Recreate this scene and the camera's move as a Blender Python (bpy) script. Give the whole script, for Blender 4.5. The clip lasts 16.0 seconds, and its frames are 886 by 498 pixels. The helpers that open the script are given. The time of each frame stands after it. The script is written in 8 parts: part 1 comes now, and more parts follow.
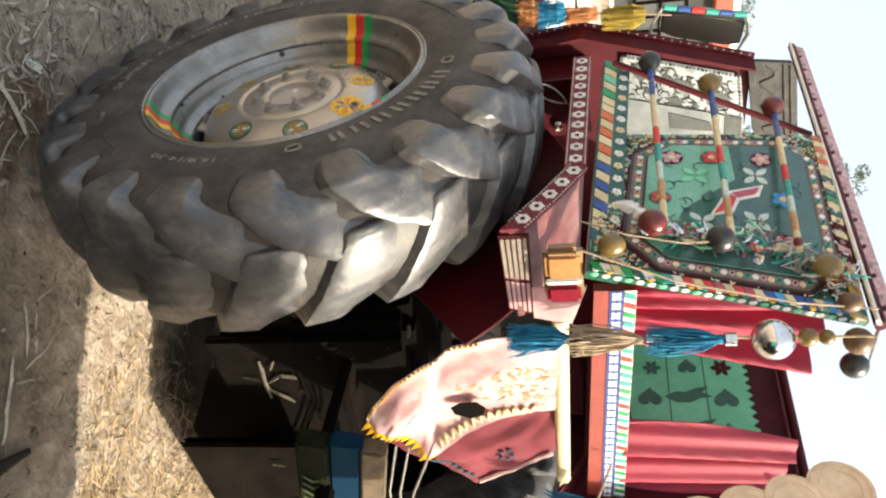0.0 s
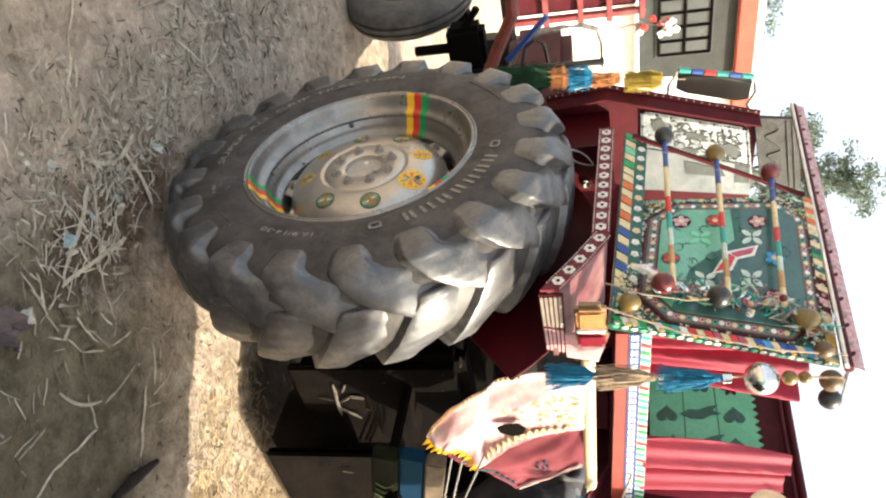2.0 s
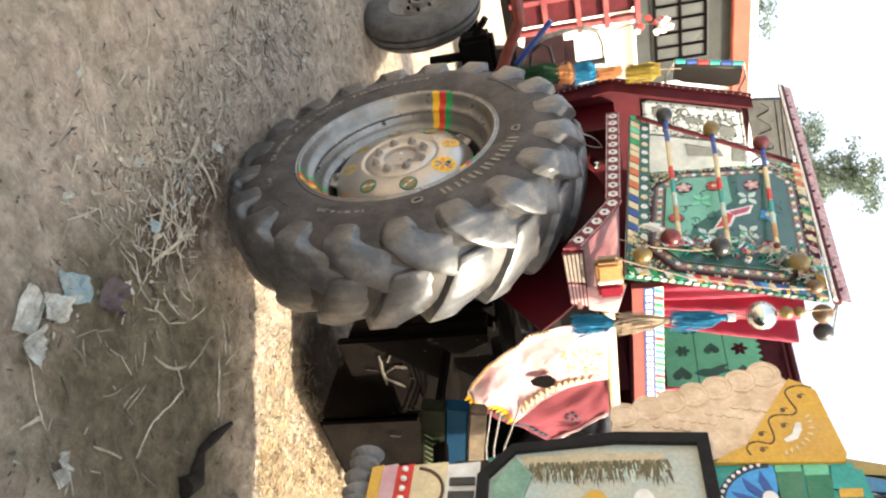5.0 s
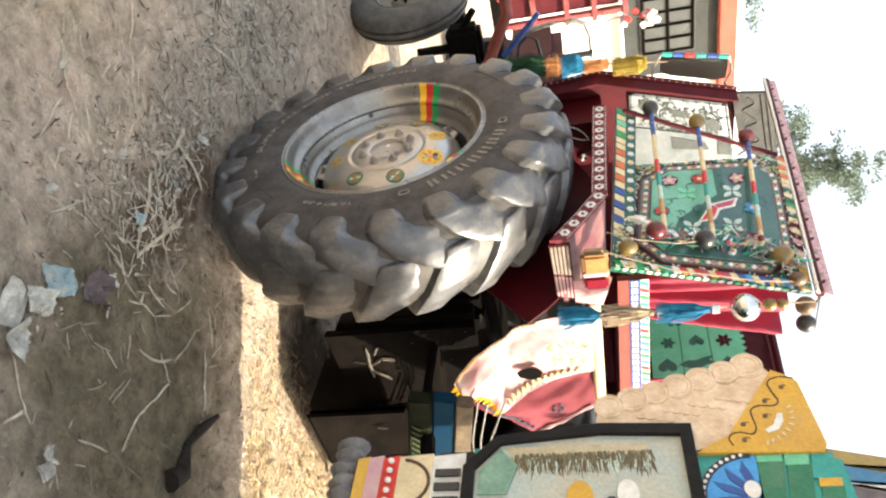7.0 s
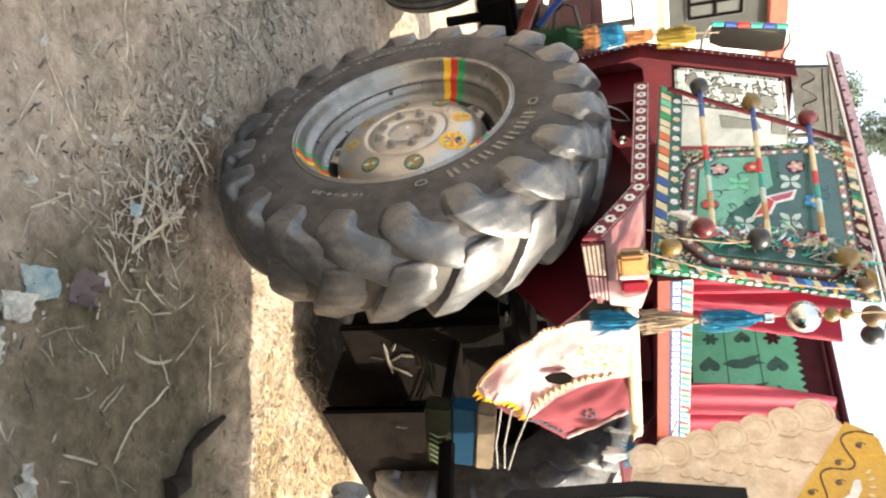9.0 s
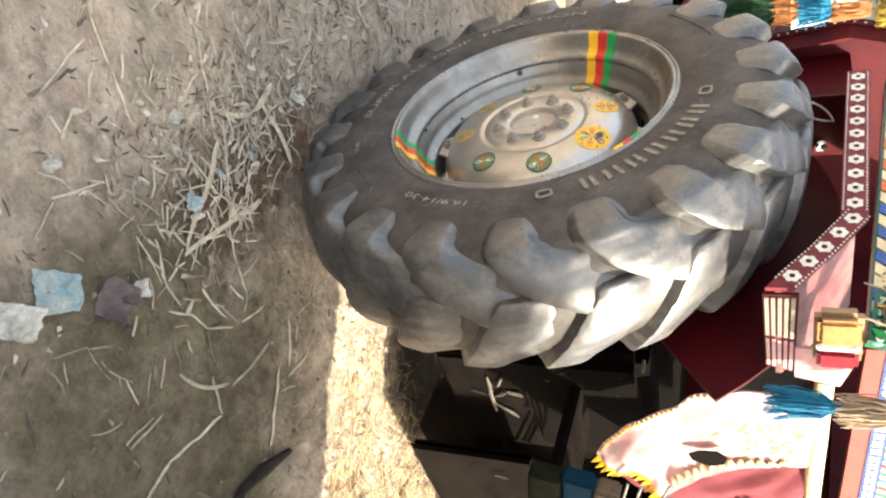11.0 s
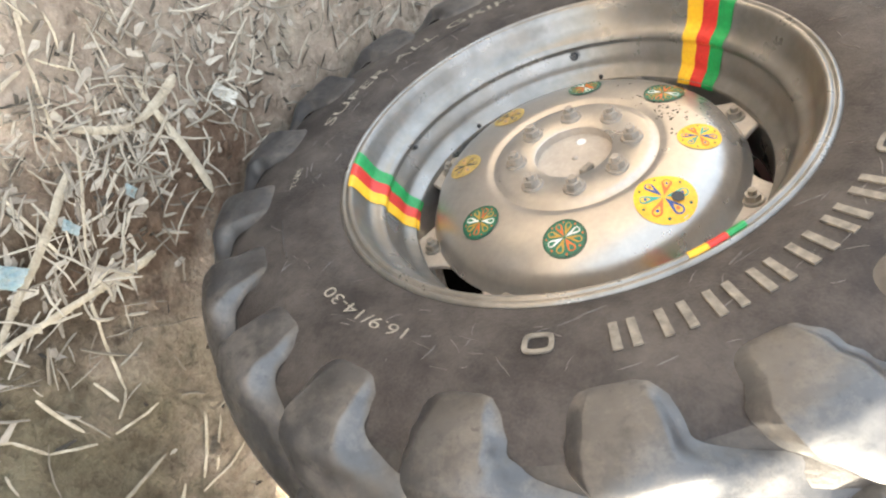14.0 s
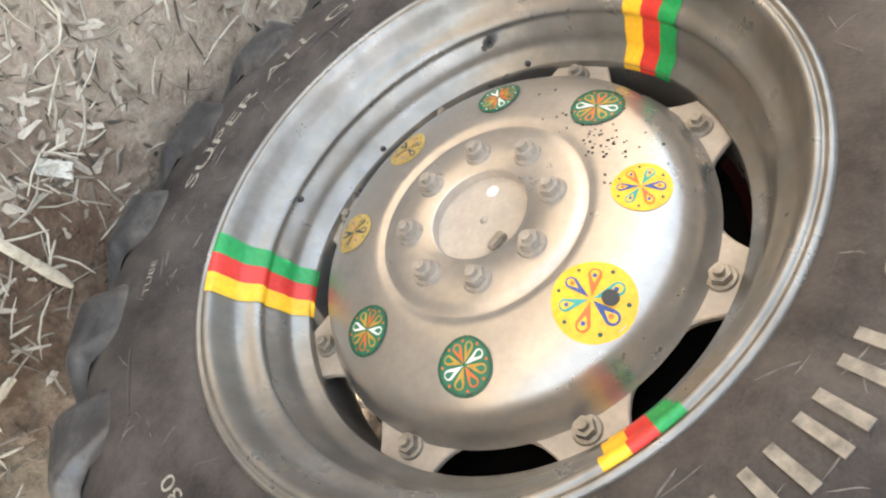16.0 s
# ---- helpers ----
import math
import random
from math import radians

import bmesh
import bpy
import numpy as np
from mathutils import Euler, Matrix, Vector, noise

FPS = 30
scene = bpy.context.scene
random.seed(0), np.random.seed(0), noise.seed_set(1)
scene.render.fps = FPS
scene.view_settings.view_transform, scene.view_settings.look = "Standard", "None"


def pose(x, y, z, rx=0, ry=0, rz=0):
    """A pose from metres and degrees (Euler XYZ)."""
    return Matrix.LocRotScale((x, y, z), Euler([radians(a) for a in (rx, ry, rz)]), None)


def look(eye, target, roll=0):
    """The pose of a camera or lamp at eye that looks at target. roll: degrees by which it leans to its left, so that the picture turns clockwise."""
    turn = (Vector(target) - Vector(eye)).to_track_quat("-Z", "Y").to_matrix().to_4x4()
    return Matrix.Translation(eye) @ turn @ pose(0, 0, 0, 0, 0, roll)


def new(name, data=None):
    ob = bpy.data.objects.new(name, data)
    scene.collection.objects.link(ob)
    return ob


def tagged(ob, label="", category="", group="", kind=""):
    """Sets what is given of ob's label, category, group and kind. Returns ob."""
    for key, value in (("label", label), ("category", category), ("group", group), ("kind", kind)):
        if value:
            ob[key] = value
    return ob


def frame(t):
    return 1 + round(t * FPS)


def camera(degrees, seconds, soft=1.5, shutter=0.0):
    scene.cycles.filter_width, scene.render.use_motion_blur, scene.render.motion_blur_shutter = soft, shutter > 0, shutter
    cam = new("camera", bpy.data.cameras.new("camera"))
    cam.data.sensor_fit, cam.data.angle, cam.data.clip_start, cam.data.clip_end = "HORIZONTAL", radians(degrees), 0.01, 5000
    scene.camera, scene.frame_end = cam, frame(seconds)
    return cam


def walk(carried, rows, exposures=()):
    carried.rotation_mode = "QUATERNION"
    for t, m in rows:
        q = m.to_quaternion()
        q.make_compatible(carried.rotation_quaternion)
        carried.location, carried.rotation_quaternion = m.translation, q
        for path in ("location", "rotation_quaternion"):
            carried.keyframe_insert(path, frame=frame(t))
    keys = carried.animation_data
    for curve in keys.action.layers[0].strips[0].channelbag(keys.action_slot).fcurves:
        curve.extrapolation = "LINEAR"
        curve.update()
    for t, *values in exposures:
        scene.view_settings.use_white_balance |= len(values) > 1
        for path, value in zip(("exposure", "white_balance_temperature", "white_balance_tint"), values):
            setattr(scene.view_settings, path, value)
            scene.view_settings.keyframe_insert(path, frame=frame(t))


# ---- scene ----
cam = camera(63.60, 16.0, soft=2.2)
PATH = [
    (0.0, (-0.8212, -1.8213, 1.4737), (0.4211, -0.2962, 1.1126), 87.47),
    (0.5, (-0.8932, -1.9044, 1.4976), (0.4026, -0.4117, 1.1931), 86.34),
    (1.0, (-1.0216, -1.9451, 1.4648), (0.3066, -0.5167, 1.0228), 87.09),
    (1.5, (-1.1685, -1.9859, 1.4718), (0.0881, -0.5025, 1.0019), 86.23),
    (2.0, (-1.2284, -2.0416, 1.4829), (0.0104, -0.5314, 1.0528), 87.43),
    (2.5, (-1.2540, -2.1252, 1.4776), (-0.0185, -0.6064, 1.0693), 87.54),
    (3.0, (-1.2946, -2.2479, 1.4715), (-0.1429, -0.6592, 1.0845), 86.09),
    (3.5, (-1.3050, -2.3425, 1.4644), (-0.1526, -0.7756, 0.9989), 84.90),
    (4.0, (-1.3094, -2.3898, 1.4549), (-0.1332, -0.8372, 1.0011), 84.11),
    (6.5, (-1.3065, -2.3995, 1.4522), (-0.0989, -0.8697, 1.0032), 84.34),
    (7.0, (-1.3090, -2.3983, 1.4577), (-0.0953, -0.8650, 1.0384), 84.30),
    (7.5, (-1.3076, -2.3845, 1.4554), (-0.1078, -0.8452, 1.0181), 84.52),
    (8.0, (-1.2997, -2.3467, 1.4568), (-0.1317, -0.7893, 0.9979), 84.66),
    (8.5, (-1.2736, -2.2745, 1.4550), (-0.0791, -0.7468, 0.9653), 84.96),
    (9.0, (-1.2331, -2.1613, 1.4618), (0.0297, -0.7011, 0.9389), 85.54),
    (9.5, (-1.2108, -2.0642, 1.4358), (0.0563, -0.6505, 0.8066), 86.32),
    (10.0, (-1.1499, -1.9530, 1.4096), (0.0956, -0.5665, 0.6841), 87.92),
    (12.5, (-0.8046, -1.3103, 1.2795), (0.4170, -0.0925, 0.2673), 93.93),
    (13.0, (-0.7850, -1.1758, 1.2774), (0.4662, -0.0115, 0.2388), 95.38),
    (13.5, (-0.7422, -1.0467, 1.2562), (0.5412, 0.0880, 0.2240), 95.35),
    (14.0, (-0.6914, -0.8795, 1.2298), (0.5734, 0.1718, 0.0918), 98.14),
    (14.5, (-0.6775, -0.7524, 1.2223), (0.6068, 0.2594, 0.0703), 99.20),
    (15.0, (-0.6664, -0.5927, 1.2013), (0.7081, 0.2588, 0.0242), 95.82),
    (15.5, (-0.6592, -0.4940, 1.2273), (0.7750, 0.2954, 0.0783), 97.46),
    (16.0, (-0.6021, -0.3787, 1.2117), (0.8274, 0.3224, 0.0014), 97.67),
]
EXPOSURES = [(0.0, 1.93, 6650, 4), (1.0, 1.95, 6650, 4), (1.8, 2.15, 6650, 4), (3.5, 2.35, 6650, 4), (7.0, 2.4, 6650, 4), (9.5, 2.5, 6650, 4), (12.5, 3.03, 6650, 4), (13.0, 3.10, 6650, 4), (14.5, 3.33, 6650, 4), (16.0, 3.37, 6650, 4)]
walk(cam, [(t, look(eye, target, roll)) for t, eye, target, roll in PATH], EXPOSURES)

# ---- world, sun and exposure ----
SUN_AZ = (0.66, -0.75)
SUN_EL = radians(38)
world = bpy.data.worlds.new("sky")
scene.world = world
world.use_nodes = True
wn = world.node_tree
sky = wn.nodes.new("ShaderNodeTexSky")
sky.sky_type, sky.sun_disc = "NISHITA", False
sky.sun_elevation = SUN_EL
sky.sun_rotation = math.atan2(SUN_AZ[0], SUN_AZ[1])
sky.dust_density, sky.air_density, sky.ozone_density = 7.0, 0.8, 0.6
wn.nodes["Background"].inputs[1].default_value = 0.15
haze = wn.nodes.new("ShaderNodeMix")
haze.data_type = "RGBA"
haze.inputs[0].default_value = 0.6
haze.inputs[7].default_value = (1.90, 1.95, 2.05, 1)
wn.links.new(sky.outputs[0], haze.inputs[6])
wn.links.new(haze.outputs[2], wn.nodes["Background"].inputs[0])
sun_data = bpy.data.lights.new("sun", "SUN")
sun_data.energy, sun_data.angle, sun_data.color = 2.9, radians(0.6), (1.0, 0.89, 0.74)
sun = new("sun", sun_data)
sun.matrix_world = look((6 * SUN_AZ[0], 6 * SUN_AZ[1], 6), (6 * SUN_AZ[0] - SUN_AZ[0], 6 * SUN_AZ[1] - SUN_AZ[1], 6 - math.tan(SUN_EL)))

# ---- materials ----
MATS = {}


def mat(name, a, b=None, rough=0.7, metal=0.0, scale=9.0, bump=0.25, fine=140.0, dust=0.0, dust_col=(0.30, 0.25, 0.19), spec=0.5, per_object=0.0, grain_amount=0.3, streak=(1, 1, 1), edge=(0.42, 0.68)):
    """Two-scale procedural surface: colour a to b by broad noise, fine grain, optional dust in patches."""
    m = bpy.data.materials.new(name)
    m.use_nodes = True
    t = m.node_tree
    n, l = t.nodes, t.links
    p = n["Principled BSDF"]
    b = b or tuple(min(1, c * 0.7) for c in a)
    co = n.new("ShaderNodeTexCoord")
    mp = n.new("ShaderNodeMapping")
    mp.inputs["Scale"].default_value = streak
    l.new(co.outputs["Object"], mp.inputs["Vector"])
    big = n.new("ShaderNodeTexNoise")
    big.inputs["Scale"].default_value, big.inputs["Detail"].default_value, big.inputs["Roughness"].default_value = scale, 6, 0.62
    small = n.new("ShaderNodeTexNoise")
    small.inputs["Scale"].default_value, small.inputs["Detail"].default_value = fine, 4
    l.new(mp.outputs[0], big.inputs["Vector"])
    l.new(mp.outputs[0], small.inputs["Vector"])
    ramp = n.new("ShaderNodeMapRange")
    ramp.inputs[1].default_value, ramp.inputs[2].default_value = 0.34, 0.66
    l.new(big.outputs[0], ramp.inputs[0])
    mix = n.new("ShaderNodeMix")
    mix.data_type = "RGBA"
    mix.inputs[6].default_value, mix.inputs[7].default_value = (*a, 1), (*b, 1)
    l.new(ramp.outputs[0], mix.inputs[0])
    grain = n.new("ShaderNodeMix")
    grain.data_type, grain.blend_type = "RGBA", "OVERLAY"
    grain.inputs[0].default_value = grain_amount
    l.new(mix.outputs[2], grain.inputs[6])
    l.new(small.outputs[0], grain.inputs[7])
    out = grain.outputs[2]
    if dust:
        dn = n.new("ShaderNodeTexNoise")
        dn.inputs["Scale"].default_value, dn.inputs["Detail"].default_value, dn.inputs["Roughness"].default_value = scale * 0.8, 8, 0.7
        l.new(co.outputs["Object"], dn.inputs["Vector"])
        dr = n.new("ShaderNodeMapRange")
        dr.inputs[1].default_value, dr.inputs[2].default_value, dr.inputs[4].default_value = *edge, dust
        l.new(dn.outputs[0], dr.inputs[0])
        dm = n.new("ShaderNodeMix")
        dm.data_type = "RGBA"
        dm.inputs[7].default_value = (*dust_col, 1)
        l.new(dr.outputs[0], dm.inputs[0])
        l.new(out, dm.inputs[6])
        out = dm.outputs[2]
    if per_object:
        oi = n.new("ShaderNodeObjectInfo")
        hv = n.new("ShaderNodeHueSaturation")
        vr = n.new("ShaderNodeMapRange")
        vr.inputs[3].default_value, vr.inputs[4].default_value = 1 - per_object, 1 + per_object
        l.new(oi.outputs["Random"], vr.inputs[0])
        l.new(vr.outputs[0], hv.inputs["Value"])
        l.new(out, hv.inputs["Color"])
        out = hv.outputs[0]
    l.new(out, p.inputs["Base Color"])
    rr = n.new("ShaderNodeMapRange")
    rr.inputs[3].default_value, rr.inputs[4].default_value = max(0.03, rough - 0.12), min(1, rough + 0.12)
    l.new(big.outputs[0], rr.inputs[0])
    l.new(rr.outputs[0], p.inputs["Roughness"])
    p.inputs["Metallic"].default_value = metal
    p.inputs["Specular IOR Level"].default_value = spec
    if bump:
        bp = n.new("ShaderNodeBump")
        bp.inputs["Strength"].default_value, bp.inputs["Distance"].default_value = bump, 0.004
        l.new(small.outputs[0], bp.inputs["Height"])
        l.new(bp.outputs[0], p.inputs["Normal"])
    MATS[name] = m
    return m


def island_mat(name, a, b, rough=0.85):
    """Colour that differs from loose piece to loose piece."""
    m = bpy.data.materials.new(name)
    m.use_nodes = True
    t = m.node_tree
    p = t.nodes["Principled BSDF"]
    g = t.nodes.new("ShaderNodeNewGeometry")
    mix = t.nodes.new("ShaderNodeMix")
    mix.data_type = "RGBA"
    mix.inputs[6].default_value, mix.inputs[7].default_value = (*a, 1), (*b, 1)
    t.links.new(g.outputs["Random Per Island"], mix.inputs[0])
    nz = t.nodes.new("ShaderNodeTexNoise")
    nz.inputs["Scale"].default_value = 60
    gm = t.nodes.new("ShaderNodeMix")
    gm.data_type, gm.blend_type = "RGBA", "OVERLAY"
    gm.inputs[0].default_value = 0.4
    t.links.new(mix.outputs[2], gm.inputs[6])
    t.links.new(nz.outputs[0], gm.inputs[7])
    t.links.new(gm.outputs[2], p.inputs["Base Color"])
    p.inputs["Roughness"].default_value = rough
    return m


RUBBER = mat("tyre_rubber", (0.019, 0.016, 0.0155), (0.048, 0.040, 0.036), 0.66, scale=11, bump=0.4, fine=260, dust=0.66, dust_col=(0.12, 0.104, 0.091), spec=0.35, edge=(0.40, 0.70), grain_amount=0.5)


def worn_rubber():
    """Tread rubber: near black, with patches of grey dust, brown soil, and dark scuffs."""
    m = bpy.data.materials.new("lug_rubber")
    m.use_nodes = True
    n, l = m.node_tree.nodes, m.node_tree.links
    p = n["Principled BSDF"]
    co = n.new("ShaderNodeTexCoord")
    info = n.new("ShaderNodeObjectInfo")
    shift = n.new("ShaderNodeVectorMath")
    shift.operation = "MULTIPLY_ADD"
    shift.inputs[1].default_value = (7.0, 7.0, 7.0)
    l.new(info.outputs["Random"], shift.inputs[0])
    l.new(co.outputs["Object"], shift.inputs[2])

    def cover(scale, lo, hi, amount, rough=0.7, stretch=None):
        x = n.new("ShaderNodeTexNoise")
        x.inputs["Scale"].default_value, x.inputs["Detail"].default_value, x.inputs["Roughness"].default_value = scale, 9, rough
        if stretch:
            q = n.new("ShaderNodeMapping")
            q.inputs["Scale"].default_value = stretch
            l.new(shift.outputs[0], q.inputs["Vector"])
            l.new(q.outputs[0], x.inputs["Vector"])
        else:
            l.new(shift.outputs[0], x.inputs["Vector"])
        r = n.new("ShaderNodeMapRange")
        r.inputs[1].default_value, r.inputs[2].default_value, r.inputs[4].default_value = lo, hi, amount
        l.new(x.outputs[0], r.inputs[0])
        return r.outputs[0], x.outputs[0]

    last = None
    layers = [(9.0, 0.34, 0.62, 0.75, 0.6, None, (0.066, 0.065, 0.067, 1)), (14.0, 0.48, 0.62, 0.66, 0.72, None, (0.125, 0.111, 0.098, 1)),
              (26.0, 0.55, 0.64, 0.85, 0.75, (1.0, 0.6, 0.6), (0.013, 0.013, 0.014, 1)), (70.0, 0.60, 0.68, 0.7, 0.7, (0.5, 1.0, 1.0), (0.010, 0.010, 0.010, 1))]
    for scale, lo, hi, amount, rough, stretch, col in layers:
        mask, height = cover(scale, lo, hi, amount, rough, stretch)
        mm = n.new("ShaderNodeMix")
        mm.data_type = "RGBA"
        mm.inputs[6].default_value, mm.inputs[7].default_value = (0.016, 0.016, 0.018, 1), col
        l.new(mask, mm.inputs[0])
        if last:
            l.new(last.outputs[2], mm.inputs[6])
        last = mm
    l.new(last.outputs[2], p.inputs["Base Color"])
    gloss = n.new("ShaderNodeMapRange")
    gloss.inputs[1].default_value, gloss.inputs[2].default_value, gloss.inputs[3].default_value, gloss.inputs[4].default_value = 0.35, 0.65, 0.30, 0.52
    l.new(height, gloss.inputs[0])
    l.new(gloss.outputs[0], p.inputs["Roughness"])
    p.inputs["Specular IOR Level"].default_value = 1.0
    bp = n.new("ShaderNodeBump")
    bp.inputs["Strength"].default_value, bp.inputs["Distance"].default_value = 0.35, 0.004
    l.new(cover(38.0, 0, 1, 1, 0.6)[1], bp.inputs["Height"])
    l.new(bp.outputs[0], p.inputs["Normal"])
    return m


LUG = worn_rubber()

TREAD = mat("tread_rubber", (0.018, 0.0165, 0.016), (0.050, 0.045, 0.041), 0.50, scale=9, bump=0.2, fine=150, dust=0.75, dust_col=(0.085, 0.072, 0.061), spec=0.4, edge=(0.44, 0.64), grain_amount=0.6)
LETTER = mat("letter_paint", (0.38, 0.345, 0.28), (0.20, 0.18, 0.145), 0.8, scale=60, dust=0.5, dust_col=(0.10, 0.088, 0.076))
SILVER = mat("silver_paint", (0.285, 0.278, 0.265), (0.175, 0.17, 0.16), 0.30, 0.66, scale=12, bump=0.08, fine=70, dust=0.55, dust_col=(0.27, 0.235, 0.19), grain_amount=0.15)
SILVER2 = mat("dome_silver", (0.46, 0.44, 0.415), (0.36, 0.345, 0.325), 0.30, 0.78, scale=7, bump=0.06, fine=90, dust=0.45, dust_col=(0.36, 0.315, 0.26), grain_amount=0.15)
PLATEM = mat("disc_plate", (0.46, 0.40, 0.335), (0.36, 0.31, 0.26), 0.55, 0.15, scale=14, bump=0.1, dust=0.35, grain_amount=0.15)
NUTM = mat("nut_steel", (0.36, 0.32, 0.275), (0.26, 0.23, 0.195), 0.5, 0.3, scale=50, bump=0.15)
DBLUE = mat("dull_blue_paint", (0.004, 0.026, 0.055), (0.007, 0.034, 0.058), 0.7, scale=20, dust=0.15, dust_col=(0.12, 0.10, 0.08))
WORN = mat("worn_cream_paint", (0.15, 0.105, 0.06), (0.07, 0.05, 0.03), 0.75, scale=20)
STEEL = mat("dull_steel", (0.38, 0.35, 0.31), (0.22, 0.20, 0.17), 0.5, 0.7, scale=40, bump=0.3)
# far darker than bare iron: the shade under the tractor is in the colour
IRON = mat("shaded_black_iron", (0.003, 0.0026, 0.0022), (0.005, 0.004, 0.0035), 0.85, scale=14, dust=0.3, dust_col=(0.008, 0.006, 0.005), spec=0.04)
RED = mat("dark_red_paint", (0.054, 0.0022, 0.0045), (0.035, 0.0016, 0.0035), 0.5, scale=5, bump=0.1, dust=0.25, dust_col=(0.05, 0.005, 0.006), spec=0.12)
MAROON = mat("maroon_paint", (0.070, 0.005, 0.009), (0.042, 0.004, 0.0065), 0.6, scale=12, dust=0.3, dust_col=(0.085, 0.018, 0.018), spec=0.15)
CLOTH = mat("crimson_cloth", (0.33, 0.009, 0.040), (0.24, 0.007, 0.030), 0.55, scale=6, bump=0.4, fine=400, spec=0.5)
PINK = mat("faded_pink_cloth", (0.54, 0.34, 0.345), (0.46, 0.22, 0.24), 0.85, scale=10, bump=0.5, fine=350, dust=0.6, dust_col=(0.60, 0.52, 0.45))
PINKRED = mat("worn_red_cloth", (0.17, 0.018, 0.031), (0.115, 0.012, 0.020), 0.85, scale=9, bump=0.6, fine=350)
WHITE = mat("white_paint", (0.76, 0.75, 0.70), (0.60, 0.58, 0.53), 0.55, scale=30)
CREAM = mat("cream_paint", (0.70, 0.58, 0.34), (0.56, 0.45, 0.26), 0.6, scale=18, dust=0.3)
BEIGE = mat("beige_cardboard", (0.76, 0.61, 0.45), (0.62, 0.47, 0.32), 0.8, scale=30, bump=0.6, fine=90, dust=0.5, dust_col=(0.42, 0.27, 0.14))
YELLOW = mat("yellow_paint", (0.62, 0.36, 0.03), (0.52, 0.29, 0.03), 0.5, scale=8, dust=0.2)
BRIGHTY = mat("bright_yellow", (0.80, 0.46, 0.02), (0.70, 0.38, 0.02), 0.45, scale=30)
GREEN = mat("green_paint", (0.012, 0.28, 0.07), (0.010, 0.21, 0.055), 0.4, scale=30)
FIELD = mat("panel_green", (0.12, 0.33, 0.21), (0.17, 0.40, 0.28), 0.22, scale=7, bump=0.05)
DGREEN = mat("dark_green_paint", (0.009, 0.060, 0.036), (0.012, 0.085, 0.05), 0.3, scale=14)
MINT = mat("mint_paint", (0.16, 0.50, 0.29), (0.11, 0.40, 0.21), 0.3, scale=9, bump=0.05)
BLUE = mat("blue_paint", (0.02, 0.07, 0.28), (0.02, 0.05, 0.2), 0.4, scale=30)
SKYB = mat("light_blue_paint", (0.05, 0.30, 0.62), (0.04, 0.22, 0.5), 0.45, scale=12)
TEAL = mat("teal_paint", (0.03, 0.32, 0.27), (0.03, 0.24, 0.2), 0.45, scale=12)
ORANGE = mat("orange_paint", (0.62, 0.14, 0.025), (0.5, 0.1, 0.02), 0.45, scale=20)
STRIPER = mat("red_paint", (0.58, 0.03, 0.02), (0.48, 0.025, 0.02), 0.4, scale=30)
AMBER = mat("amber_lens", (0.36, 0.19, 0.075), (0.30, 0.15, 0.06), 0.2, scale=30, bump=0.05)
REDLENS = mat("red_lens", (0.19, 0.012, 0.025), (0.15, 0.012, 0.02), 0.2, scale=30, bump=0.05)
MATTE = mat("black_padding", (0.012, 0.012, 0.012), (0.024, 0.022, 0.021), 0.9, scale=16, bump=0.4, spec=0.2)
BLACK = mat("black_paint", (0.015, 0.015, 0.016), (0.03, 0.03, 0.03), 0.4, scale=20)
CHROME = mat("embossed_tin", (0.72, 0.72, 0.72), (0.55, 0.55, 0.55), 0.16, 1.0, scale=12, bump=0.05)
MIRROR = mat("mirror_glass", (0.20, 0.20, 0.165), (0.16, 0.16, 0.13), 0.22, 0.6, scale=3, bump=0.0)
BROWN = mat("brown_ball", (0.08, 0.04, 0.02), (0.12, 0.07, 0.03), 0.45, scale=20)
OLIVE = mat("gold_ball", (0.20, 0.13, 0.035), (0.12, 0.08, 0.025), 0.35, scale=25)
MAROONB = mat("red_ball", (0.14, 0.02, 0.02), (0.08, 0.012, 0.012), 0.35, scale=25)
BLUEYARN = mat("blue_yarn", (0.01, 0.20, 0.34), (0.01, 0.12, 0.24), 0.85, scale=40, bump=0.6, fine=300)
TANYARN = mat("tan_yarn", (0.42, 0.32, 0.22), (0.30, 0.22, 0.15), 0.9, scale=40, bump=0.6, fine=300)
GREENYARN = mat("green_yarn", (0.008, 0.055, 0.017), (0.008, 0.032, 0.012), 0.9, scale=30, bump=0.6, fine=300)
YELLOWYARN = mat("yellow_yarn", (0.40, 0.29, 0.035), (0.26, 0.18, 0.03), 0.9, scale=30, bump=0.6, fine=300)
ORANGEYARN = mat("orange_yarn", (0.42, 0.15, 0.05), (0.5, 0.25, 0.1), 0.9, scale=30, bump=0.6, fine=300)
WALL = mat("house_plaster", (0.74, 0.73, 0.70), (0.64, 0.63, 0.60), 0.9, scale=2, fine=40)
SALMON = mat("salmon_plaster", (0.34, 0.085, 0.055), (0.28, 0.065, 0.042), 0.9, scale=2, fine=40)
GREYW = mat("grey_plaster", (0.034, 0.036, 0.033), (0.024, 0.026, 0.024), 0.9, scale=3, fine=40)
TIN = mat("pale_tin", (0.36, 0.375, 0.375), (0.13, 0.145, 0.15), 0.35, 0.35, scale=26, bump=0.4, fine=120)
ENGRAVE = mat("dark_engraving", (0.025, 0.030, 0.028), (0.05, 0.055, 0.05), 0.5, 0.3, scale=30)
ROSE = mat("rose_tape", (0.42, 0.07, 0.11), (0.34, 0.05, 0.09), 0.5, scale=40)
TAPETAN = mat("tan_tape", (0.48, 0.28, 0.12), (0.38, 0.2, 0.08), 0.5, scale=40)
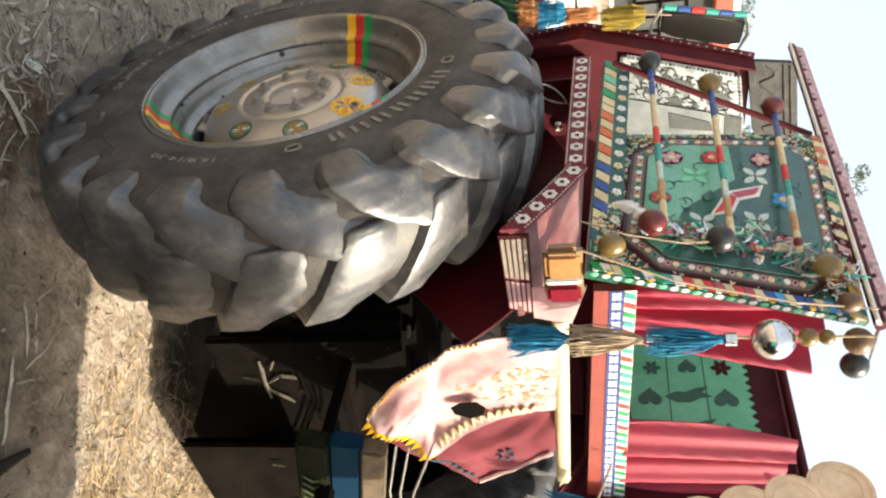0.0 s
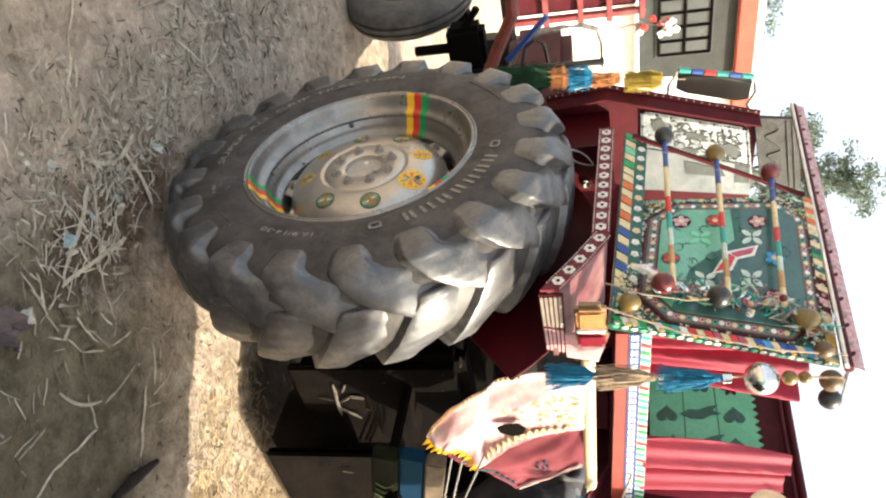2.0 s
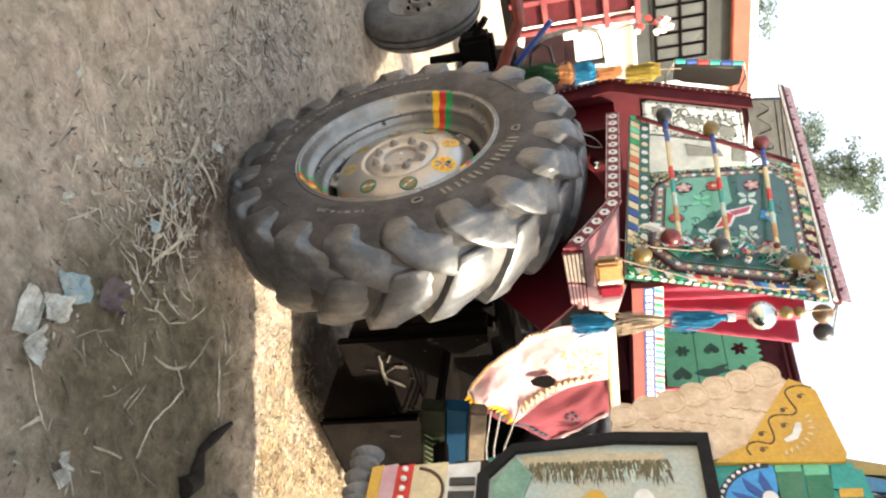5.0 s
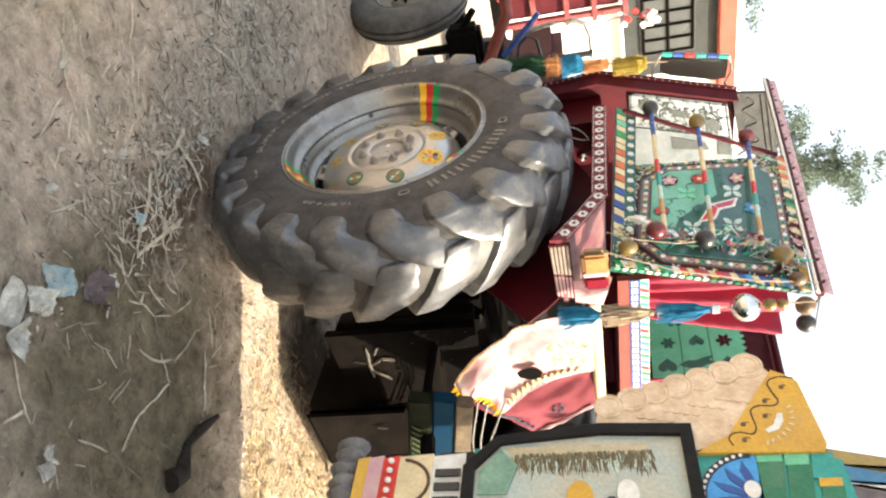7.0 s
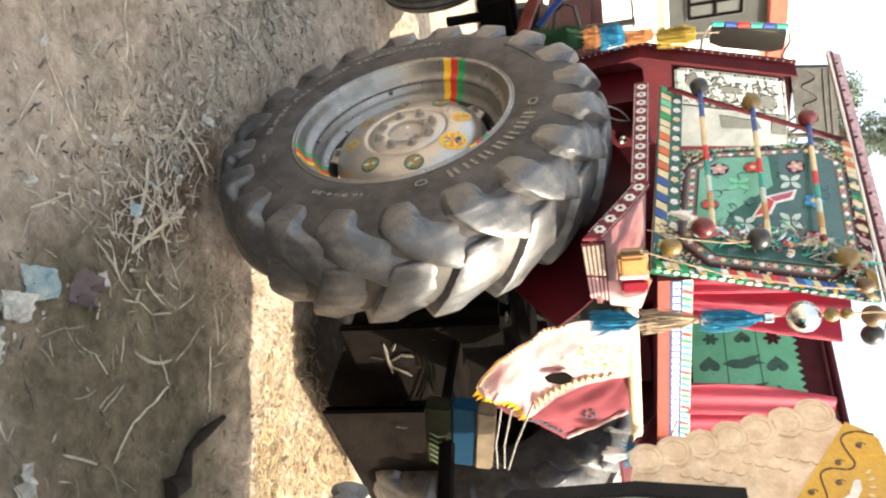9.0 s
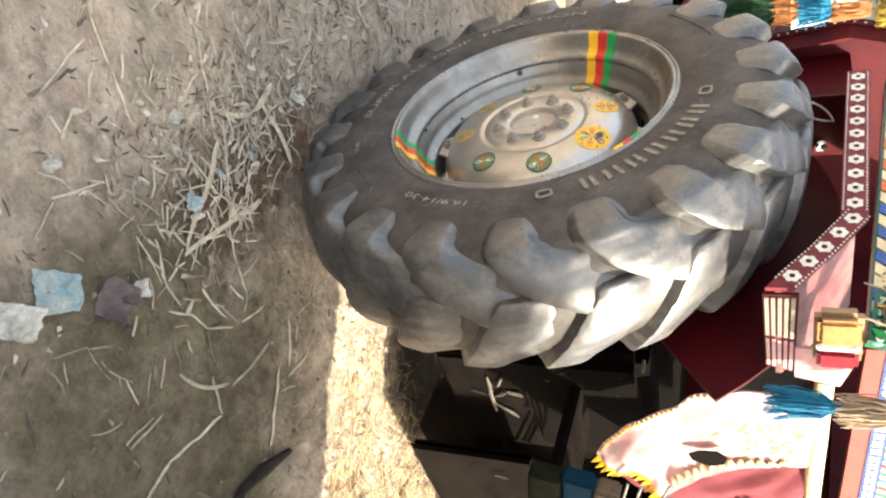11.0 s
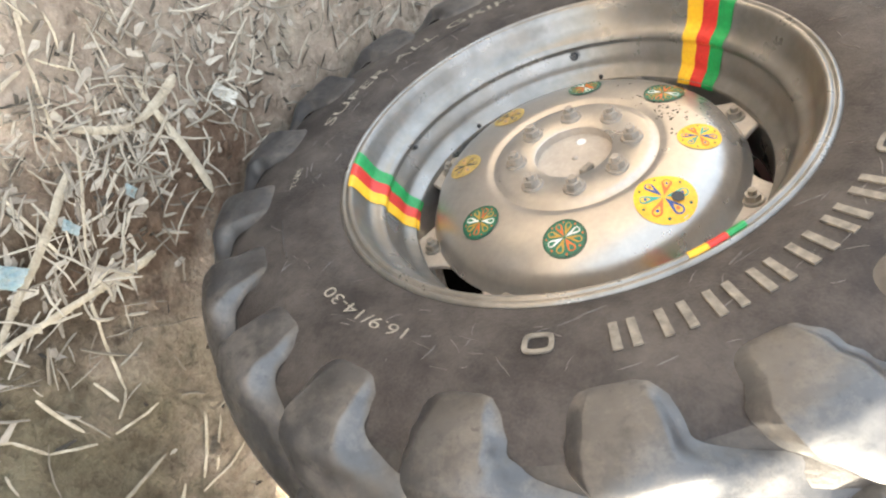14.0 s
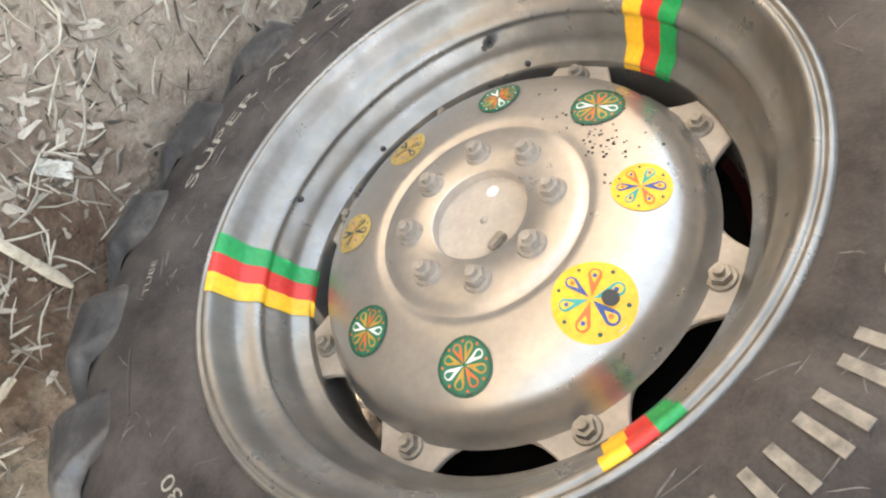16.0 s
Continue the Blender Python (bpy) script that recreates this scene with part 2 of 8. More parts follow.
BORDERG = mat("border_ground", (0.22, 0.13, 0.10), (0.12, 0.09, 0.075), 0.5, scale=40)
FIELDD = mat("panel_dark_green", (0.035, 0.085, 0.080), (0.055, 0.12, 0.105), 0.22, scale=9, bump=0.05)
PALEG = mat("pale_mint", (0.50, 0.58, 0.50), (0.36, 0.46, 0.38), 0.4, scale=30)
CARVED = mat("carved_grey", (0.028, 0.0255, 0.0215), (0.011, 0.010, 0.0085), 0.7, scale=22, bump=0.9, fine=70)
STICKG = mat("sticker_green", (0.018, 0.15, 0.085), (0.014, 0.11, 0.06), 0.4, scale=30)
GOLD = mat("sticker_gold", (0.46, 0.27, 0.04), (0.38, 0.21, 0.03), 0.4, scale=30)
FADEDY = mat("faded_yellow", (0.40, 0.29, 0.09), (0.30, 0.21, 0.07), 0.6, scale=30)
SCUFF = mat("rubber_scuff", (0.17, 0.155, 0.14), (0.09, 0.08, 0.072), 0.85, scale=60)
BARK = mat("bark", (0.10, 0.075, 0.05), (0.06, 0.045, 0.03), 0.9, scale=6, bump=0.8, fine=40)
# leaf green paled and greyed: distance haze is put into the colour
LEAF = island_mat("leaf", (0.085, 0.125, 0.095), (0.13, 0.17, 0.13), 0.8)
# lit copy of the dry straw: warm sunlight is put into the colour
LITSTRAW = island_mat("sunlit_straw", (0.52, 0.385, 0.215), (0.24, 0.165, 0.09))
STRAW = island_mat("dry_straw", (0.44, 0.39, 0.31), (0.15, 0.125, 0.095))
LITTER = island_mat("leaf_litter", (0.43, 0.385, 0.315), (0.16, 0.13, 0.10))
DARKLIT = island_mat("dark_litter", (0.035, 0.028, 0.02), (0.11, 0.09, 0.065))
PALE = mat("dry_stalk", (0.47, 0.41, 0.31), (0.27, 0.225, 0.16), 0.85, scale=30, bump=0.4, fine=200, per_object=0.25)
PAPER = mat("dirty_paper", (0.52, 0.50, 0.44), (0.27, 0.26, 0.22), 0.8, scale=34, bump=0.4, dust=0.45, dust_col=(0.10, 0.085, 0.065))
PLASTIC = mat("blue_white_wrapper", (0.32, 0.34, 0.31), (0.12, 0.22, 0.25), 0.35, scale=22, bump=0.3, dust=0.5, dust_col=(0.12, 0.11, 0.09))
DARKRAG = mat("purple_rag", (0.07, 0.05, 0.05), (0.12, 0.09, 0.09), 0.9, scale=20, bump=0.6)


# damp patches: middle, reach, ragged edge, how deep, colour; the second is painted tractor shade, the third damp soil
# plus painted tyre shade
DAMP_AND_SHADE = [((0.22, -1.06), (0.60, 0.56), 1.5, (1.35, 2.05), 0.9, (0.32, 0.325, 0.25, 1)), ((1.20, -0.08), (0.36, 0.32), 0.6, (0.95, 1.4), 0.95, (0.20, 0.165, 0.14, 1)), ((-0.09, -0.38), (0.21, 0.44), 0.9, (0.95, 1.55), 0.95, (0.36, 0.29, 0.245, 1)), ((-1.15, -0.35), (0.35, 0.45), 1.4, (1.1, 2.0), 0.5, (0.62, 0.66, 0.47, 1))]


def ground_mat():
    m = bpy.data.materials.new("trodden_earth")
    m.use_nodes = True
    t = m.node_tree
    n, l = t.nodes, t.links
    p = n["Principled BSDF"]
    co = n.new("ShaderNodeTexCoord")

    def nz(s, d=8, r=0.65):
        x = n.new("ShaderNodeTexNoise")
        x.inputs["Scale"].default_value, x.inputs["Detail"].default_value, x.inputs["Roughness"].default_value = s, d, r
        l.new(co.outputs["Object"], x.inputs["Vector"])
        return x

    a, b, c = nz(2.2), nz(14), nz(90, 6, 0.7)
    r1 = n.new("ShaderNodeValToRGB")
    r1.color_ramp.elements[0].position, r1.color_ramp.elements[1].position = 0.33, 0.68
    r1.color_ramp.elements[0].color, r1.color_ramp.elements[1].color = (0.40, 0.328, 0.264, 1), (0.61, 0.52, 0.424, 1)
    l.new(a.outputs[0], r1.inputs[0])
    r2 = n.new("ShaderNodeValToRGB")
    r2.color_ramp.elements[0].position, r2.color_ramp.elements[1].position = 0.36, 0.64
    r2.color_ramp.elements[0].color, r2.color_ramp.elements[1].color = (0.30, 0.28, 0.26, 1), (0.62, 0.60, 0.58, 1)
    l.new(b.outputs[0], r2.inputs[0])
    m1 = n.new("ShaderNodeMix")
    m1.data_type, m1.blend_type = "RGBA", "OVERLAY"
    m1.inputs[0].default_value = 0.75
    l.new(r1.outputs[0], m1.inputs[6])
    l.new(r2.outputs[0], m1.inputs[7])
    m2 = n.new("ShaderNodeMix")
    m2.data_type, m2.blend_type = "RGBA", "OVERLAY"
    m2.inputs[0].default_value = 0.38
    l.new(m1.outputs[2], m2.inputs[6])
    l.new(c.outputs[0], m2.inputs[7])
    # mossy and dung-dark mottles trodden into the soil
    for sc_, lo_, hi_, amount, col in ((5.5, 0.50, 0.66, 0.45, (0.13, 0.13, 0.08, 1)), (8.5, 0.54, 0.68, 0.45, (0.125, 0.09, 0.07, 1)), (21.0, 0.58, 0.70, 0.6, (0.070, 0.055, 0.042, 1)), (26.0, 0.58, 0.72, 0.6, (0.46, 0.41, 0.33, 1))):
        mr = n.new("ShaderNodeMapRange")
        mr.inputs[1].default_value, mr.inputs[2].default_value, mr.inputs[4].default_value = lo_, hi_, amount
        l.new(nz(sc_, 9, 0.68).outputs[0], mr.inputs[0])
        mm = n.new("ShaderNodeMix")
        mm.data_type = "RGBA"
        mm.inputs[7].default_value = col
        l.new(mr.outputs[0], mm.inputs[0])
        l.new(m2.outputs[2], mm.inputs[6])
        m2 = mm
    # damp patches with ragged edges, and painted shade under the tractor and beside the tyre
    for mid, reach, rag, edge, deep, col in DAMP_AND_SHADE:
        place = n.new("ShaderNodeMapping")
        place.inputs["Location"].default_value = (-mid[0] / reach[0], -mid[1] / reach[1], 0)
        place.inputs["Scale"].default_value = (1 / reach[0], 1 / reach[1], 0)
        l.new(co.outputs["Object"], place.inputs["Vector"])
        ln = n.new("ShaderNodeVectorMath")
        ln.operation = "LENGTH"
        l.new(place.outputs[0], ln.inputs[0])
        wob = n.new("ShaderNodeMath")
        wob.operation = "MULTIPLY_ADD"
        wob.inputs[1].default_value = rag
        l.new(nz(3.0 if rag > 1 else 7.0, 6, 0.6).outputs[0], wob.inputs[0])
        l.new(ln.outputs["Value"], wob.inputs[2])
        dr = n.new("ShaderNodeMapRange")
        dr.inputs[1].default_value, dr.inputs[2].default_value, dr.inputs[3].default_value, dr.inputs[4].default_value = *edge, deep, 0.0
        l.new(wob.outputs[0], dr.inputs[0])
        damp_shade_mix = n.new("ShaderNodeMix")
        damp_shade_mix.data_type, damp_shade_mix.blend_type = "RGBA", "MULTIPLY"
        damp_shade_mix.inputs[7].default_value = col
        l.new(dr.outputs[0], damp_shade_mix.inputs[0])
        l.new(m2.outputs[2], damp_shade_mix.inputs[6])
        m2 = damp_shade_mix
    l.new(damp_shade_mix.outputs[2], p.inputs["Base Color"])
    p.inputs["Roughness"].default_value = 0.95
    p.inputs["Specular IOR Level"].default_value = 0.2
    add = n.new("ShaderNodeMath")
    l.new(b.outputs[0], add.inputs[0])
    l.new(c.outputs[0], add.inputs[1])
    # crumbled crust: small clods with sunk edges
    vo = n.new("ShaderNodeTexVoronoi")
    vo.inputs["Scale"].default_value, vo.inputs["Randomness"].default_value = 46.0, 1.0
    warp = n.new("ShaderNodeVectorMath")
    warp.operation = "MULTIPLY_ADD"
    warp.inputs[1].default_value = (0.05, 0.05, 0.05)
    l.new(b.outputs["Color"], warp.inputs[0])
    l.new(co.outputs["Object"], warp.inputs[2])
    l.new(warp.outputs[0], vo.inputs["Vector"])
    crust = n.new("ShaderNodeMath")
    crust.operation = "MULTIPLY_ADD"
    crust.inputs[1].default_value = -0.55
    l.new(vo.outputs["Distance"], crust.inputs[0])
    l.new(add.outputs[0], crust.inputs[2])
    bp = n.new("ShaderNodeBump")
    bp.inputs["Strength"].default_value, bp.inputs["Distance"].default_value = 0.95, 0.022
    l.new(crust.outputs[0], bp.inputs["Height"])
    l.new(bp.outputs[0], p.inputs["Normal"])
    return m


EARTH = ground_mat()


# ---- building helpers ----
def part(name, bm, material, parent=None, label="", smooth=False):
    """One mesh object from a bmesh, under its thing or part."""
    me = bpy.data.meshes.new(name)
    bmesh.ops.recalc_face_normals(bm, faces=bm.faces)
    bm.to_mesh(me)
    bm.free()
    for m in material if isinstance(material, (list, tuple)) else [material]:
        me.materials.append(m)
    if smooth:
        for f in me.polygons:
            f.use_smooth = True
        me.set_sharp_from_angle(angle=radians(smooth if smooth is not True else 40))
    ob = new(name, me)
    ob.parent = parent
    if label:
        tagged(ob, label)
    return ob


def thing(name, label, category, group="", kind="", at=(0, 0, 0)):
    ob = new(name)
    ob.location = at
    return tagged(ob, label, category, group, kind)


def box(bm, lo, hi, bev=0.0, m=None):
    """A box between two corners, with rounded edges."""
    c = [(lo[i] + hi[i]) / 2 for i in range(3)]
    s = [hi[i] - lo[i] for i in range(3)]
    r = bmesh.ops.create_cube(bm, size=1, matrix=Matrix.Translation(c) @ Matrix.Diagonal((*s, 1)))
    if bev:
        es = list({e for v in r["verts"] for e in v.link_edges})
        r = bmesh.ops.bevel(bm, geom=es, offset=bev, segments=2, affect="EDGES")
    vs = list({v for v in r["verts"]})
    if m is not None:
        bmesh.ops.transform(bm, matrix=m, verts=vs)
    return vs


def rod(bm, a, b, r, n=10, r2=None):
    """A round bar from a to b."""
    a, b = Vector(a), Vector(b)
    q = (b - a).to_track_quat("Z", "Y").to_matrix().to_4x4()
    g = bmesh.ops.create_cone(bm, cap_ends=True, segments=n, radius1=r, radius2=r if r2 is None else r2, depth=(b - a).length,
                              matrix=Matrix.Translation((a + b) / 2) @ q)
    return g["verts"]


def ball(bm, c, r, n=12, squash=(1, 1, 1)):
    return bmesh.ops.create_uvsphere(bm, u_segments=n, v_segments=max(6, n // 2 + 2), radius=r,
                                     matrix=Matrix.Translation(c) @ Matrix.Diagonal((*squash, 1)))["verts"]


def prism(bm, pts, f, h0, h1, mi=0):
    """A plate: outline pts (u, v) carried by f(u, v, h) from height h0 to h1."""
    lo = [bm.verts.new(f(u, v, h0)) for u, v in pts]
    hi = [bm.verts.new(f(u, v, h1)) for u, v in pts]
    k = len(pts)
    faces = [bm.faces.new(hi)]
    for i in range(k):
        faces.append(bm.faces.new((lo[i], lo[(i + 1) % k], hi[(i + 1) % k], hi[i])))
    faces.append(bm.faces.new(lo[::-1]))
    for x in faces:
        x.material_index = mi
    return faces


def rect(u0, v0, u1, v1):
    return [(u0, v0), (u1, v0), (u1, v1), (u0, v1)]


def disc(u, v, r, n=14, sy=1.0):
    return [(u + r * math.cos(2 * math.pi * i / n), v + r * sy * math.sin(2 * math.pi * i / n)) for i in range(n)]


def petal(u, v, ang, r0, r1, w, n=7):
    """A leaf-shaped outline from r0 to r1 along ang."""
    out = []
    for i in range(2 * n):
        k = i / n if i <= n else 2 - i / n
        s = (1 if i <= n else -1) * w * math.sin(math.pi * min(1, max(0, k))) ** 0.8
        q = r0 + (r1 - r0) * k
        if i in (0, n):
            s = 0
        out.append((u + q * math.cos(ang) - s * math.sin(ang), v + q * math.sin(ang) + s * math.cos(ang)))
    return out


def drop(ang, r0, r1, w, n=9):
    """A teardrop outline: pointed at r0, round at r1."""
    c = r1 - w
    pts = [(r0, 0.0)] + [(c + w * math.cos(a), w * math.sin(a)) for a in (radians(-105 + 210 * i / n) for i in range(n + 1))]
    return [(x * math.cos(ang) - y * math.sin(ang), x * math.sin(ang) + y * math.cos(ang)) for x, y in pts]


def heart(u, v, s, up=1):
    out = []
    for i in range(20):
        a = 2 * math.pi * i / 20
        x = 16 * math.sin(a) ** 3
        y = 13 * math.cos(a) - 5 * math.cos(2 * a) - 2 * math.cos(3 * a) - math.cos(4 * a)
        out.append((u + s * x / 16, v + up * s * y / 16))
    return out


def bird(u, v, s):
    """A plain swept leaf shape with a fork, as the painter's motif reads from afar."""
    o = [(-1, 0.05), (-0.55, 0.32), (-0.1, 0.3), (0.35, 0.5), (0.9, 0.62), (0.6, 0.3), (1.0, 0.1), (0.5, 0.02), (0.1, -0.22), (-0.5, -0.2)]
    return [(u + s * x, v + s * y) for x, y in o]


def quad_frame(p00, p10, p11, p01):
    """Carrier of a bent board: u along, v up, h out of it."""
    p00, p10, p11, p01 = (Vector(p) for p in (p00, p10, p11, p01))
    nrm = (p10 - p00).cross(p01 - p00).normalized()

    def f(u, v, h=0.0):
        return p00 * (1 - u) * (1 - v) + p10 * u * (1 - v) + p11 * u * v + p01 * (1 - u) * v + nrm * h
    return f


def tube(bm, pts, r, n=8):
    """A bent round bar through points."""
    pts = [Vector(p) for p in pts]
    rings = []
    for i, p in enumerate(pts):
        d = (pts[min(i + 1, len(pts) - 1)] - pts[max(i - 1, 0)]).normalized()
        q = d.to_track_quat("Z", "Y").to_matrix()
        rr = r[i] if isinstance(r, (list, tuple)) else r
        rings.append([bm.verts.new(p + q @ Vector((rr * math.cos(2 * math.pi * k / n), rr * math.sin(2 * math.pi * k / n), 0))) for k in range(n)])
    for a, b in zip(rings, rings[1:]):
        for k in range(n):
            bm.faces.new((a[k], a[(k + 1) % n], b[(k + 1) % n], b[k]))
    bm.faces.new(rings[0][::-1])
    bm.faces.new(rings[-1])


def lerp_profile(prof, key, by=1):
    """x for a radius on a profile of (x, r)."""
    q = sorted(prof, key=lambda p: p[by])
    for (a, b) in zip(q, q[1:]):
        if a[by] <= key <= b[by]:
            k = (key - a[by]) / max(1e-9, b[by] - a[by])
            return a[1 - by] + k * (b[1 - by] - a[1 - by])
    return q[0][1 - by] if key < q[0][by] else q[-1][1 - by]


def revolve(prof, n=96, a0=0.0, a1=360.0, side=1, cx=0.0, cy=0.0, cz=0.0, thick=None, ends=True):
    """A profile of (x, r) turned round the axle. side -1 mirrors it. thick: a second profile closes it to a solid."""
    bm = bmesh.new()
    full = abs(a1 - a0) >= 359.9
    k = n if full else n + 1
    loop = list(prof) + (list(thick)[::-1] if thick else [])
    rings = []
    for i in range(k):
        a = radians(a0 + (a1 - a0) * i / n)
        rings.append([bm.verts.new((cx + side * x, cy + r * math.cos(a), cz + r * math.sin(a))) for x, r in loop])
    m = len(loop)
    for i in range(n if full else n):
        a, b = rings[i], rings[(i + 1) % k]
        for j in range(m if thick else m - 1):
            bm.faces.new((a[j], b[j], b[(j + 1) % m], a[(j + 1) % m]))
    if thick and not full and ends:
        bm.faces.new(rings[0])
        bm.faces.new(rings[-1][::-1])
    return bm

# ---- ground ----
AX = 0.687


def ground_z(x, y):
    """Height of the trodden earth."""
    d = math.hypot(x - 0.1, y + 0.4)
    z = 0.030 * noise.noise(Vector((x * 0.9, y * 0.9, 3.1))) + 0.014 * noise.noise(Vector((x * 4.1, y * 4.1, 7.7)))
    if d < 4:
        z += 0.009 * noise.noise(Vector((x * 9, y * 9, 1.3))) + 0.008 * noise.noise(Vector((x * 19, y * 19, 2.6))) + 0.005 * noise.noise(Vector((x * 38, y * 38, 5.3)))
    # soil pressed up beside the tyre
    if abs(y) < 0.75:
        z += 0.022 * math.exp(-((x + 0.10) / 0.10) ** 2) * math.exp(-((abs(y) - 0.25) / 0.3) ** 2)
    return z


def graded(lo, hi, step, far, grow=1.28):
    a = list(np.arange(lo, hi + 1e-6, step))
    s, x = step, hi
    while x < far:
        s *= grow
        x += s
        a.append(x)
    s, x = step, lo
    while x > -far:
        s *= grow
        x -= s
        a.insert(0, x)
    return a


def build_ground():
    xs, ys = graded(-2.3, 2.2, 0.022, 900), graded(-2.4, 2.6, 0.022, 900)
    verts = [(x, y, ground_z(x, y) if abs(x) < 30 and abs(y) < 30 else 0.0) for y in ys for x in xs]
    w = len(xs)
    faces = [(j * w + i, j * w + i + 1, (j + 1) * w + i + 1, (j + 1) * w + i) for j in range(len(ys) - 1) for i in range(w - 1)]
    me = bpy.data.meshes.new("ground")
    me.from_pydata(verts, [], faces)
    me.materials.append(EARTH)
    for f in me.polygons:
        f.use_smooth = True
    tagged(new("ground", me), "grey-brown trodden earth strewn with straw and dry litter", "ground", kind="structure")


build_ground()

# ---- tractor ----
tractor = thing("tractor", "dark red farm tractor hung with painted ornaments, standing on bare earth", "tractor")

TYRE_W = 0.33
TYRE = [(0.004, 0.400), (-0.010, 0.404), (-0.017, 0.418), (-0.024, 0.455), (-0.0275, 0.505), (-0.026, 0.548), (-0.018, 0.590), (-0.002, 0.628), (0.021, 0.656), (0.058, 0.681), (0.10, 0.694), (0.165, 0.700)]
TYRE_FULL = TYRE + [(TYRE_W - x, r) for x, r in TYRE[-2::-1]]
RIM = [(0.004, 0.413), (-0.010, 0.412), (-0.017, 0.408), (-0.0185, 0.404), (-0.0155, 0.4012), (-0.0150, 0.3985), (-0.018, 0.395), (-0.0165, 0.390), (-0.008, 0.3855), (0.010, 0.380), (0.026, 0.374), (0.036, 0.365), (0.042, 0.356), (0.050, 0.3505), (0.058, 0.3520), (0.066, 0.3490),
       (0.082, 0.342), (0.098, 0.337), (0.108, 0.328), (0.116, 0.319), (0.126, 0.316), (0.20, 0.314), (0.24, 0.33), (0.28, 0.37), (0.32, 0.384), (0.336, 0.404)]



def smooth_profile(prof, k=4):
    """A finer profile on a smooth curve through the given one."""
    out = []
    for i in range(len(prof) - 1):
        p = [np.array(prof[m]) for m in (max(0, i - 1), i, i + 1, min(len(prof) - 1, i + 2))]
        for t in (j / k for j in range(k)):
            out.append(tuple(float(c) for c in 0.5 * (2 * p[1] + (p[2] - p[0]) * t + (2 * p[0] - 5 * p[1] + 4 * p[2] - p[3]) * t * t + (3 * p[1] - p[0] - 3 * p[2] + p[3]) * t ** 3)))
    return out + [prof[-1]]


DOME = [(0.128, 0.284), (0.122, 0.278), (0.108, 0.272), (0.092, 0.264), (0.078, 0.250), (0.068, 0.230), (0.061, 0.205), (0.057, 0.180), (0.055, 0.162), (0.0555, 0.153),
        (0.0590, 0.147), (0.0590, 0.143), (0.0545, 0.136), (0.0525, 0.126), (0.052, 0.110), (0.052, 0.0700), (0.0535, 0.0680)]
CAP = [(0.0535, 0.0682), (0.0690, 0.0675), (0.0700, 0.0650), (0.0695, 0.020), (0.0687, 0.012), (0.0690, 0.001)]


# tread bars, section by section from the shoulder to the nose: foot (x, r), top (x, r), the steep edge and the sloping edge in degrees, how far the slope runs on to the next bar
NEAR_BAR = [((-0.024, 0.548), (-0.0280, 0.552), -0.9, -7.0, 0.0), ((-0.018, 0.592), (-0.0310, 0.602), -0.1, -7.6, 0.0), ((-0.008, 0.622), (-0.0285, 0.645), 0.3, -8.4, 0.0), ((0.007, 0.639), (-0.0180, 0.672), 0.0, -9.6, 0.35), ((0.024, 0.655), (0.007, 0.691), -1.8, -11.0, 0.95),
            ((0.060, 0.670), (0.048, 0.707), -4.6, -12.0, 1.0), ((0.092, 0.685), (0.090, 0.716), -8.6, -14.6, 1.0), ((0.132, 0.690), (0.133, 0.720), -14.2, -19.2, 0.7), ((0.154, 0.692), (0.157, 0.720), -16.6, -21.2, 0.3)]
FAR_BAR = [((0.354, 0.548), (0.3580, 0.552), -5.2, -11.3, 0.0), ((0.348, 0.592), (0.361, 0.602), -4.6, -12.0, 0.0), ((0.338, 0.622), (0.3585, 0.645), -4.6, -12.8, 0.0), ((0.323, 0.639), (0.3480, 0.672), -5.0, -13.8, 0.35), ((0.306, 0.655), (0.323, 0.691), -6.2, -14.4, 0.95),
           ((0.270, 0.670), (0.282, 0.707), -8.6, -15.6, 1.0), ((0.222, 0.687), (0.224, 0.717), -11.8, -18.2, 1.0), ((0.160, 0.692), (0.160, 0.722), -15.0, -20.4, 0.8), ((0.110, 0.689), (0.108, 0.719), -17.6, -22.4, 0.5), ((0.086, 0.684), (0.082, 0.714), -18.8, -23.0, 0.2)]


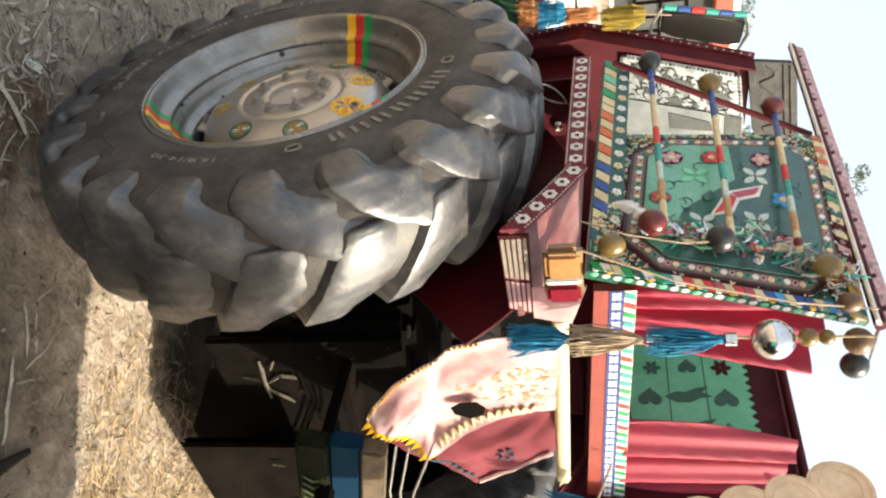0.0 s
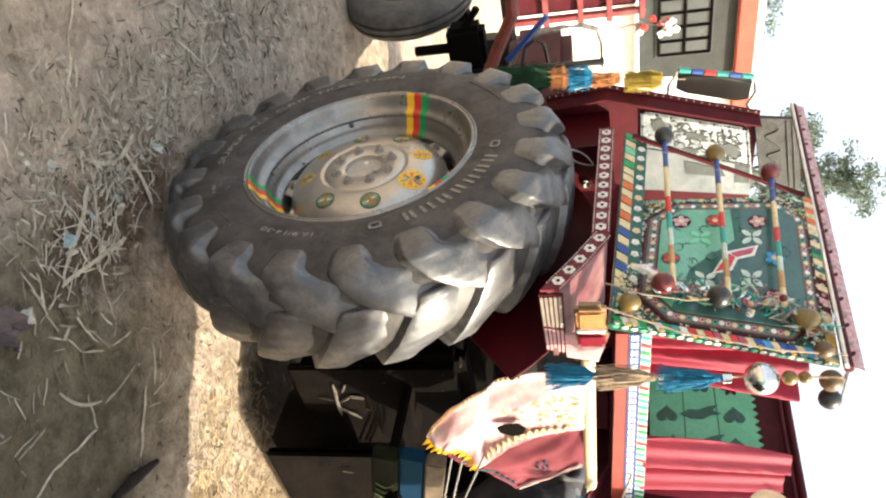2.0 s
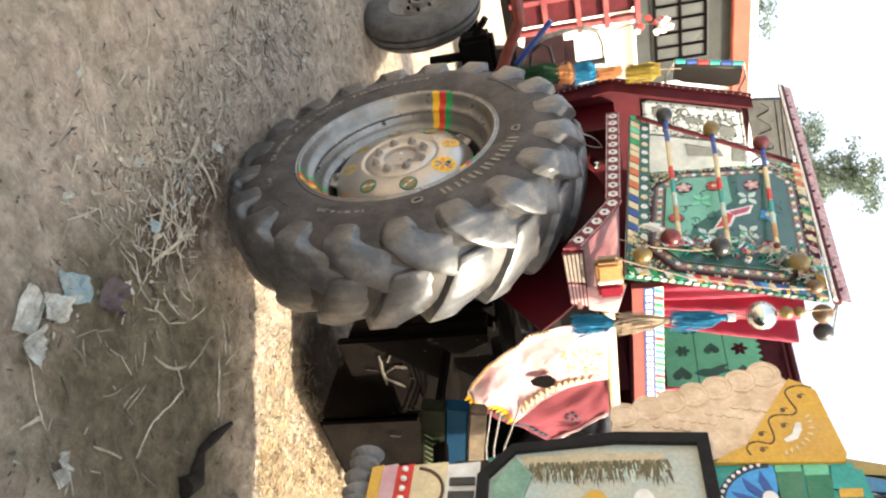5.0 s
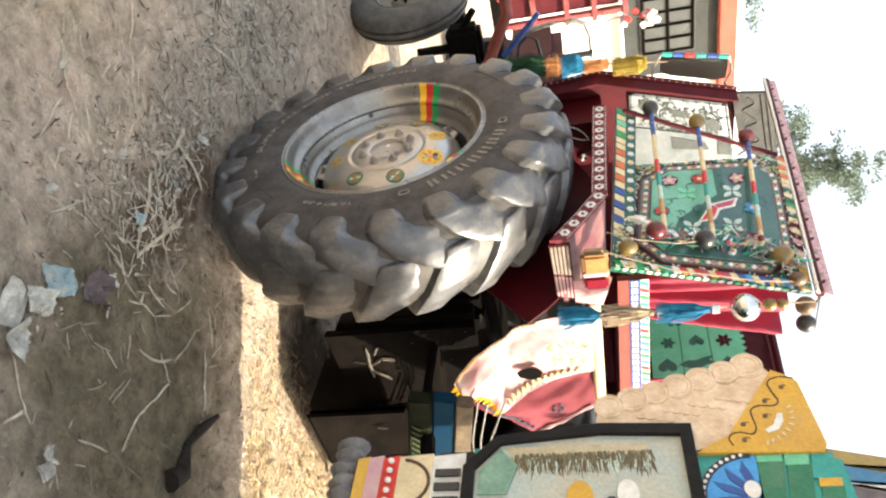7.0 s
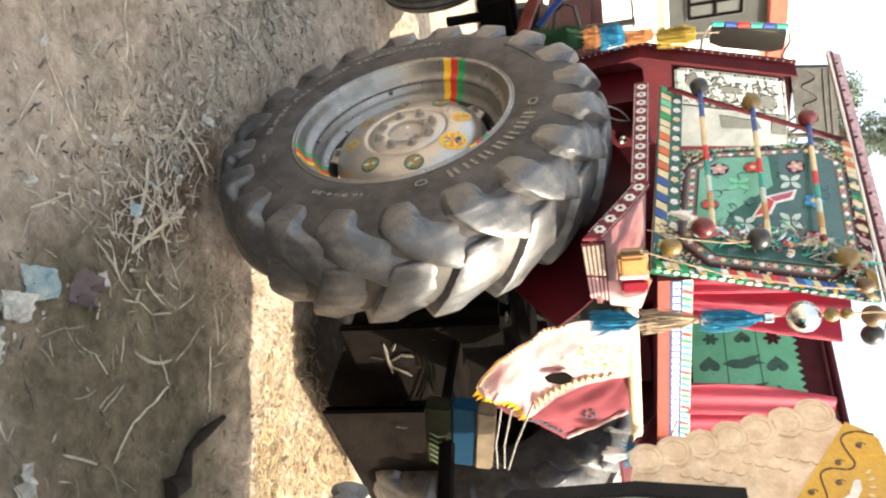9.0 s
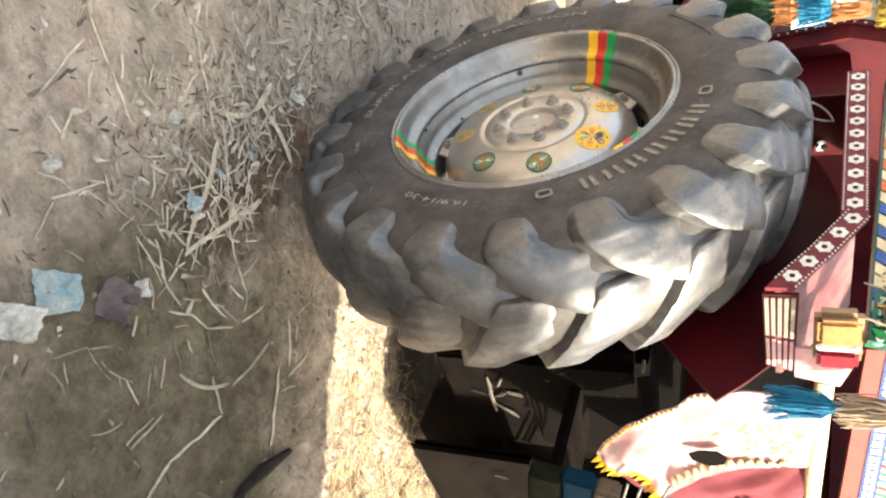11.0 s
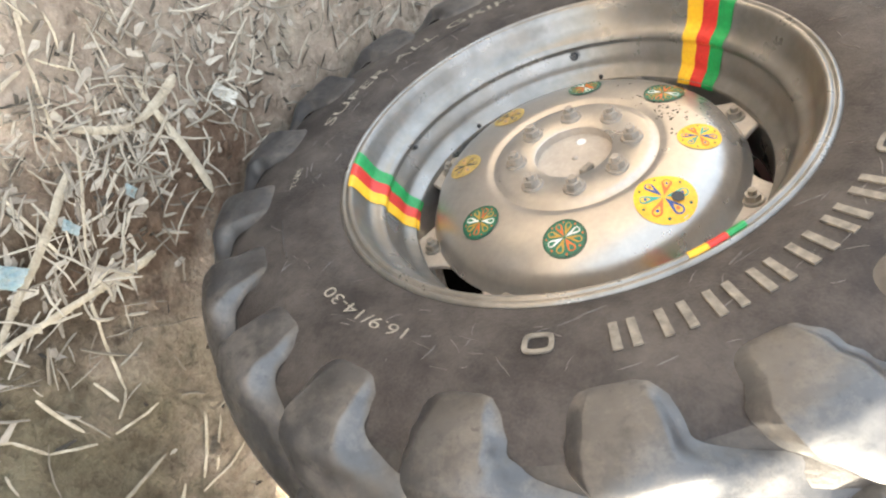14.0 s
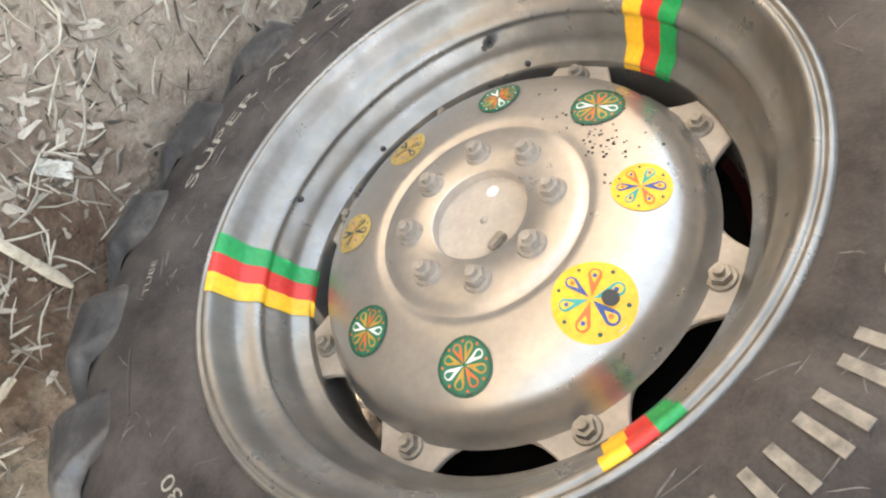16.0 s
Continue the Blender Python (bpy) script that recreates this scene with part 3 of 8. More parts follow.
def lug_mesh(seed, bars):
    """One worn tread bar round an axle at the origin: a steep edge, a rounded top and a long slope."""
    bm = bmesh.new()
    K = 5
    last = len(bars) - 1
    rings = []
    for n_ in range(last * K + 1):
        i, k = min(last - 1, n_ // K), n_ / K - min(last - 1, n_ // K)
        # a smooth curve through the sections
        around = [np.array([*bars[m][0], *bars[m][1], bars[m][2], bars[m][3], bars[m][4]]) for m in (max(0, i - 1), i, i + 1, min(last, i + 2))]
        b0, b1, t0, t1, le, ri, run = 0.5 * (2 * around[1] + (around[2] - around[0]) * k + (2 * around[0] - 5 * around[1] + 4 * around[2] - around[3]) * k * k + (3 * around[1] - around[0] - 3 * around[2] + around[3]) * k ** 3)
        b, t = (b0, b1), (t0, t1)
        le += 0.45 * noise.noise(Vector((n_ * 0.33, 4.4, seed * 5.3))) + 0.18 * noise.noise(Vector((n_ * 1.1, 1.4, seed * 2.1)))
        ri += 0.7 * noise.noise(Vector((n_ * 0.30, 7.7, seed * 2.9)))
        wear = 0.0035 * noise.noise(Vector((n_ * 0.5, 2.2 + seed * 3.7, 0)))
        end = 1.0
        if n_ < 3:
            end, le, ri = (0.40, 0.88, 1.0)[n_], le - (1.1, 0.35, 0.08)[n_], ri + (1.1, 0.35, 0.08)[n_]
        if n_ > last * K - 3:
            j = last * K - n_
            end, le, ri = (0.45, 0.85, 0.97)[j], le - (0.9, 0.35, 0.1)[j], ri + (1.2, 0.5, 0.15)[j]
        mid = (le + ri) / 2
        pts = []
        # over the crown the top falls off from the steep edge like a saw tooth
        run = min(1.0, max(0.0, run))
        block = ((0.0, le + 1.9), (0.5, le + 0.95), (0.965, le + 0.08), (1.0, le - 0.16), (1.0, mid), (1.0, ri + 0.45), (0.95, ri + 0.12), (0.80, ri - 0.15), (0.42, ri - 0.6), (0.12, ri - 1.1), (0.0, ri - 1.8))
        tooth = ((0.0, le + 1.9), (0.5, le + 0.95), (0.965, le + 0.10), (1.0, le - 0.22), (0.97, le - 2.6), (0.86, le - 5.4), (0.70, le - 8.2), (0.53, le - 10.6), (0.35, le - 12.8), (0.18, le - 14.8), (0.06, le - 16.4))
        for (h0, a0), (h1, a1) in zip(block, tooth):
            h, a = h0 + (h1 - h0) * run, a0 + (a1 - a0) * run
            h *= end
            x, r = b[0] + (t[0] - b[0]) * h, b[1] + (t[1] - b[1]) * h + wear * h
            pts.append(bm.verts.new((x, r * math.cos(radians(a)), r * math.sin(radians(a)))))
        rings.append(pts)
    for p, q in zip(rings, rings[1:]):
        for j in range(len(p) - 1):
            bm.faces.new((p[j], p[j + 1], q[j + 1], q[j]))
    bm.faces.new(rings[0][::-1])
    bm.faces.new(rings[-1])
    bmesh.ops.recalc_face_normals(bm, faces=bm.faces)
    me = bpy.data.meshes.new("lug")
    bm.to_mesh(me)
    bm.free()
    me.materials.append(LUG)
    for f in me.polygons:
        f.use_smooth = True
    me.set_sharp_from_angle(angle=radians(38))
    return me


LUG_MESHES = [[lug_mesh(k + 10 * h, bars) for k in range(5)] for h, bars in enumerate((NEAR_BAR, FAR_BAR))]


def offset_profile(prof, d):
    """The profile moved by d towards the open side of the rim."""
    out = []
    for i, (x, r) in enumerate(prof):
        (x0, r0), (x1, r1) = prof[max(0, i - 1)], prof[min(len(prof) - 1, i + 1)]
        tx, tr = x1 - x0, r1 - r0
        ln = math.hypot(tx, tr)
        out.append((x + d * tr / ln, r - d * tx / ln))
    return out


def dome_x(r):
    return lerp_profile(DOME, r)


def side_x(r):
    return lerp_profile(TYRE, r)


def hexnut(bm, x, r, a, size, height, stud, side, cx, x_dir=-1):
    """A hexagon nut with washer and stud end on the wheel face."""
    cy, cz = r * math.cos(a), AX + r * math.sin(a)
    for rad, lo, hi, seg in ((size * 1.35, 0.0, 0.004, 16), (size, 0.004, height, 6), (size * 0.52, height, height + stud, 10)):
        rod(bm, (cx + side * (x - lo), cy, cz), (cx + side * (x - hi), cy, cz), rad, seg, rad * 0.93)


def disc_plate(side, cx):
    """The outer ring of the disc with eight scalloped openings."""
    bm = bmesh.new()
    n = 192
    rows = []
    for i in range(n):
        th = 2 * math.pi * i / n
        d = (math.degrees(th) - 69.5) % 45
        d = min(d, 45 - d) / 14.0
        ro = 0.3165 - (0.046 * math.sqrt(max(0.0, 1 - d * d)) if d < 1 else 0.0)
        ring = []
        for x, r in ((0.128, 0.262), (0.128, ro - 0.003), (0.130, ro), (0.137, ro), (0.137, 0.262)):
            ring.append(bm.verts.new((cx + side * x, r * math.cos(th), AX + r * math.sin(th))))
        rows.append(ring)
    for i in range(n):
        a, b = rows[i], rows[(i + 1) % n]
        for j in range(4):
            bm.faces.new((a[j], b[j], b[j + 1], a[j + 1]))
    return bm


def sticker(parent, ang, size, kind, r0=0.207):
    """A round printed flower sticker that follows the dome."""
    a0 = radians(ang)

    def f(u, v, h):
        r = r0 + v
        a = a0 + u / r0
        return Vector((dome_x(r) - 0.0012 - h, r * math.cos(a), AX + r * math.sin(a)))
    bm = bmesh.new()
    rings = [[bm.verts.new(f(0, 0, 0))]]
    for k in range(1, 5):
        q = size * k / 4
        rings.append([bm.verts.new(f(q * math.cos(2 * math.pi * i / 32), q * math.sin(2 * math.pi * i / 32), 0)) for i in range(32)])
    for i in range(32):
        bm.faces.new((rings[0][0], rings[1][i], rings[1][(i + 1) % 32]))
        for k in range(1, 4):
            fc = bm.faces.new((rings[k][i], rings[k + 1][i], rings[k + 1][(i + 1) % 32], rings[k][(i + 1) % 32]))
    ground_m, cols = {"green": (STICKG, (WHITE, GOLD, ORANGE)), "yellow": (BRIGHTY, (ORANGE, BLUE, TEAL)), "mixed": (STICKG, (GOLD, ORANGE, WHITE)), "faded": (FADEDY, (TAPETAN, DBLUE, OLIVE))}[kind]
    mats = [ground_m, *cols, WHITE, BLUE, DGREEN]
    m = 6 if kind in ("yellow", "faded") else 8
    for i in range(m):
        an = 2 * math.pi * i / m + 0.5
        mi = (1, 2, 3)[i % 3] if kind in ("yellow", "faded") else (1, 2, 3, 2)[i % 4]
        prism(bm, drop(an, size * 0.06, size * 0.80, size * 0.17), f, 0.0004, 0.0009, mi)
        prism(bm, drop(an, size * 0.40, size * 0.755, size * 0.105), f, 0.0009, 0.0012, 0 if kind not in ("yellow", "faded") else 0)
        if kind in ("yellow", "faded"):
            prism(bm, disc(size * 0.60 * math.cos(an), size * 0.60 * math.sin(an), size * 0.06, 8), f, 0.0012, 0.0015, 5 if i % 3 != 1 else 1)
        am = an + math.pi / m
        prism(bm, disc(size * 0.82 * math.cos(am), size * 0.82 * math.sin(am), size * 0.05, 8), f, 0.0004, 0.0009, 6 if kind in ("yellow", "faded") else 3)
    if kind not in ("yellow", "faded"):
        for i in range(32):
            a_, b_ = 2 * math.pi * i / 32, 2 * math.pi * (i + 1) / 32
            prism(bm, [(size * q * math.cos(w_), size * q * math.sin(w_)) for q, w_ in ((0.90, a_), (0.995, a_), (0.995, b_), (0.90, b_))], f, 0.0004, 0.0008, 6)
    ob = part("sticker", bm, mats, parent, {"green": "round green sticker with white and yellow petals", "yellow": "round yellow sticker with coloured petals", "mixed": "round green sticker with orange petals", "faded": "faded mustard sticker with dull petals"}[kind])
    return ob


def wheel(side, cx, near):
    """A rear wheel: tyre with tread bars, rim, dished disc, nuts."""
    tb = revolve(TYRE_FULL, 160, side=side, cx=cx, cz=AX)
    for fc in tb.faces:
        q = fc.calc_center_median()
        fc.material_index = 1 if math.hypot(q.y, q.z - AX) > 0.63 else 0
    tyre = part("rear_tyre", tb, [RUBBER, TREAD], tractor, "worn black tractor tyre with deep angled bars, dusty", True)
    mirror = Matrix.Diagonal((side, 1, 1, 1))
    for i in range(20):
        for half in (0, 1):
            lug = new("lug", LUG_MESHES[half][(i * 3 + half * 2) % 5])
            lug.parent = tyre
            lug.matrix_basis = Matrix.Translation((cx, 0, AX)) @ mirror @ Matrix.Rotation(radians(173.2 - 18 * i), 4, "X")
    rim = part("rear_rim", revolve(smooth_profile(RIM, 3), 160, side=side, cx=cx, cz=AX), SILVER, tractor, "silver-painted steel rim with three painted stripes" if near else "silver-painted steel rim", 60)
    plate = part("wheel_disc", disc_plate(side, cx), PLATEM, tractor, "dusty silver wheel disc with scalloped openings", 35)
    part("dome", revolve(DOME, 128, side=side, cx=cx, cz=AX), SILVER2, plate, "smooth silver dish", 50)
    part("hub_cap", revolve(CAP, 96, side=side, cx=cx, cz=AX), PLATEM, plate, "flat round hub cap", 35)
    for i in range(8):
        bm = bmesh.new()
        hexnut(bm, 0.052, 0.101, radians(21 + 45 * i), 0.0145, 0.015, 0.008, side, cx)
        part("wheel_nut", bm, NUTM, plate)
        bm = bmesh.new()
        hexnut(bm, 0.128, 0.293, radians(47 + 45 * i), 0.0135, 0.014, 0.008, side, cx)
        part("rim_bolt", bm, STEEL, plate)
    # brake drum behind the disc
    part("brake_drum", revolve([(0.20, 0.0), (0.20, 0.28), (0.215, 0.302), (0.40, 0.302)], 48, side=side, cx=cx, cz=AX), IRON, plate)
    return tyre, rim, plate


tyre_l, rim_l, disc_l = wheel(1, 0.0, True)
wheel(-1, 1.86, False)

# painted stripes over the rim
for centre, order in ((22.4, (BRIGHTY, STRIPER, GREEN)), (-114.3, (BRIGHTY, STRIPER, GREEN)), (127.6, (GREEN, STRIPER, BRIGHTY))):
    for k, m in enumerate(order):
        wide = 4.1 if centre > 100 else 4.9
        a = centre + (k - 1) * wide
        outer = offset_profile(smooth_profile(RIM[4 if centre > 100 else 6:21], 3), 0.0012)
        part("stripe", revolve(outer, 6, a - wide / 2, a + wide / 2, cz=AX), m, rim_l, "painted band across the rim", 35)

for ang, size, kind in ((161.9, 0.035, "green"), (-152, 0.034, "green"), (-103, 0.032, "faded"), (-60, 0.032, "faded"), (-16.2, 0.032, "mixed"), (29.5, 0.035, "green"), (73, 0.034, "yellow"), (115.8, 0.047, "yellow")):
    sticker(disc_l, ang, size, kind)
# round hole in the dome and a chipped cap slot
bm = bmesh.new()
rr, aa = 0.2225, radians(112.1)
prism(bm, disc(0, 0, 0.0095, 20), lambda u, v, h: Vector((dome_x(rr + v) - 0.0036 - h, (rr + v) * math.cos(aa + u / rr), AX + (rr + v) * math.sin(aa + u / rr))), 0.0, 0.0004)
part("dome_hole", bm, BLACK, disc_l, "small black round hole")
bm = bmesh.new()
box(bm, (-0.006, -0.013, -0.007), (0.006, 0.013, 0.007), 0.002, Matrix.Translation((0.066, -0.03, AX + 0.035)) @ Matrix.Rotation(radians(20), 4, "X"))
part("cap_plug", bm, STEEL, disc_l)
bm = bmesh.new()
ball(bm, (0.069, 0.0, AX), 0.006, 8, (0.5, 1, 1))
part("cap_rivet", bm, NUTM, disc_l)
bm = bmesh.new()
ball(bm, (0.069, 0.045, AX - 0.006), 0.009, 8, (0.3, 1, 1))
part("cap_rivet", bm, WHITE, disc_l)
bm = bmesh.new()
sp = random.Random(21)
for i in range(70):
    a, r = radians(sp.gauss(44, 16)), sp.uniform(0.158, 0.20) if i % 3 else sp.uniform(0.15, 0.25)
    ball(bm, (dome_x(r) - 0.0002, r * math.cos(a), AX + r * math.sin(a)), sp.uniform(0.0008, 0.0024), 5, (0.4, 1, 1))
tagged(part("paint_specks", bm, BLACK, disc_l, "spatter of black specks"), kind="stuff")
# valve stem and small holes of the rim
bm = bmesh.new()
va = radians(-22)
vr = 0.338
rod(bm, (0.062, vr * math.cos(va), AX + vr * math.sin(va)), (0.050, (vr - 0.028) * math.cos(va), AX + (vr - 0.028) * math.sin(va)), 0.005, 10)
rod(bm, (0.064, vr * math.cos(va), AX + vr * math.sin(va)), (0.062, (vr - 0.004) * math.cos(va), AX + (vr - 0.004) * math.sin(va)), 0.009, 12)
part("valve", bm, BLACK, rim_l)
for a, x in ((-14, 0.113), (-64, 0.113), (-90, 0.06)):
    bm = bmesh.new()
    r = lerp_profile(RIM[15:22], x, 0) - 0.001
    ball(bm, (x, r * math.cos(radians(a)), AX + r * math.sin(radians(a))), 0.005, 8)
    part("rim_hole", bm, BLACK, rim_l)


def text_mesh(text, height):
    cu = bpy.data.curves.new("writing", "FONT")
    cu.body, cu.size, cu.extrude = text, height / 0.72, 0.0
    tmp = new("writing", cu)
    me0 = tmp.evaluated_get(bpy.context.evaluated_depsgraph_get()).to_mesh()
    b = bmesh.new()
    b.from_mesh(me0)
    bpy.data.objects.remove(tmp)
    return b


def text_right(text, height):
    b = text_mesh(text, height)
    x = max(v.co.x for v in b.verts)
    b.free()
    return x


def letters(text, a0, a1, r, height):
    """Raised writing round the sidewall, one letter after another, tops outwards."""
    span = text_right(text, height)
    for k, ch in enumerate(text):
        if ch == " ":
            continue
        bm = text_mesh(ch, height)
        off = text_right(text[:k + 1], height) - max(v.co.x for v in bm.verts)
        for v in bm.verts:
            a = radians(a0 + (a1 - a0) * (v.co.x + off) / span)
            q = r + v.co.y
            v.co = (side_x(q) - 0.0022, q * math.cos(a), AX + q * math.sin(a))
        part("letter", bm, LETTER, tyre_l)


letters("SUPER ALL GRIP TRACTION", -96, 8, 0.494, 0.022)
letters("16.9/14-30", -178, -155, 0.474, 0.020)
letters("TUBE", -118, -111, 0.500, 0.012)
# the maker's name as plain bars
WORNMARK = mat("worn_mark_paint", (0.31, 0.275, 0.22), (0.12, 0.105, 0.088), 0.85, scale=70, dust=0.5, dust_col=(0.10, 0.088, 0.076))
def mark_at(ang, r0):
    """Carrier on the sidewall: u along the ring in metres, v outwards, h out of the rubber."""
    def f(u, v, h):
        q = r0 + v
        return Vector((side_x(q) - 0.0005 - h, q * math.cos(radians(ang) + u / r0), AX + q * math.sin(radians(ang) + u / r0)))
    return f


for i, w in enumerate((0.040, 0.037, 0.042, 0.037, 0.038, 0.042, 0.034)):
    f = mark_at(106.6 + 7.0 * i, 0.487)
    for c in (-w * 0.36, w * 0.30):
        bm = bmesh.new()
        prism(bm, rect(c - 0.0055, -0.021, c + 0.0055, 0.022), f, 0, 0.003)
        part("maker_bar", bm, WORNMARK, tyre_l, "worn pale bar of a maker's mark")
for a in (96.2, 160.7):
    f = mark_at(a, 0.480)
    bm = bmesh.new()
    o = [(0.020 * math.copysign(abs(math.cos(k)) ** 0.5, math.cos(k)), 0.016 * math.copysign(abs(math.sin(k)) ** 0.5, math.sin(k))) for k in (2 * math.pi * n_ / 24 for n_ in range(24))]
    q = [(u * 0.68, v * 0.62) for u, v in o]
    loops = [[bm.verts.new(f(u, v, h)) for u, v in ring] for ring, h in ((o, 0.0), (o, 0.003), (q, 0.003), (q, 0.0))]
    for lo, hi in zip(loops, loops[1:]):
        for n_ in range(24):
            bm.faces.new((lo[n_], lo[(n_ + 1) % 24], hi[(n_ + 1) % 24], hi[n_]))
    part("maker_mark", bm, WORNMARK, tyre_l, "worn pale rounded mark")
# mould ridges on the sidewall
bm = bmesh.new()
for a0, a1, r in ((-140, -128, 0.515), (-25, -12, 0.49), (40, 62, 0.53), (-60, -48, 0.478)):
    pts = [(side_x(r) - 0.001, r * math.cos(radians(a0 + (a1 - a0) * k / 12)), AX + r * math.sin(radians(a0 + (a1 - a0) * k / 12))) for k in range(13)]
    tube(bm, pts, 0.002, 5)
tagged(part("mould_ridge", bm, RUBBER, tyre_l), kind="stuff")

# scuffs and scratches on the sidewall
sc = random.Random(41)
bm = bmesh.new()
for i in range(150):
    r0, a0 = sc.uniform(0.43, 0.545), sc.uniform(0, 6.283)
    an, ln, w = sc.choice((sc.gauss(0, 0.35), sc.uniform(0, 6.283))), sc.uniform(0.006, 0.04), sc.uniform(0.0004, 0.0012)
    du, dv = math.cos(an) * ln / 2, math.sin(an) * ln / 2
    r1, r2 = min(0.55, max(0.42, r0 - dv)), min(0.55, max(0.42, r0 + dv))
    pts = []
    for k in range(5):
        r, a = r1 + (r2 - r1) * k / 4, a0 + (-du + 2 * du * k / 4) / r0 + 0.004 * math.sin(k * 1.1 + i)
        pts.append((side_x(r) - 0.0003, r * math.cos(a), AX + r * math.sin(a)))
    tube(bm, pts, [w * 0.3, w, w * 0.8, w, w * 0.3], 4)
tagged(part("scuff", bm, SCUFF, tyre_l, "fine pale scratches in the rubber"), kind="stuff")

# front wheel
FT = [(0.0, 0.205), (-0.015, 0.225), (-0.026, 0.27), (-0.024, 0.33), (-0.012, 0.368), (0.004, 0.386), (0.028, 0.396), (0.060, 0.400), (0.063, 0.380), (0.076, 0.380), (0.079, 0.403), (0.106, 0.402), (0.109, 0.381), (0.122, 0.381), (0.125, 0.398),
      (0.148, 0.390), (0.167, 0.372), (0.180, 0.33), (0.184, 0.27), (0.173, 0.225), (0.158, 0.205)]
GREYTYRE = mat("dusty_front_rubber", (0.050, 0.048, 0.046), (0.095, 0.088, 0.08), 0.75, scale=13, bump=0.4, dust=0.6, dust_col=(0.15, 0.132, 0.112), spec=0.3)
DULLRIM = mat("dusty_front_rim", (0.20, 0.175, 0.145), (0.13, 0.115, 0.095), 0.7, 0.1, scale=14, dust=0.5, dust_col=(0.22, 0.19, 0.15))
FR = [(0.0, 0.213), (-0.012, 0.208), (0.0, 0.196), (0.03, 0.186), (0.05, 0.165), (0.055, 0.12), (0.03, 0.10), (0.028, 0.06), (-0.01, 0.055), (-0.012, 0.0)]
for cx, side, cy in ((0.215, 1, 2.32), (1.645, -1, 2.32)):
    turn = Matrix.Translation((cx, cy, 0)) @ Matrix.Rotation(radians(9), 4, "Z")
    ft = part("front_tyre", revolve(FT, 72, side=side, cz=0.385), GREYTYRE, tractor, "grey dusty ribbed front tyre", 35)
    ft.matrix_basis = turn
    part("front_rim", revolve(FR, 48, side=side, cz=0.385), DULLRIM, ft, "dusty pale front rim", 35)
    for i in range(6):
        bm = bmesh.new()
        rod(bm, (side * 0.055, 0.085 * math.cos(i * 1.047), 0.385 + 0.085 * math.sin(i * 1.047)), (side * 0.01, 0.085 * math.cos(i * 1.047), 0.385 + 0.085 * math.sin(i * 1.047)), 0.011, 6)
        part("front_nut", bm, IRON, ft)

# chassis: axle housing, gearbox, engine, linkage
bm = bmesh.new()
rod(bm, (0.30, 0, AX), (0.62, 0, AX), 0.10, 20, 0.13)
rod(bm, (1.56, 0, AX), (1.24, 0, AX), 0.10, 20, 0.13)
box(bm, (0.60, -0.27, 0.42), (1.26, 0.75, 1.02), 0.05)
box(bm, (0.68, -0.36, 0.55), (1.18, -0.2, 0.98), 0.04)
part("axle_housing", bm, IRON, tractor, "black rear axle housing, shade put in the colour", 40)
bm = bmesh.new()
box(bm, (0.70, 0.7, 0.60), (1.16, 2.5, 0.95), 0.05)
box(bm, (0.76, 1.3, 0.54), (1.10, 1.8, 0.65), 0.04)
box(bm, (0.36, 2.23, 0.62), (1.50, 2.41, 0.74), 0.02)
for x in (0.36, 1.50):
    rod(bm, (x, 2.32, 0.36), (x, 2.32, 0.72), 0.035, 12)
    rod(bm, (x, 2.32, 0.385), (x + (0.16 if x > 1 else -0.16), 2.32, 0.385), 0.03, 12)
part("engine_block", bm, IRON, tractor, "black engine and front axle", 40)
# brown iron taken almost to black, so the hitch reads as shaded
HITCHM = mat("shaded_brown_iron", (0.0022, 0.0016, 0.0014), (0.005, 0.0035, 0.003), 0.85, scale=7, spec=0.05, dust=0.6, dust_col=(0.013, 0.0095, 0.007), bump=0.8, fine=60)
for nm, lab, boxes in (("hitch_plate", "dark hitch plate, its shade put in the colour", ()),
                       ("hitch_guard", "dark upright guard, its shade put in the colour", ((0.72, -0.346, 0.28, 1.20, -0.308, 0.84, 0.012),)),
                       # added dark sheet, standing in for shadow by the far wheel
                       ("side_guard", "dark sheet added in place of shade beside the wheel", ((1.05, -0.50, 0.12, 1.80, -0.46, 0.60, 0.02), (1.20, -0.47, 0.30, 1.30, -0.30, 0.40, 0.01))),
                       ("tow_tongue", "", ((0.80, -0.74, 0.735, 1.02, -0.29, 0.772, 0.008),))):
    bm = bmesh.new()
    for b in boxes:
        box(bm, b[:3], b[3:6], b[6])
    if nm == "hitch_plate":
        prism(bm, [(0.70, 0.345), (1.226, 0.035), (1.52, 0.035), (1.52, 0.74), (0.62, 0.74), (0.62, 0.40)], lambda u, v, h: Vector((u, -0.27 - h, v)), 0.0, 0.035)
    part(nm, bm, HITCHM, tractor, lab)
# added black sheet: fills a bright gap that should be in shade
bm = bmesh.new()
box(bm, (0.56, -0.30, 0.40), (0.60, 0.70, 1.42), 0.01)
part("inner_guard", bm, IRON, tractor, "black sheet added beside the gearbox in place of shade")
# darker copy of the dry straw, with the hitch's shade in its colour
WISPM = mat("shaded_wisp", (0.12, 0.102, 0.08), (0.045, 0.037, 0.029), 0.9, scale=60, bump=0.5)
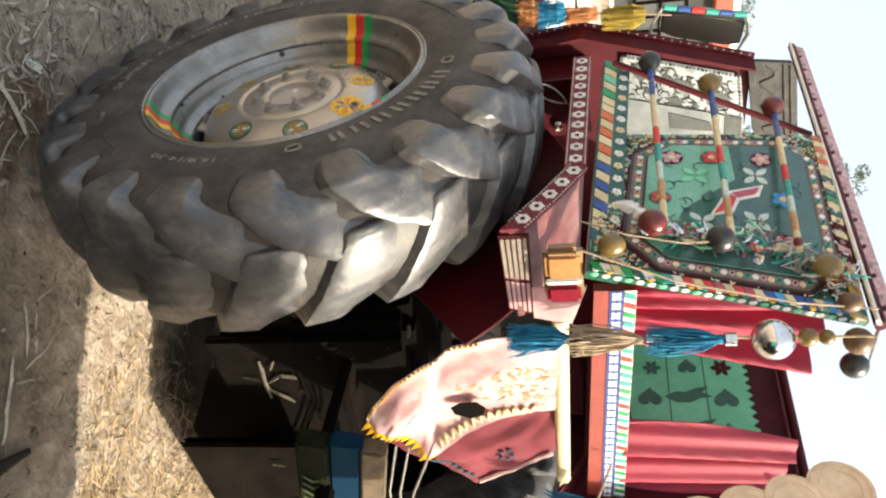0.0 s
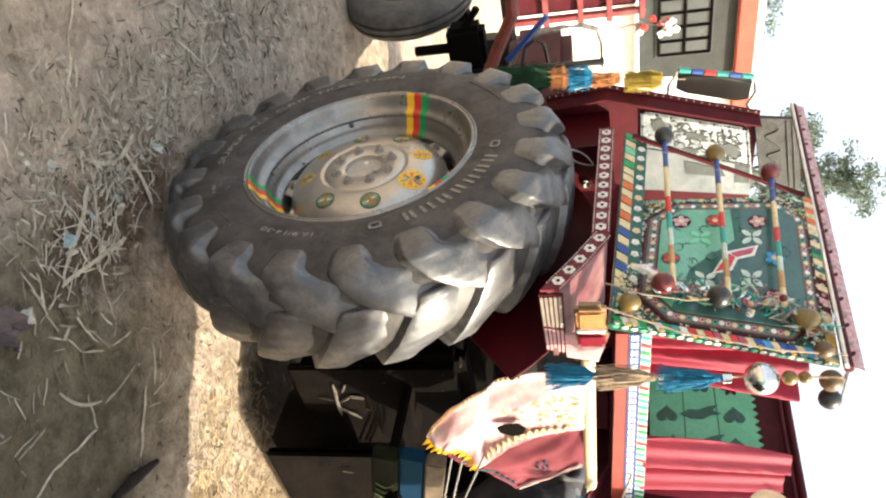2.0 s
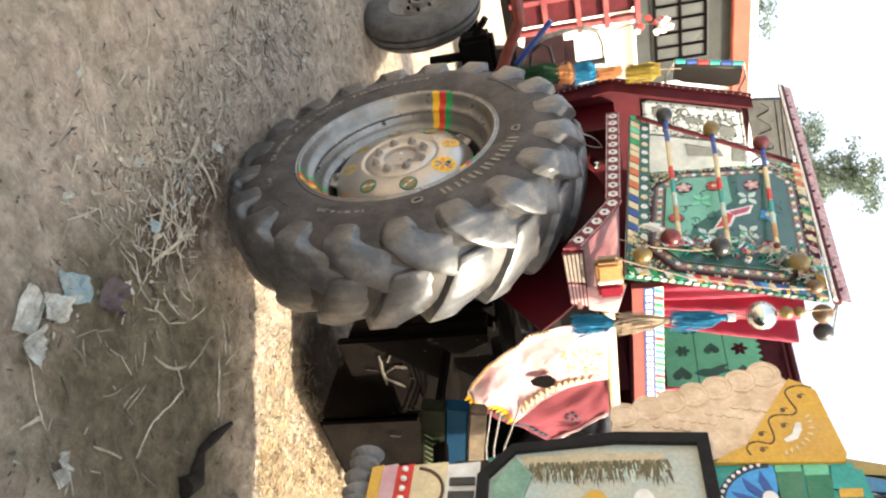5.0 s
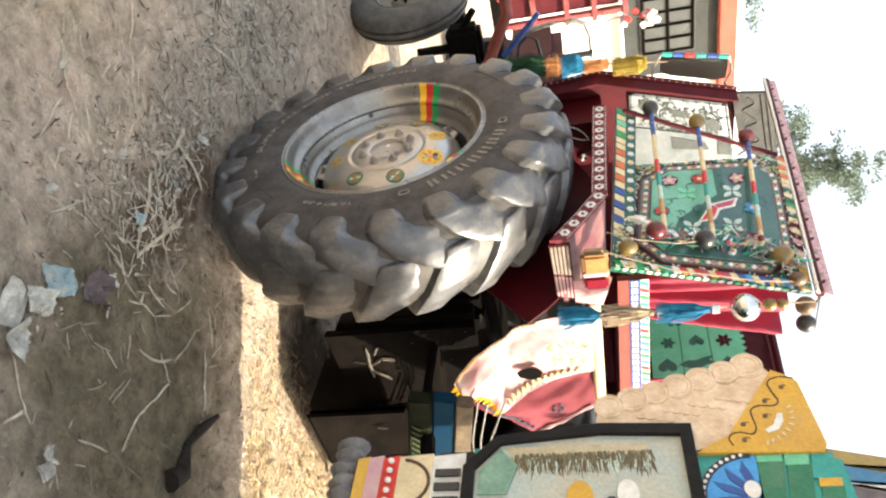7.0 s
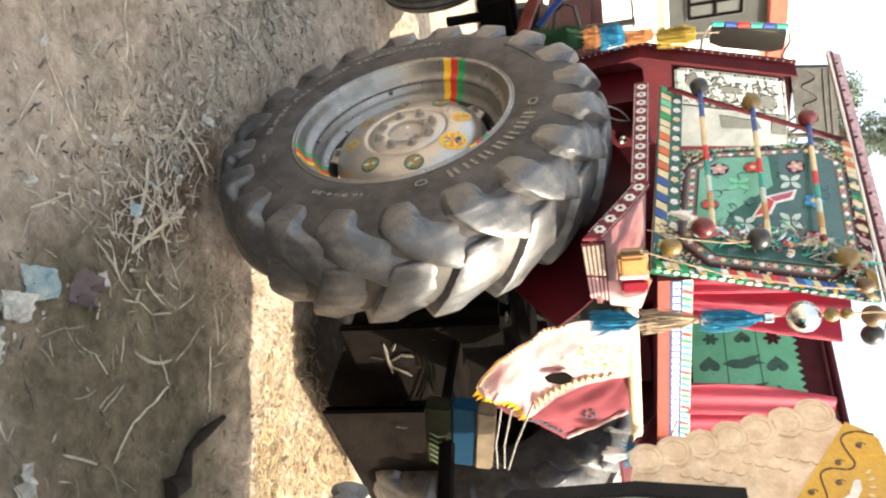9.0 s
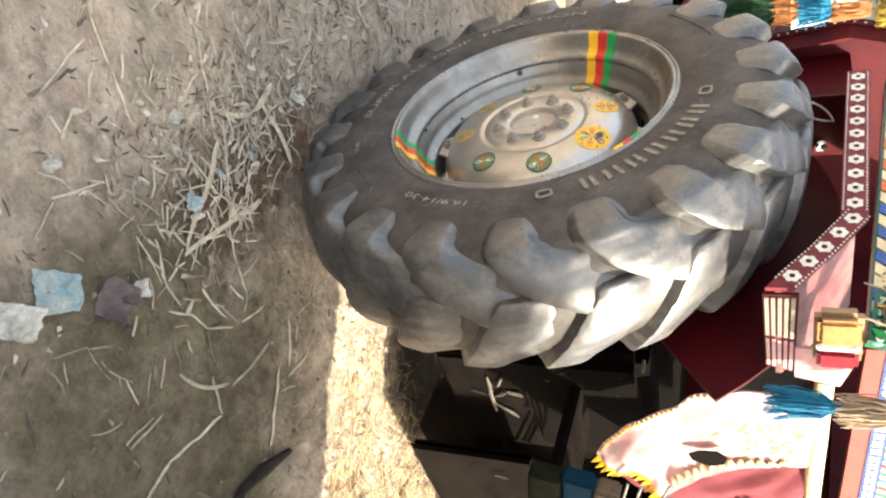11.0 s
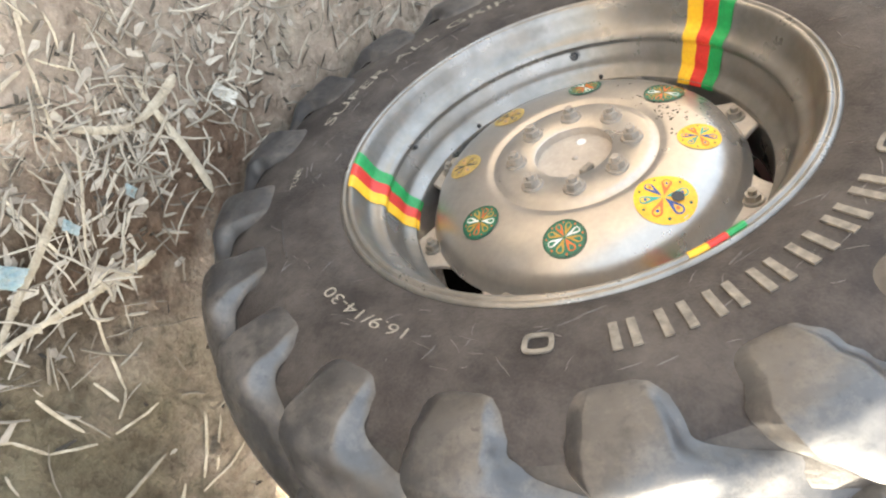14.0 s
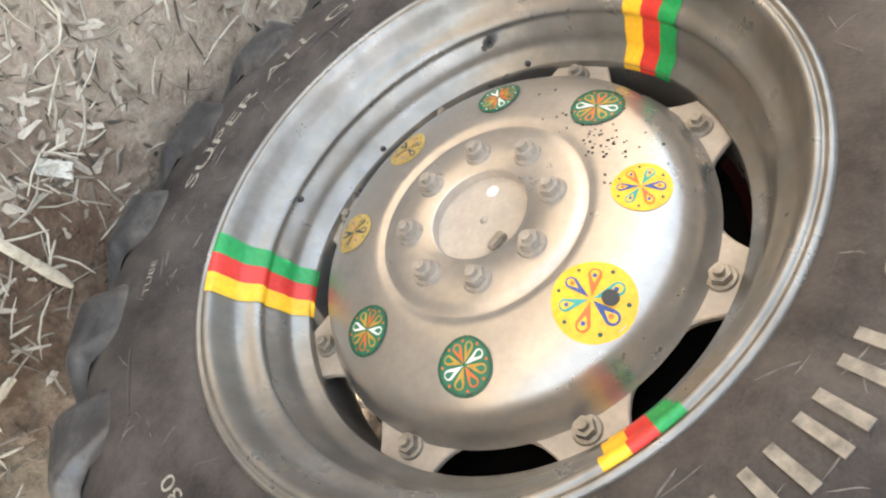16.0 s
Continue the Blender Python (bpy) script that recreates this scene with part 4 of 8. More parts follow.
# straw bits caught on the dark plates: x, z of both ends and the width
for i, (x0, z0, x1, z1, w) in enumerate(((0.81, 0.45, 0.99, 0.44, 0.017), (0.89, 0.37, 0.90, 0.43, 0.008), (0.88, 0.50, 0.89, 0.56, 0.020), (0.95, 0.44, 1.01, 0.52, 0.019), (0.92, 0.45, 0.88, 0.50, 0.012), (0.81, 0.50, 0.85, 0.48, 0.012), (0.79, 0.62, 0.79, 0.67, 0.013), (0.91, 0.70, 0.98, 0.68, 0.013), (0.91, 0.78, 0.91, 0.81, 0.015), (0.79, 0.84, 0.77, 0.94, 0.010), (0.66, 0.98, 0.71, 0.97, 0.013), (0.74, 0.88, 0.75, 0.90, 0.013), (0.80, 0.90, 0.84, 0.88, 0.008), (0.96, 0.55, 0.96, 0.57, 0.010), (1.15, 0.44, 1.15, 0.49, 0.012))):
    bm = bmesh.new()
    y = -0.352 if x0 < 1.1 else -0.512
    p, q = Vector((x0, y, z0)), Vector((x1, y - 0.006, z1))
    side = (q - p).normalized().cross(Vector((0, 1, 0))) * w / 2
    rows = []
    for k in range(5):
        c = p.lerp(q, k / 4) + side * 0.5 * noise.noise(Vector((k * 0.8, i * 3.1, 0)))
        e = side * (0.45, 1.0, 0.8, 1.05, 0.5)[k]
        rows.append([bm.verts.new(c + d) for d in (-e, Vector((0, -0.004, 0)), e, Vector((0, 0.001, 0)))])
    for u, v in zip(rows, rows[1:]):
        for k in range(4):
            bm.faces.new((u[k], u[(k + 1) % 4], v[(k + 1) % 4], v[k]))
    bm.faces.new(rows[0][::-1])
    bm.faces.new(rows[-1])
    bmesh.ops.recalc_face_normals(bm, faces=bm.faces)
    tagged(part("straw_wisp", bm, WISPM), "straw wisp caught on the dark hitch, shade in its colour", "straw", "straw wisps on the hitch")

# left fender: inner wall, top, decorated rim
FX0, FX1 = 0.195, 0.47


def fender_profile():
    return [(0.36, 1.530), (-0.29, 1.488), (-0.40, 1.420), (-0.52, 1.338)]


for side, off in ((1, 0.0), (-1, 1.86)):
    def sx(x):
        return off + side * x
    bm = bmesh.new()
    last = 141 if side == 1 else 100
    arcp = [(0.82 * math.cos(radians(a)), AX + 0.80 * math.sin(radians(a))) for a in range(20, last, 6)]
    inner = [(0.25 * math.cos(radians(a)), AX + 0.25 * math.sin(radians(a))) for a in range(20, last, 6)]
    lo = [bm.verts.new((sx(0.455), y, z)) for y, z in arcp]
    hi = [bm.verts.new((sx(0.455), y, z)) for y, z in inner]
    lo2 = [bm.verts.new((sx(0.463), y, z)) for y, z in arcp]
    hi2 = [bm.verts.new((sx(0.463), y, z)) for y, z in inner]
    for i in range(len(lo) - 1):
        bm.faces.new((lo[i], lo[i + 1], hi[i + 1], hi[i]))
        bm.faces.new((lo2[i], hi2[i], hi2[i + 1], lo2[i + 1]))
        bm.faces.new((lo[i], lo2[i], lo2[i + 1], lo[i + 1]))
        bm.faces.new((hi[i], hi[i + 1], hi2[i + 1], hi2[i]))
    bm.faces.new((lo[0], hi[0], hi2[0], lo2[0]))
    bm.faces.new((lo[-1], lo2[-1], hi2[-1], hi[-1]))
    wallf = part("fender_wall", bm, RED, tractor, "dark red fender wall behind the tyre", 30)
    # top sheet
    bm = bmesh.new()
    prof = fender_profile()
    top = [[bm.verts.new((sx(x), y, z)) for y, z in prof] for x in (FX0 + 0.004, FX1)]
    bot = [[bm.verts.new((sx(x), y, z - 0.012)) for y, z in prof] for x in (FX0 + 0.004, FX1)]
    for i in range(len(prof) - 1):
        bm.faces.new((top[0][i], top[1][i], top[1][i + 1], top[0][i + 1]))
        bm.faces.new((bot[0][i], bot[0][i + 1], bot[1][i + 1], bot[1][i]))
        for k in (0, 1):
            bm.faces.new((top[k][i], top[k][i + 1], bot[k][i + 1], bot[k][i]))
    for i in (0, -1):
        bm.faces.new((top[0][i], bot[0][i], bot[1][i], top[1][i]))
    # left top sheet: dust, with the light it catches put into the colour
    fend = part("fender", bm, mat("dusty_lit_fender_paint", (0.13, 0.030, 0.034), (0.085, 0.016, 0.020), 0.55, scale=14, dust=0.6, dust_col=(0.26, 0.15, 0.135)) if side == 1 else MAROON, tractor, "maroon fender with a strip of painted white flowers", 30)
    # front upright board below the fender top
    bm = bmesh.new()
    box(bm, (min(sx(0.26), sx(0.47)), 0.352, 1.18), (max(sx(0.26), sx(0.47)), 0.362, 1.525), 0.002)
    box(bm, (min(sx(0.46), sx(0.475)), 0.36, 1.05), (max(sx(0.46), sx(0.475)), 0.97, 1.55), 0.003)
    part("foot_guard", bm, RED, tractor, "dark red sheet beside the footplate")
    if side == 1:
        # outer strip with flowers
        bm = bmesh.new()
        up = [(y, z + 0.024) for y, z in prof]
        dn = [(y, z - 0.032) for y, z in prof]
        va = [[bm.verts.new((x, y, z)) for y, z in q] for q in (up, dn) for x in (FX0 - 0.006, FX0 + 0.004)]
        for i in range(len(prof) - 1):
            bm.faces.new((va[0][i], va[0][i + 1], va[2][i + 1], va[2][i]))
            bm.faces.new((va[1][i], va[3][i], va[3][i + 1], va[1][i + 1]))
            bm.faces.new((va[0][i], va[1][i], va[1][i + 1], va[0][i + 1]))
            bm.faces.new((va[2][i], va[2][i + 1], va[3][i + 1], va[3][i]))
        for i in (0, -1):
            bm.faces.new((va[0][i], va[2][i], va[3][i], va[1][i]))
        STRIPR = mat("faded_red_strip", (0.15, 0.018, 0.026), (0.10, 0.012, 0.018), 0.6, scale=30, dust=0.4, dust_col=(0.20, 0.08, 0.08), spec=0.2)
        strip = part("flower_strip", bm, STRIPR, tractor, "faded red strip with a row of white flowers")
        # walk along the strip
        seg = [(Vector((y, z - 0.004)), Vector((y2, z2 - 0.004))) for (y, z), (y2, z2) in zip(prof, prof[1:])]
        run, place = 0.035, []
        for a, b in seg:
            ln = (b - a).length
            while run < ln:
                place.append((a + (b - a) * run / ln, math.atan2(b.y - a.y, b.x - a.x)))
                run += 0.0565
            run -= ln
        for c, an in place:
            bm = bmesh.new()

            def f(u, v, h):
                return Vector((FX0 - 0.006 - h, c.x + u * math.cos(an) - v * math.sin(an), c.y + u * math.sin(an) + v * math.cos(an)))
            for k in range(6):
                q = k * math.pi / 3
                prism(bm, petal(0, 0, q, 0.004, 0.019, 0.0075, 4), f, 0.0005, 0.0025, 0)
            prism(bm, disc(0, 0, 0.0065, 8), f, 0.0008, 0.0032, 1)
            for s in (-1, 1):
                for k in range(5):
                    prism(bm, disc(-0.022 + 0.011 * k, s * 0.0235, 0.0022, 5), f, 0.0005, 0.002, 0)
            part("flower", bm, [WHITE, MAROON], strip)
        # rear end: little tiles and a pale plate that turn inwards
        fr = quad_frame((0.205, -0.525, 1.300), (0.45, -0.515, 1.304), (0.47, -0.515, 1.366), (0.205, -0.525, 1.372))
        bm = bmesh.new()
        prism(bm, [(0.375, 1.366), (0.475, 1.366), (0.50, 1.46), (0.375, 1.50)], lambda u, v, h: Vector((u, -0.515 - h, v)), 0.0, 0.008)
        part("lamp_plate", bm, PINK, fend, "pale pink plate beside the lamp")
        bm = bmesh.new()
        prism(bm, rect(0, 0, 1, 1), fr, -0.008, 0)
        TILEP = mat("dull_cream_tile", (0.28, 0.245, 0.20), (0.18, 0.14, 0.115), 0.6, scale=30)
        endp = part("fender_end", bm, MAROON, tractor, "maroon end plate of the fender with narrow pale tiles")
        for i in range(2):
            for j in range(5):
                bm = bmesh.new()
                u0, v0 = (0.03, 0.58)[i], 0.06 + 0.185 * j
                prism(bm, rect(u0, v0, u0 + (0.50, 0.38)[i], v0 + 0.115), fr, 0.0005, 0.004)
                part("tile", bm, (TILEP, PINK)[i], endp)
        # tail lamp
        bm = bmesh.new()
        box(bm, (0.218, -0.572, 1.400), (0.378, -0.530, 1.492), 0.014)
        lamp = part("tail_lamp", bm, mat("tan_plastic", (0.26, 0.17, 0.09), (0.20, 0.12, 0.06), 0.4, scale=30), tractor, "rectangular tail lamp, amber above and red below")
        bm = bmesh.new()
        box(bm, (0.224, -0.582, 1.406), (0.298, -0.566, 1.486), 0.010)
        part("amber_lens", bm, AMBER, lamp, "amber plastic lens")
        bm = bmesh.new()
        box(bm, (0.318, -0.582, 1.406), (0.372, -0.566, 1.486), 0.009)
        part("red_lens", bm, REDLENS, lamp, "red plastic lens")
        bm = bmesh.new()
        box(bm, (0.300, -0.580, 1.405), (0.316, -0.568, 1.487), 0.004)
        part("lens_bar", bm, WHITE, lamp)

# white leaf outline and a small catch on the left foot guard
leaf = petal(0.302, 1.414, math.atan2(0.118, 0.088), -0.07, 0.07, 0.022, 9)
bm = bmesh.new()
tube(bm, [(u, 0.348, v) for u, v in leaf + leaf[:1]], 0.0028, 5)
part("leaf_outline", bm, WHITE, tractor, "white painted leaf outline")
bm = bmesh.new()
box(bm, (0.405, 0.332, 1.425), (0.442, 0.351, 1.452), 0.005)
ball(bm, (0.424, 0.332, 1.447), 0.009, 8)
part("catch", bm, CHROME, tractor, "small shiny catch")

# front board of the driver's box
bm = bmesh.new()
fb = [(0.368, 1.27), (0.336, 1.538), (0.533, 2.205), (1.33, 2.205), (1.52, 1.538), (1.50, 1.27)]
prism(bm, fb, lambda u, v, h: Vector((u, 0.97 + h, v)), 0.0, 0.014)
part("front_board", bm, MAROON, tractor, "dark red board across the front of the driver's place")
bm = bmesh.new()
for (a, b) in zip(fb[:2], fb[1:3]):
    rod(bm, (a[0], 0.968, a[1]), (b[0], 0.968, b[1]), 0.014, 8)
cheek = [Vector((u, 0.97, v)) for u, v in fb[:3]]
bm2 = bmesh.new()
outer_c = [bm2.verts.new(p) for p in cheek]
inner_c = [bm2.verts.new(p + Vector((0.026, -0.075, 0.0))) for p in cheek]
back_c = [bm2.verts.new(p + Vector((0.036, -0.072, 0.0))) for p in cheek]
back_o = [bm2.verts.new(p + Vector((0.010, 0.004, 0.0))) for p in cheek]
for i in range(2):
    bm2.faces.new((outer_c[i], outer_c[i + 1], inner_c[i + 1], inner_c[i]))
    bm2.faces.new((inner_c[i], inner_c[i + 1], back_c[i + 1], back_c[i]))
    bm2.faces.new((back_c[i], back_c[i + 1], back_o[i + 1], back_o[i]))
part("board_cheek", bm2, MAROON, tractor, "dark red side cheek of the front board")
edge = part("edge_trim", bm, MAROON, tractor, "maroon edge trim with pale dots")
for (a, b), n_ in zip(zip(fb[:2], fb[1:3]), (9, 20)):
    for i in range(n_):
        t = (i + 0.5) / n_
        bm = bmesh.new()
        ball(bm, (a[0] + (b[0] - a[0]) * t - 0.008, 0.957, a[1] + (b[1] - a[1]) * t), 0.0045, 6)
        part("trim_dot", bm, TILEP, edge)
# embossed tin sheet on that board
FB = quad_frame((0.468, 0.962, 1.690), (0.735, 0.962, 1.690), (0.872, 0.962, 2.205), (0.605, 0.962, 2.165))
bm = bmesh.new()
prism(bm, [(0.06, 0), (0.94, 0), (1, 0.06), (1, 0.94), (0.94, 1), (0.06, 1), (0, 0.94), (0, 0.06)], FB, 0, 0.004)
tin = part("tin_sheet", bm, TIN, tractor, "embossed pale tin sheet with dark scrolls")
for n_, ring in ((30, [(0.035, 0.0), (0.035, 1.0)]), (30, [(0.965, 0.0), (0.965, 1.0)]), (15, [(0.0, 0.02), (1.0, 0.02)]), (15, [(0.0, 0.98), (1.0, 0.98)])):
    for i in range(n_):
        t = (i + 0.5) / n_
        bm = bmesh.new()
        ball(bm, FB(ring[0][0] + (ring[1][0] - ring[0][0]) * t, ring[0][1] + (ring[1][1] - ring[0][1]) * t, 0.005), 0.0065, 6)
        part("stud", bm, TIN if i % 4 else ENGRAVE, tin)
bm = bmesh.new()
tr = random.Random(31)
for i in range(170):
    u, v, s, a0 = tr.uniform(0.12, 0.88), tr.uniform(0.08, 0.93), tr.uniform(0.010, 0.026), tr.uniform(0, 6.283)
    sw = tr.choice((-1, 1)) * tr.uniform(2.0, 4.2)
    pts = [FB(u + s * (1 - 0.5 * q) * math.cos(a0 + sw * q) / 0.27, v + s * (1 - 0.5 * q) * math.sin(a0 + sw * q) / 0.5, 0.0055) for q in [j / 8 for j in range(9)]]
    tube(bm, pts, [0.0014 + 0.0026 * math.sin(math.pi * j / 8) for j in range(9)], 5)
tagged(part("scrollwork", bm, ENGRAVE, tin, "dark engraved scrollwork"), kind="stuff")
for pts in ([(0.24 + a / 0.27, 0.17 + b / 0.5) for a, b in disc(0, 0, 0.036, 18)], [(0.50 + a / 0.27, 0.82 + b / 0.5) for a, b in disc(0, 0, 0.038, 18)],
            [(0.30, 0.40), (0.42, 0.44), (0.36, 0.53), (0.40, 0.62), (0.28, 0.58), (0.25, 0.48)], [(0.62, 0.36), (0.70, 0.44), (0.64, 0.54), (0.56, 0.46)]):
    bm = bmesh.new()
    prism(bm, pts, FB, 0.0062, 0.0085)
    part("dark_inlay", bm, mat("dull_tin", (0.060, 0.064, 0.060), (0.035, 0.038, 0.036), 0.5, 0.2, scale=30) if "dull_tin" not in MATS else MATS["dull_tin"], tin, "dark grey inlay")
FB2 = quad_frame((0.655, 0.955, 1.685), (0.90, 0.955, 1.69), (0.97, 0.955, 2.20), (0.80, 0.955, 2.19))
bm = bmesh.new()
prism(bm, rect(0.02, 0, 1, 1), FB2, 0.0, 0.006)
wp = part("white_plate", bm, mat("dull_white_plate", (0.21, 0.22, 0.22), (0.10, 0.115, 0.12), 0.4, 0.2, scale=9), tractor, "dull white plate with grey marks")
for q, m in (([(0.16, 0.40), (0.50, 0.42), (0.46, 0.78), (0.24, 0.74)], MATS["dull_tin"]), ([(0.05, 0.86), (0.6, 0.86), (0.6, 0.99), (0.05, 0.99)], ENGRAVE)):
    bm = bmesh.new()
    prism(bm, q, FB2, 0.007, 0.010)
    part("grey_mark", bm, m, wp)
# carved grey board at the top
FB3 = quad_frame((0.540, 0.945, 2.180), (0.875, 0.945, 2.238), (0.985, 0.945, 2.43), (0.566, 0.945, 2.365))
bm = bmesh.new()
prism(bm, [(0.04, 0), (0.96, 0), (1, 0.1), (1, 0.9), (0.96, 1), (0.04, 1), (0, 0.9), (0, 0.1)], FB3, -0.02, 0.006)
carved = part("carved_board", bm, CARVED, tractor, "carved grey-beige board with a scroll")
bm = bmesh.new()
tube(bm, [FB3(0.06 + 0.88 * t, 0.38 + 0.16 * math.sin(t * 19), 0.008) for t in [i / 60 for i in range(61)]], 0.0035, 6)
part("carved_scroll", bm, CARVED, carved)
for v in (0.72, 0.86):
    bm = bmesh.new()
    tube(bm, [FB3(0.03, v, 0.006), FB3(0.5, v, 0.008), FB3(0.97, v, 0.006)], 0.005, 6)
    part("moulding", bm, CARVED, carved)

# left side panel, leaning inwards
A0, A1, A2, A3 = (0.2528, -0.0278, 1.5847), (0.2779, -0.5741, 1.4991), (0.4818, -0.5585, 2.1369), (0.4385, 0.1934, 2.2273)
SP = quad_frame(A0, A1, A2, A3)
LU, LV = 0.66, 0.64
bm = bmesh.new()
prism(bm, rect(0, 0, 1, 1), SP, -0.016, 0)
panel = part("side_panel", bm, DGREEN, tractor, "green painted side panel with flowers, framed by striped borders")


def motif(pts, h0, h1, m, name="motif", label=""):
    bm = bmesh.new()
    prism(bm, pts, SP, h0, h1)
    return part(name, bm, m, panel, label)


def round_uv(u, v, r, n=14):
    return [(u + a / LU, v + b / LV) for a, b in disc(0, 0, r, n)]


def octagon(u0, v0, u1, v1, c):
    cu, cv = c / LU, c / LV
    return [(u0 + cu, v0), (u1 - cu, v0), (u1, v0 + cv), (u1, v1 - cv), (u1 - cu, v1), (u0 + cu, v1), (u0, v1 - cv), (u0, v0 + cv)]


motif(octagon(0.030, 0.095, 0.935, 0.945, 0.095), 0.001, 0.003, MAROON, "frame_band", "maroon octagonal band")
motif(octagon(0.040, 0.108, 0.925, 0.935, 0.090), 0.003, 0.005, BLACK, "frame_band", "black octagonal band")
motif(octagon(0.050, 0.120, 0.915, 0.925, 0.085), 0.005, 0.007, BORDERG, "frame_band", "brown band with pale beads")
motif(octagon(0.098, 0.168, 0.868, 0.882, 0.068), 0.007, 0.009, BLACK, "frame_band", "black inner line")
motif(octagon(0.106, 0.176, 0.860, 0.874, 0.064), 0.009, 0.011, FIELD, "field", "glossy green field")
motif([(0.106, 0.584), (0.106, 0.80), (0.165, 0.873), (0.79, 0.873), (0.859, 0.80), (0.859, 0.32), (0.60, 0.40), (0.40, 0.60)], 0.0106, 0.0116, FIELDD, "field", "dark part of the field")
motif([(0.40, 0.60), (0.60, 0.40), (0.859, 0.32), (0.859, 0.25), (0.56, 0.33), (0.34, 0.55), (0.106, 0.53), (0.106, 0.584)], 0.0107, 0.0114, DGREEN, "field", "mid green brush stroke")
# scalloped beads in the band
ring = octagon(0.075, 0.144, 0.892, 0.904, 0.076)
k = 0
for a, b in zip(ring, ring[1:] + ring[:1]):
    ln = math.hypot((b[0] - a[0]) * LU, (b[1] - a[1]) * LV)
    n_ = max(1, int(ln / 0.0185))
    for i in range(n_):
        t = (i + 0.5) / n_
        u, v = a[0] + (b[0] - a[0]) * t, a[1] + (b[1] - a[1]) * t
        motif(round_uv(u, v, 0.0085, 8), 0.007, 0.0095, (WHITE, PINK, CREAM, TEAL)[k % 4], "border_bead")
        if k % 2:
            motif(round_uv(u, v, 0.004, 6), 0.0095, 0.0105, MAROON, "bead_eye")
        k += 1
for u, v, s, m in ((0.332, 0.375, 0.046, MINT), (0.315, 0.638, 0.046, PALEG), (0.63, 0.403, 0.044, PALEG), (0.595, 0.624, 0.046, PALEG)):
    for q in range(4):
        bm = bmesh.new()
        an = math.pi / 4 + q * math.pi / 2
        pts = [(u + a / LU, v + b / LV) for a, b in petal(0, 0, an, 0.004, s, s * 0.24)]
        prism(bm, pts, SP, 0.012, 0.0135)
        part("painted_petal", bm, m, panel)
for u, v, m, r in ((0.207, 0.273, PINK, 0.034), (0.198, 0.448, STRIPER, 0.032), (0.201, 0.673, PINK, 0.032), (0.708, 0.728, PINK, 0.036), (0.50, 0.235, STRIPER, 0.030), (0.453, 0.744, SKYB, 0.036)):
    motif(round_uv(u, v, r), 0.0118, 0.0128, DGREEN if m is not PINK else MAROON, "rosette_ground")
    for q in range(5):
        bm = bmesh.new()
        pts = [(u + a / LU, v + b / LV) for a, b in petal(0, 0, q * 1.2566 + v * 7, 0.005, r * 0.92, r * 0.30)]
        prism(bm, pts, SP, 0.0128, 0.0140)
        part("rosette_petal", bm, m, panel)
    motif(round_uv(u, v, r * 0.3, 8), 0.0140, 0.0150, CREAM, "rosette_eye")
for pts, m in (([(0.592, 0.432), (0.428, 0.505), (0.372, 0.668), (0.445, 0.645), (0.478, 0.56), (0.555, 0.532)], WHITE), ([(0.575, 0.450), (0.442, 0.515), (0.462, 0.548), (0.538, 0.522)], STRIPER), ([(0.436, 0.528), (0.388, 0.650), (0.432, 0.630), (0.464, 0.556)], ROSE), ([(0.50, 0.425), (0.47, 0.40), (0.43, 0.44), (0.47, 0.465)], FIELDD)):
    bm = bmesh.new()
    prism(bm, pts, SP, 0.012 if m is WHITE else 0.0135, 0.0135 if m is WHITE else 0.015)
    part("leaf_motif", bm, m, panel, "swept red leaf with a white outline")


def slant_border(p, q, width, n, cols, h, f, parent, name="border_stripe", lean=0.6):
    """Slanted colour stripes along the line p to q on the carrier f."""
    du, dv = q[0] - p[0], q[1] - p[1]
    ln = math.hypot(du * LU, dv * LV)
    wu, wv = -dv * LV / ln * width / LU, du * LU / ln * width / LV
    for i in range(n):
        t0, t1 = i / n + 0.06 / n, (i + 1) / n - 0.06 / n
        s = lean / n
        pts = []
        for t, w in ((t0, 0), (t1, 0), (t1 + s, 1), (t0 + s, 1)):
            t = min(1, max(0, t))
            pts.append((p[0] + du * t + wu * w, p[1] + dv * t + wv * w))
        bm = bmesh.new()
        try:
            prism(bm, pts, f, h, h + 0.003)
        except ValueError:
            bm.free()
            continue
        part(name, bm, cols[i % len(cols)], parent)


slant_border((0.0, 0.950), (1.0, 0.950), 0.030, 26, (ORANGE, CREAM, ORANGE, CREAM, ORANGE, CREAM, CREAM, DGREEN, CREAM, DGREEN, GREEN, CREAM, DGREEN, CREAM, MAROON, CREAM, MAROON, PINK, MAROON, CREAM, YELLOW, CREAM, YELLOW, YELLOW, TEAL, CREAM), 0.001, SP, panel)
slant_border((0.945, 0.0), (0.945, 0.95), -0.030, 26, (GREEN, WHITE, CREAM, GREEN, DGREEN, WHITE, GREEN, TEAL, WHITE, STRIPER, CREAM, STRIPER, ROSE, CREAM, STRIPER, ROSE, CREAM, BLUE, SKYB, CREAM, BLUE, BLUE, CREAM, SKYB, BLUE, CREAM), 0.001, SP, panel)
slant_border((0.003, 0.10), (0.003, 0.94), -0.017, 20, (TEAL, CREAM, DGREEN, MINT, BLACK), 0.001, SP, panel)
for i in range(20):
    motif(round_uv(0.985, 0.03 + 0.048 * i, 0.008, 8), 0.001, 0.004, (WHITE, BRIGHTY, TEAL)[i % 3], "border_bead")
for i in range(18):
    motif(round_uv(0.04 + 0.055 * i, 0.975, 0.008, 8), 0.001, 0.004, (WHITE, PINK)[i % 2], "border_bead")

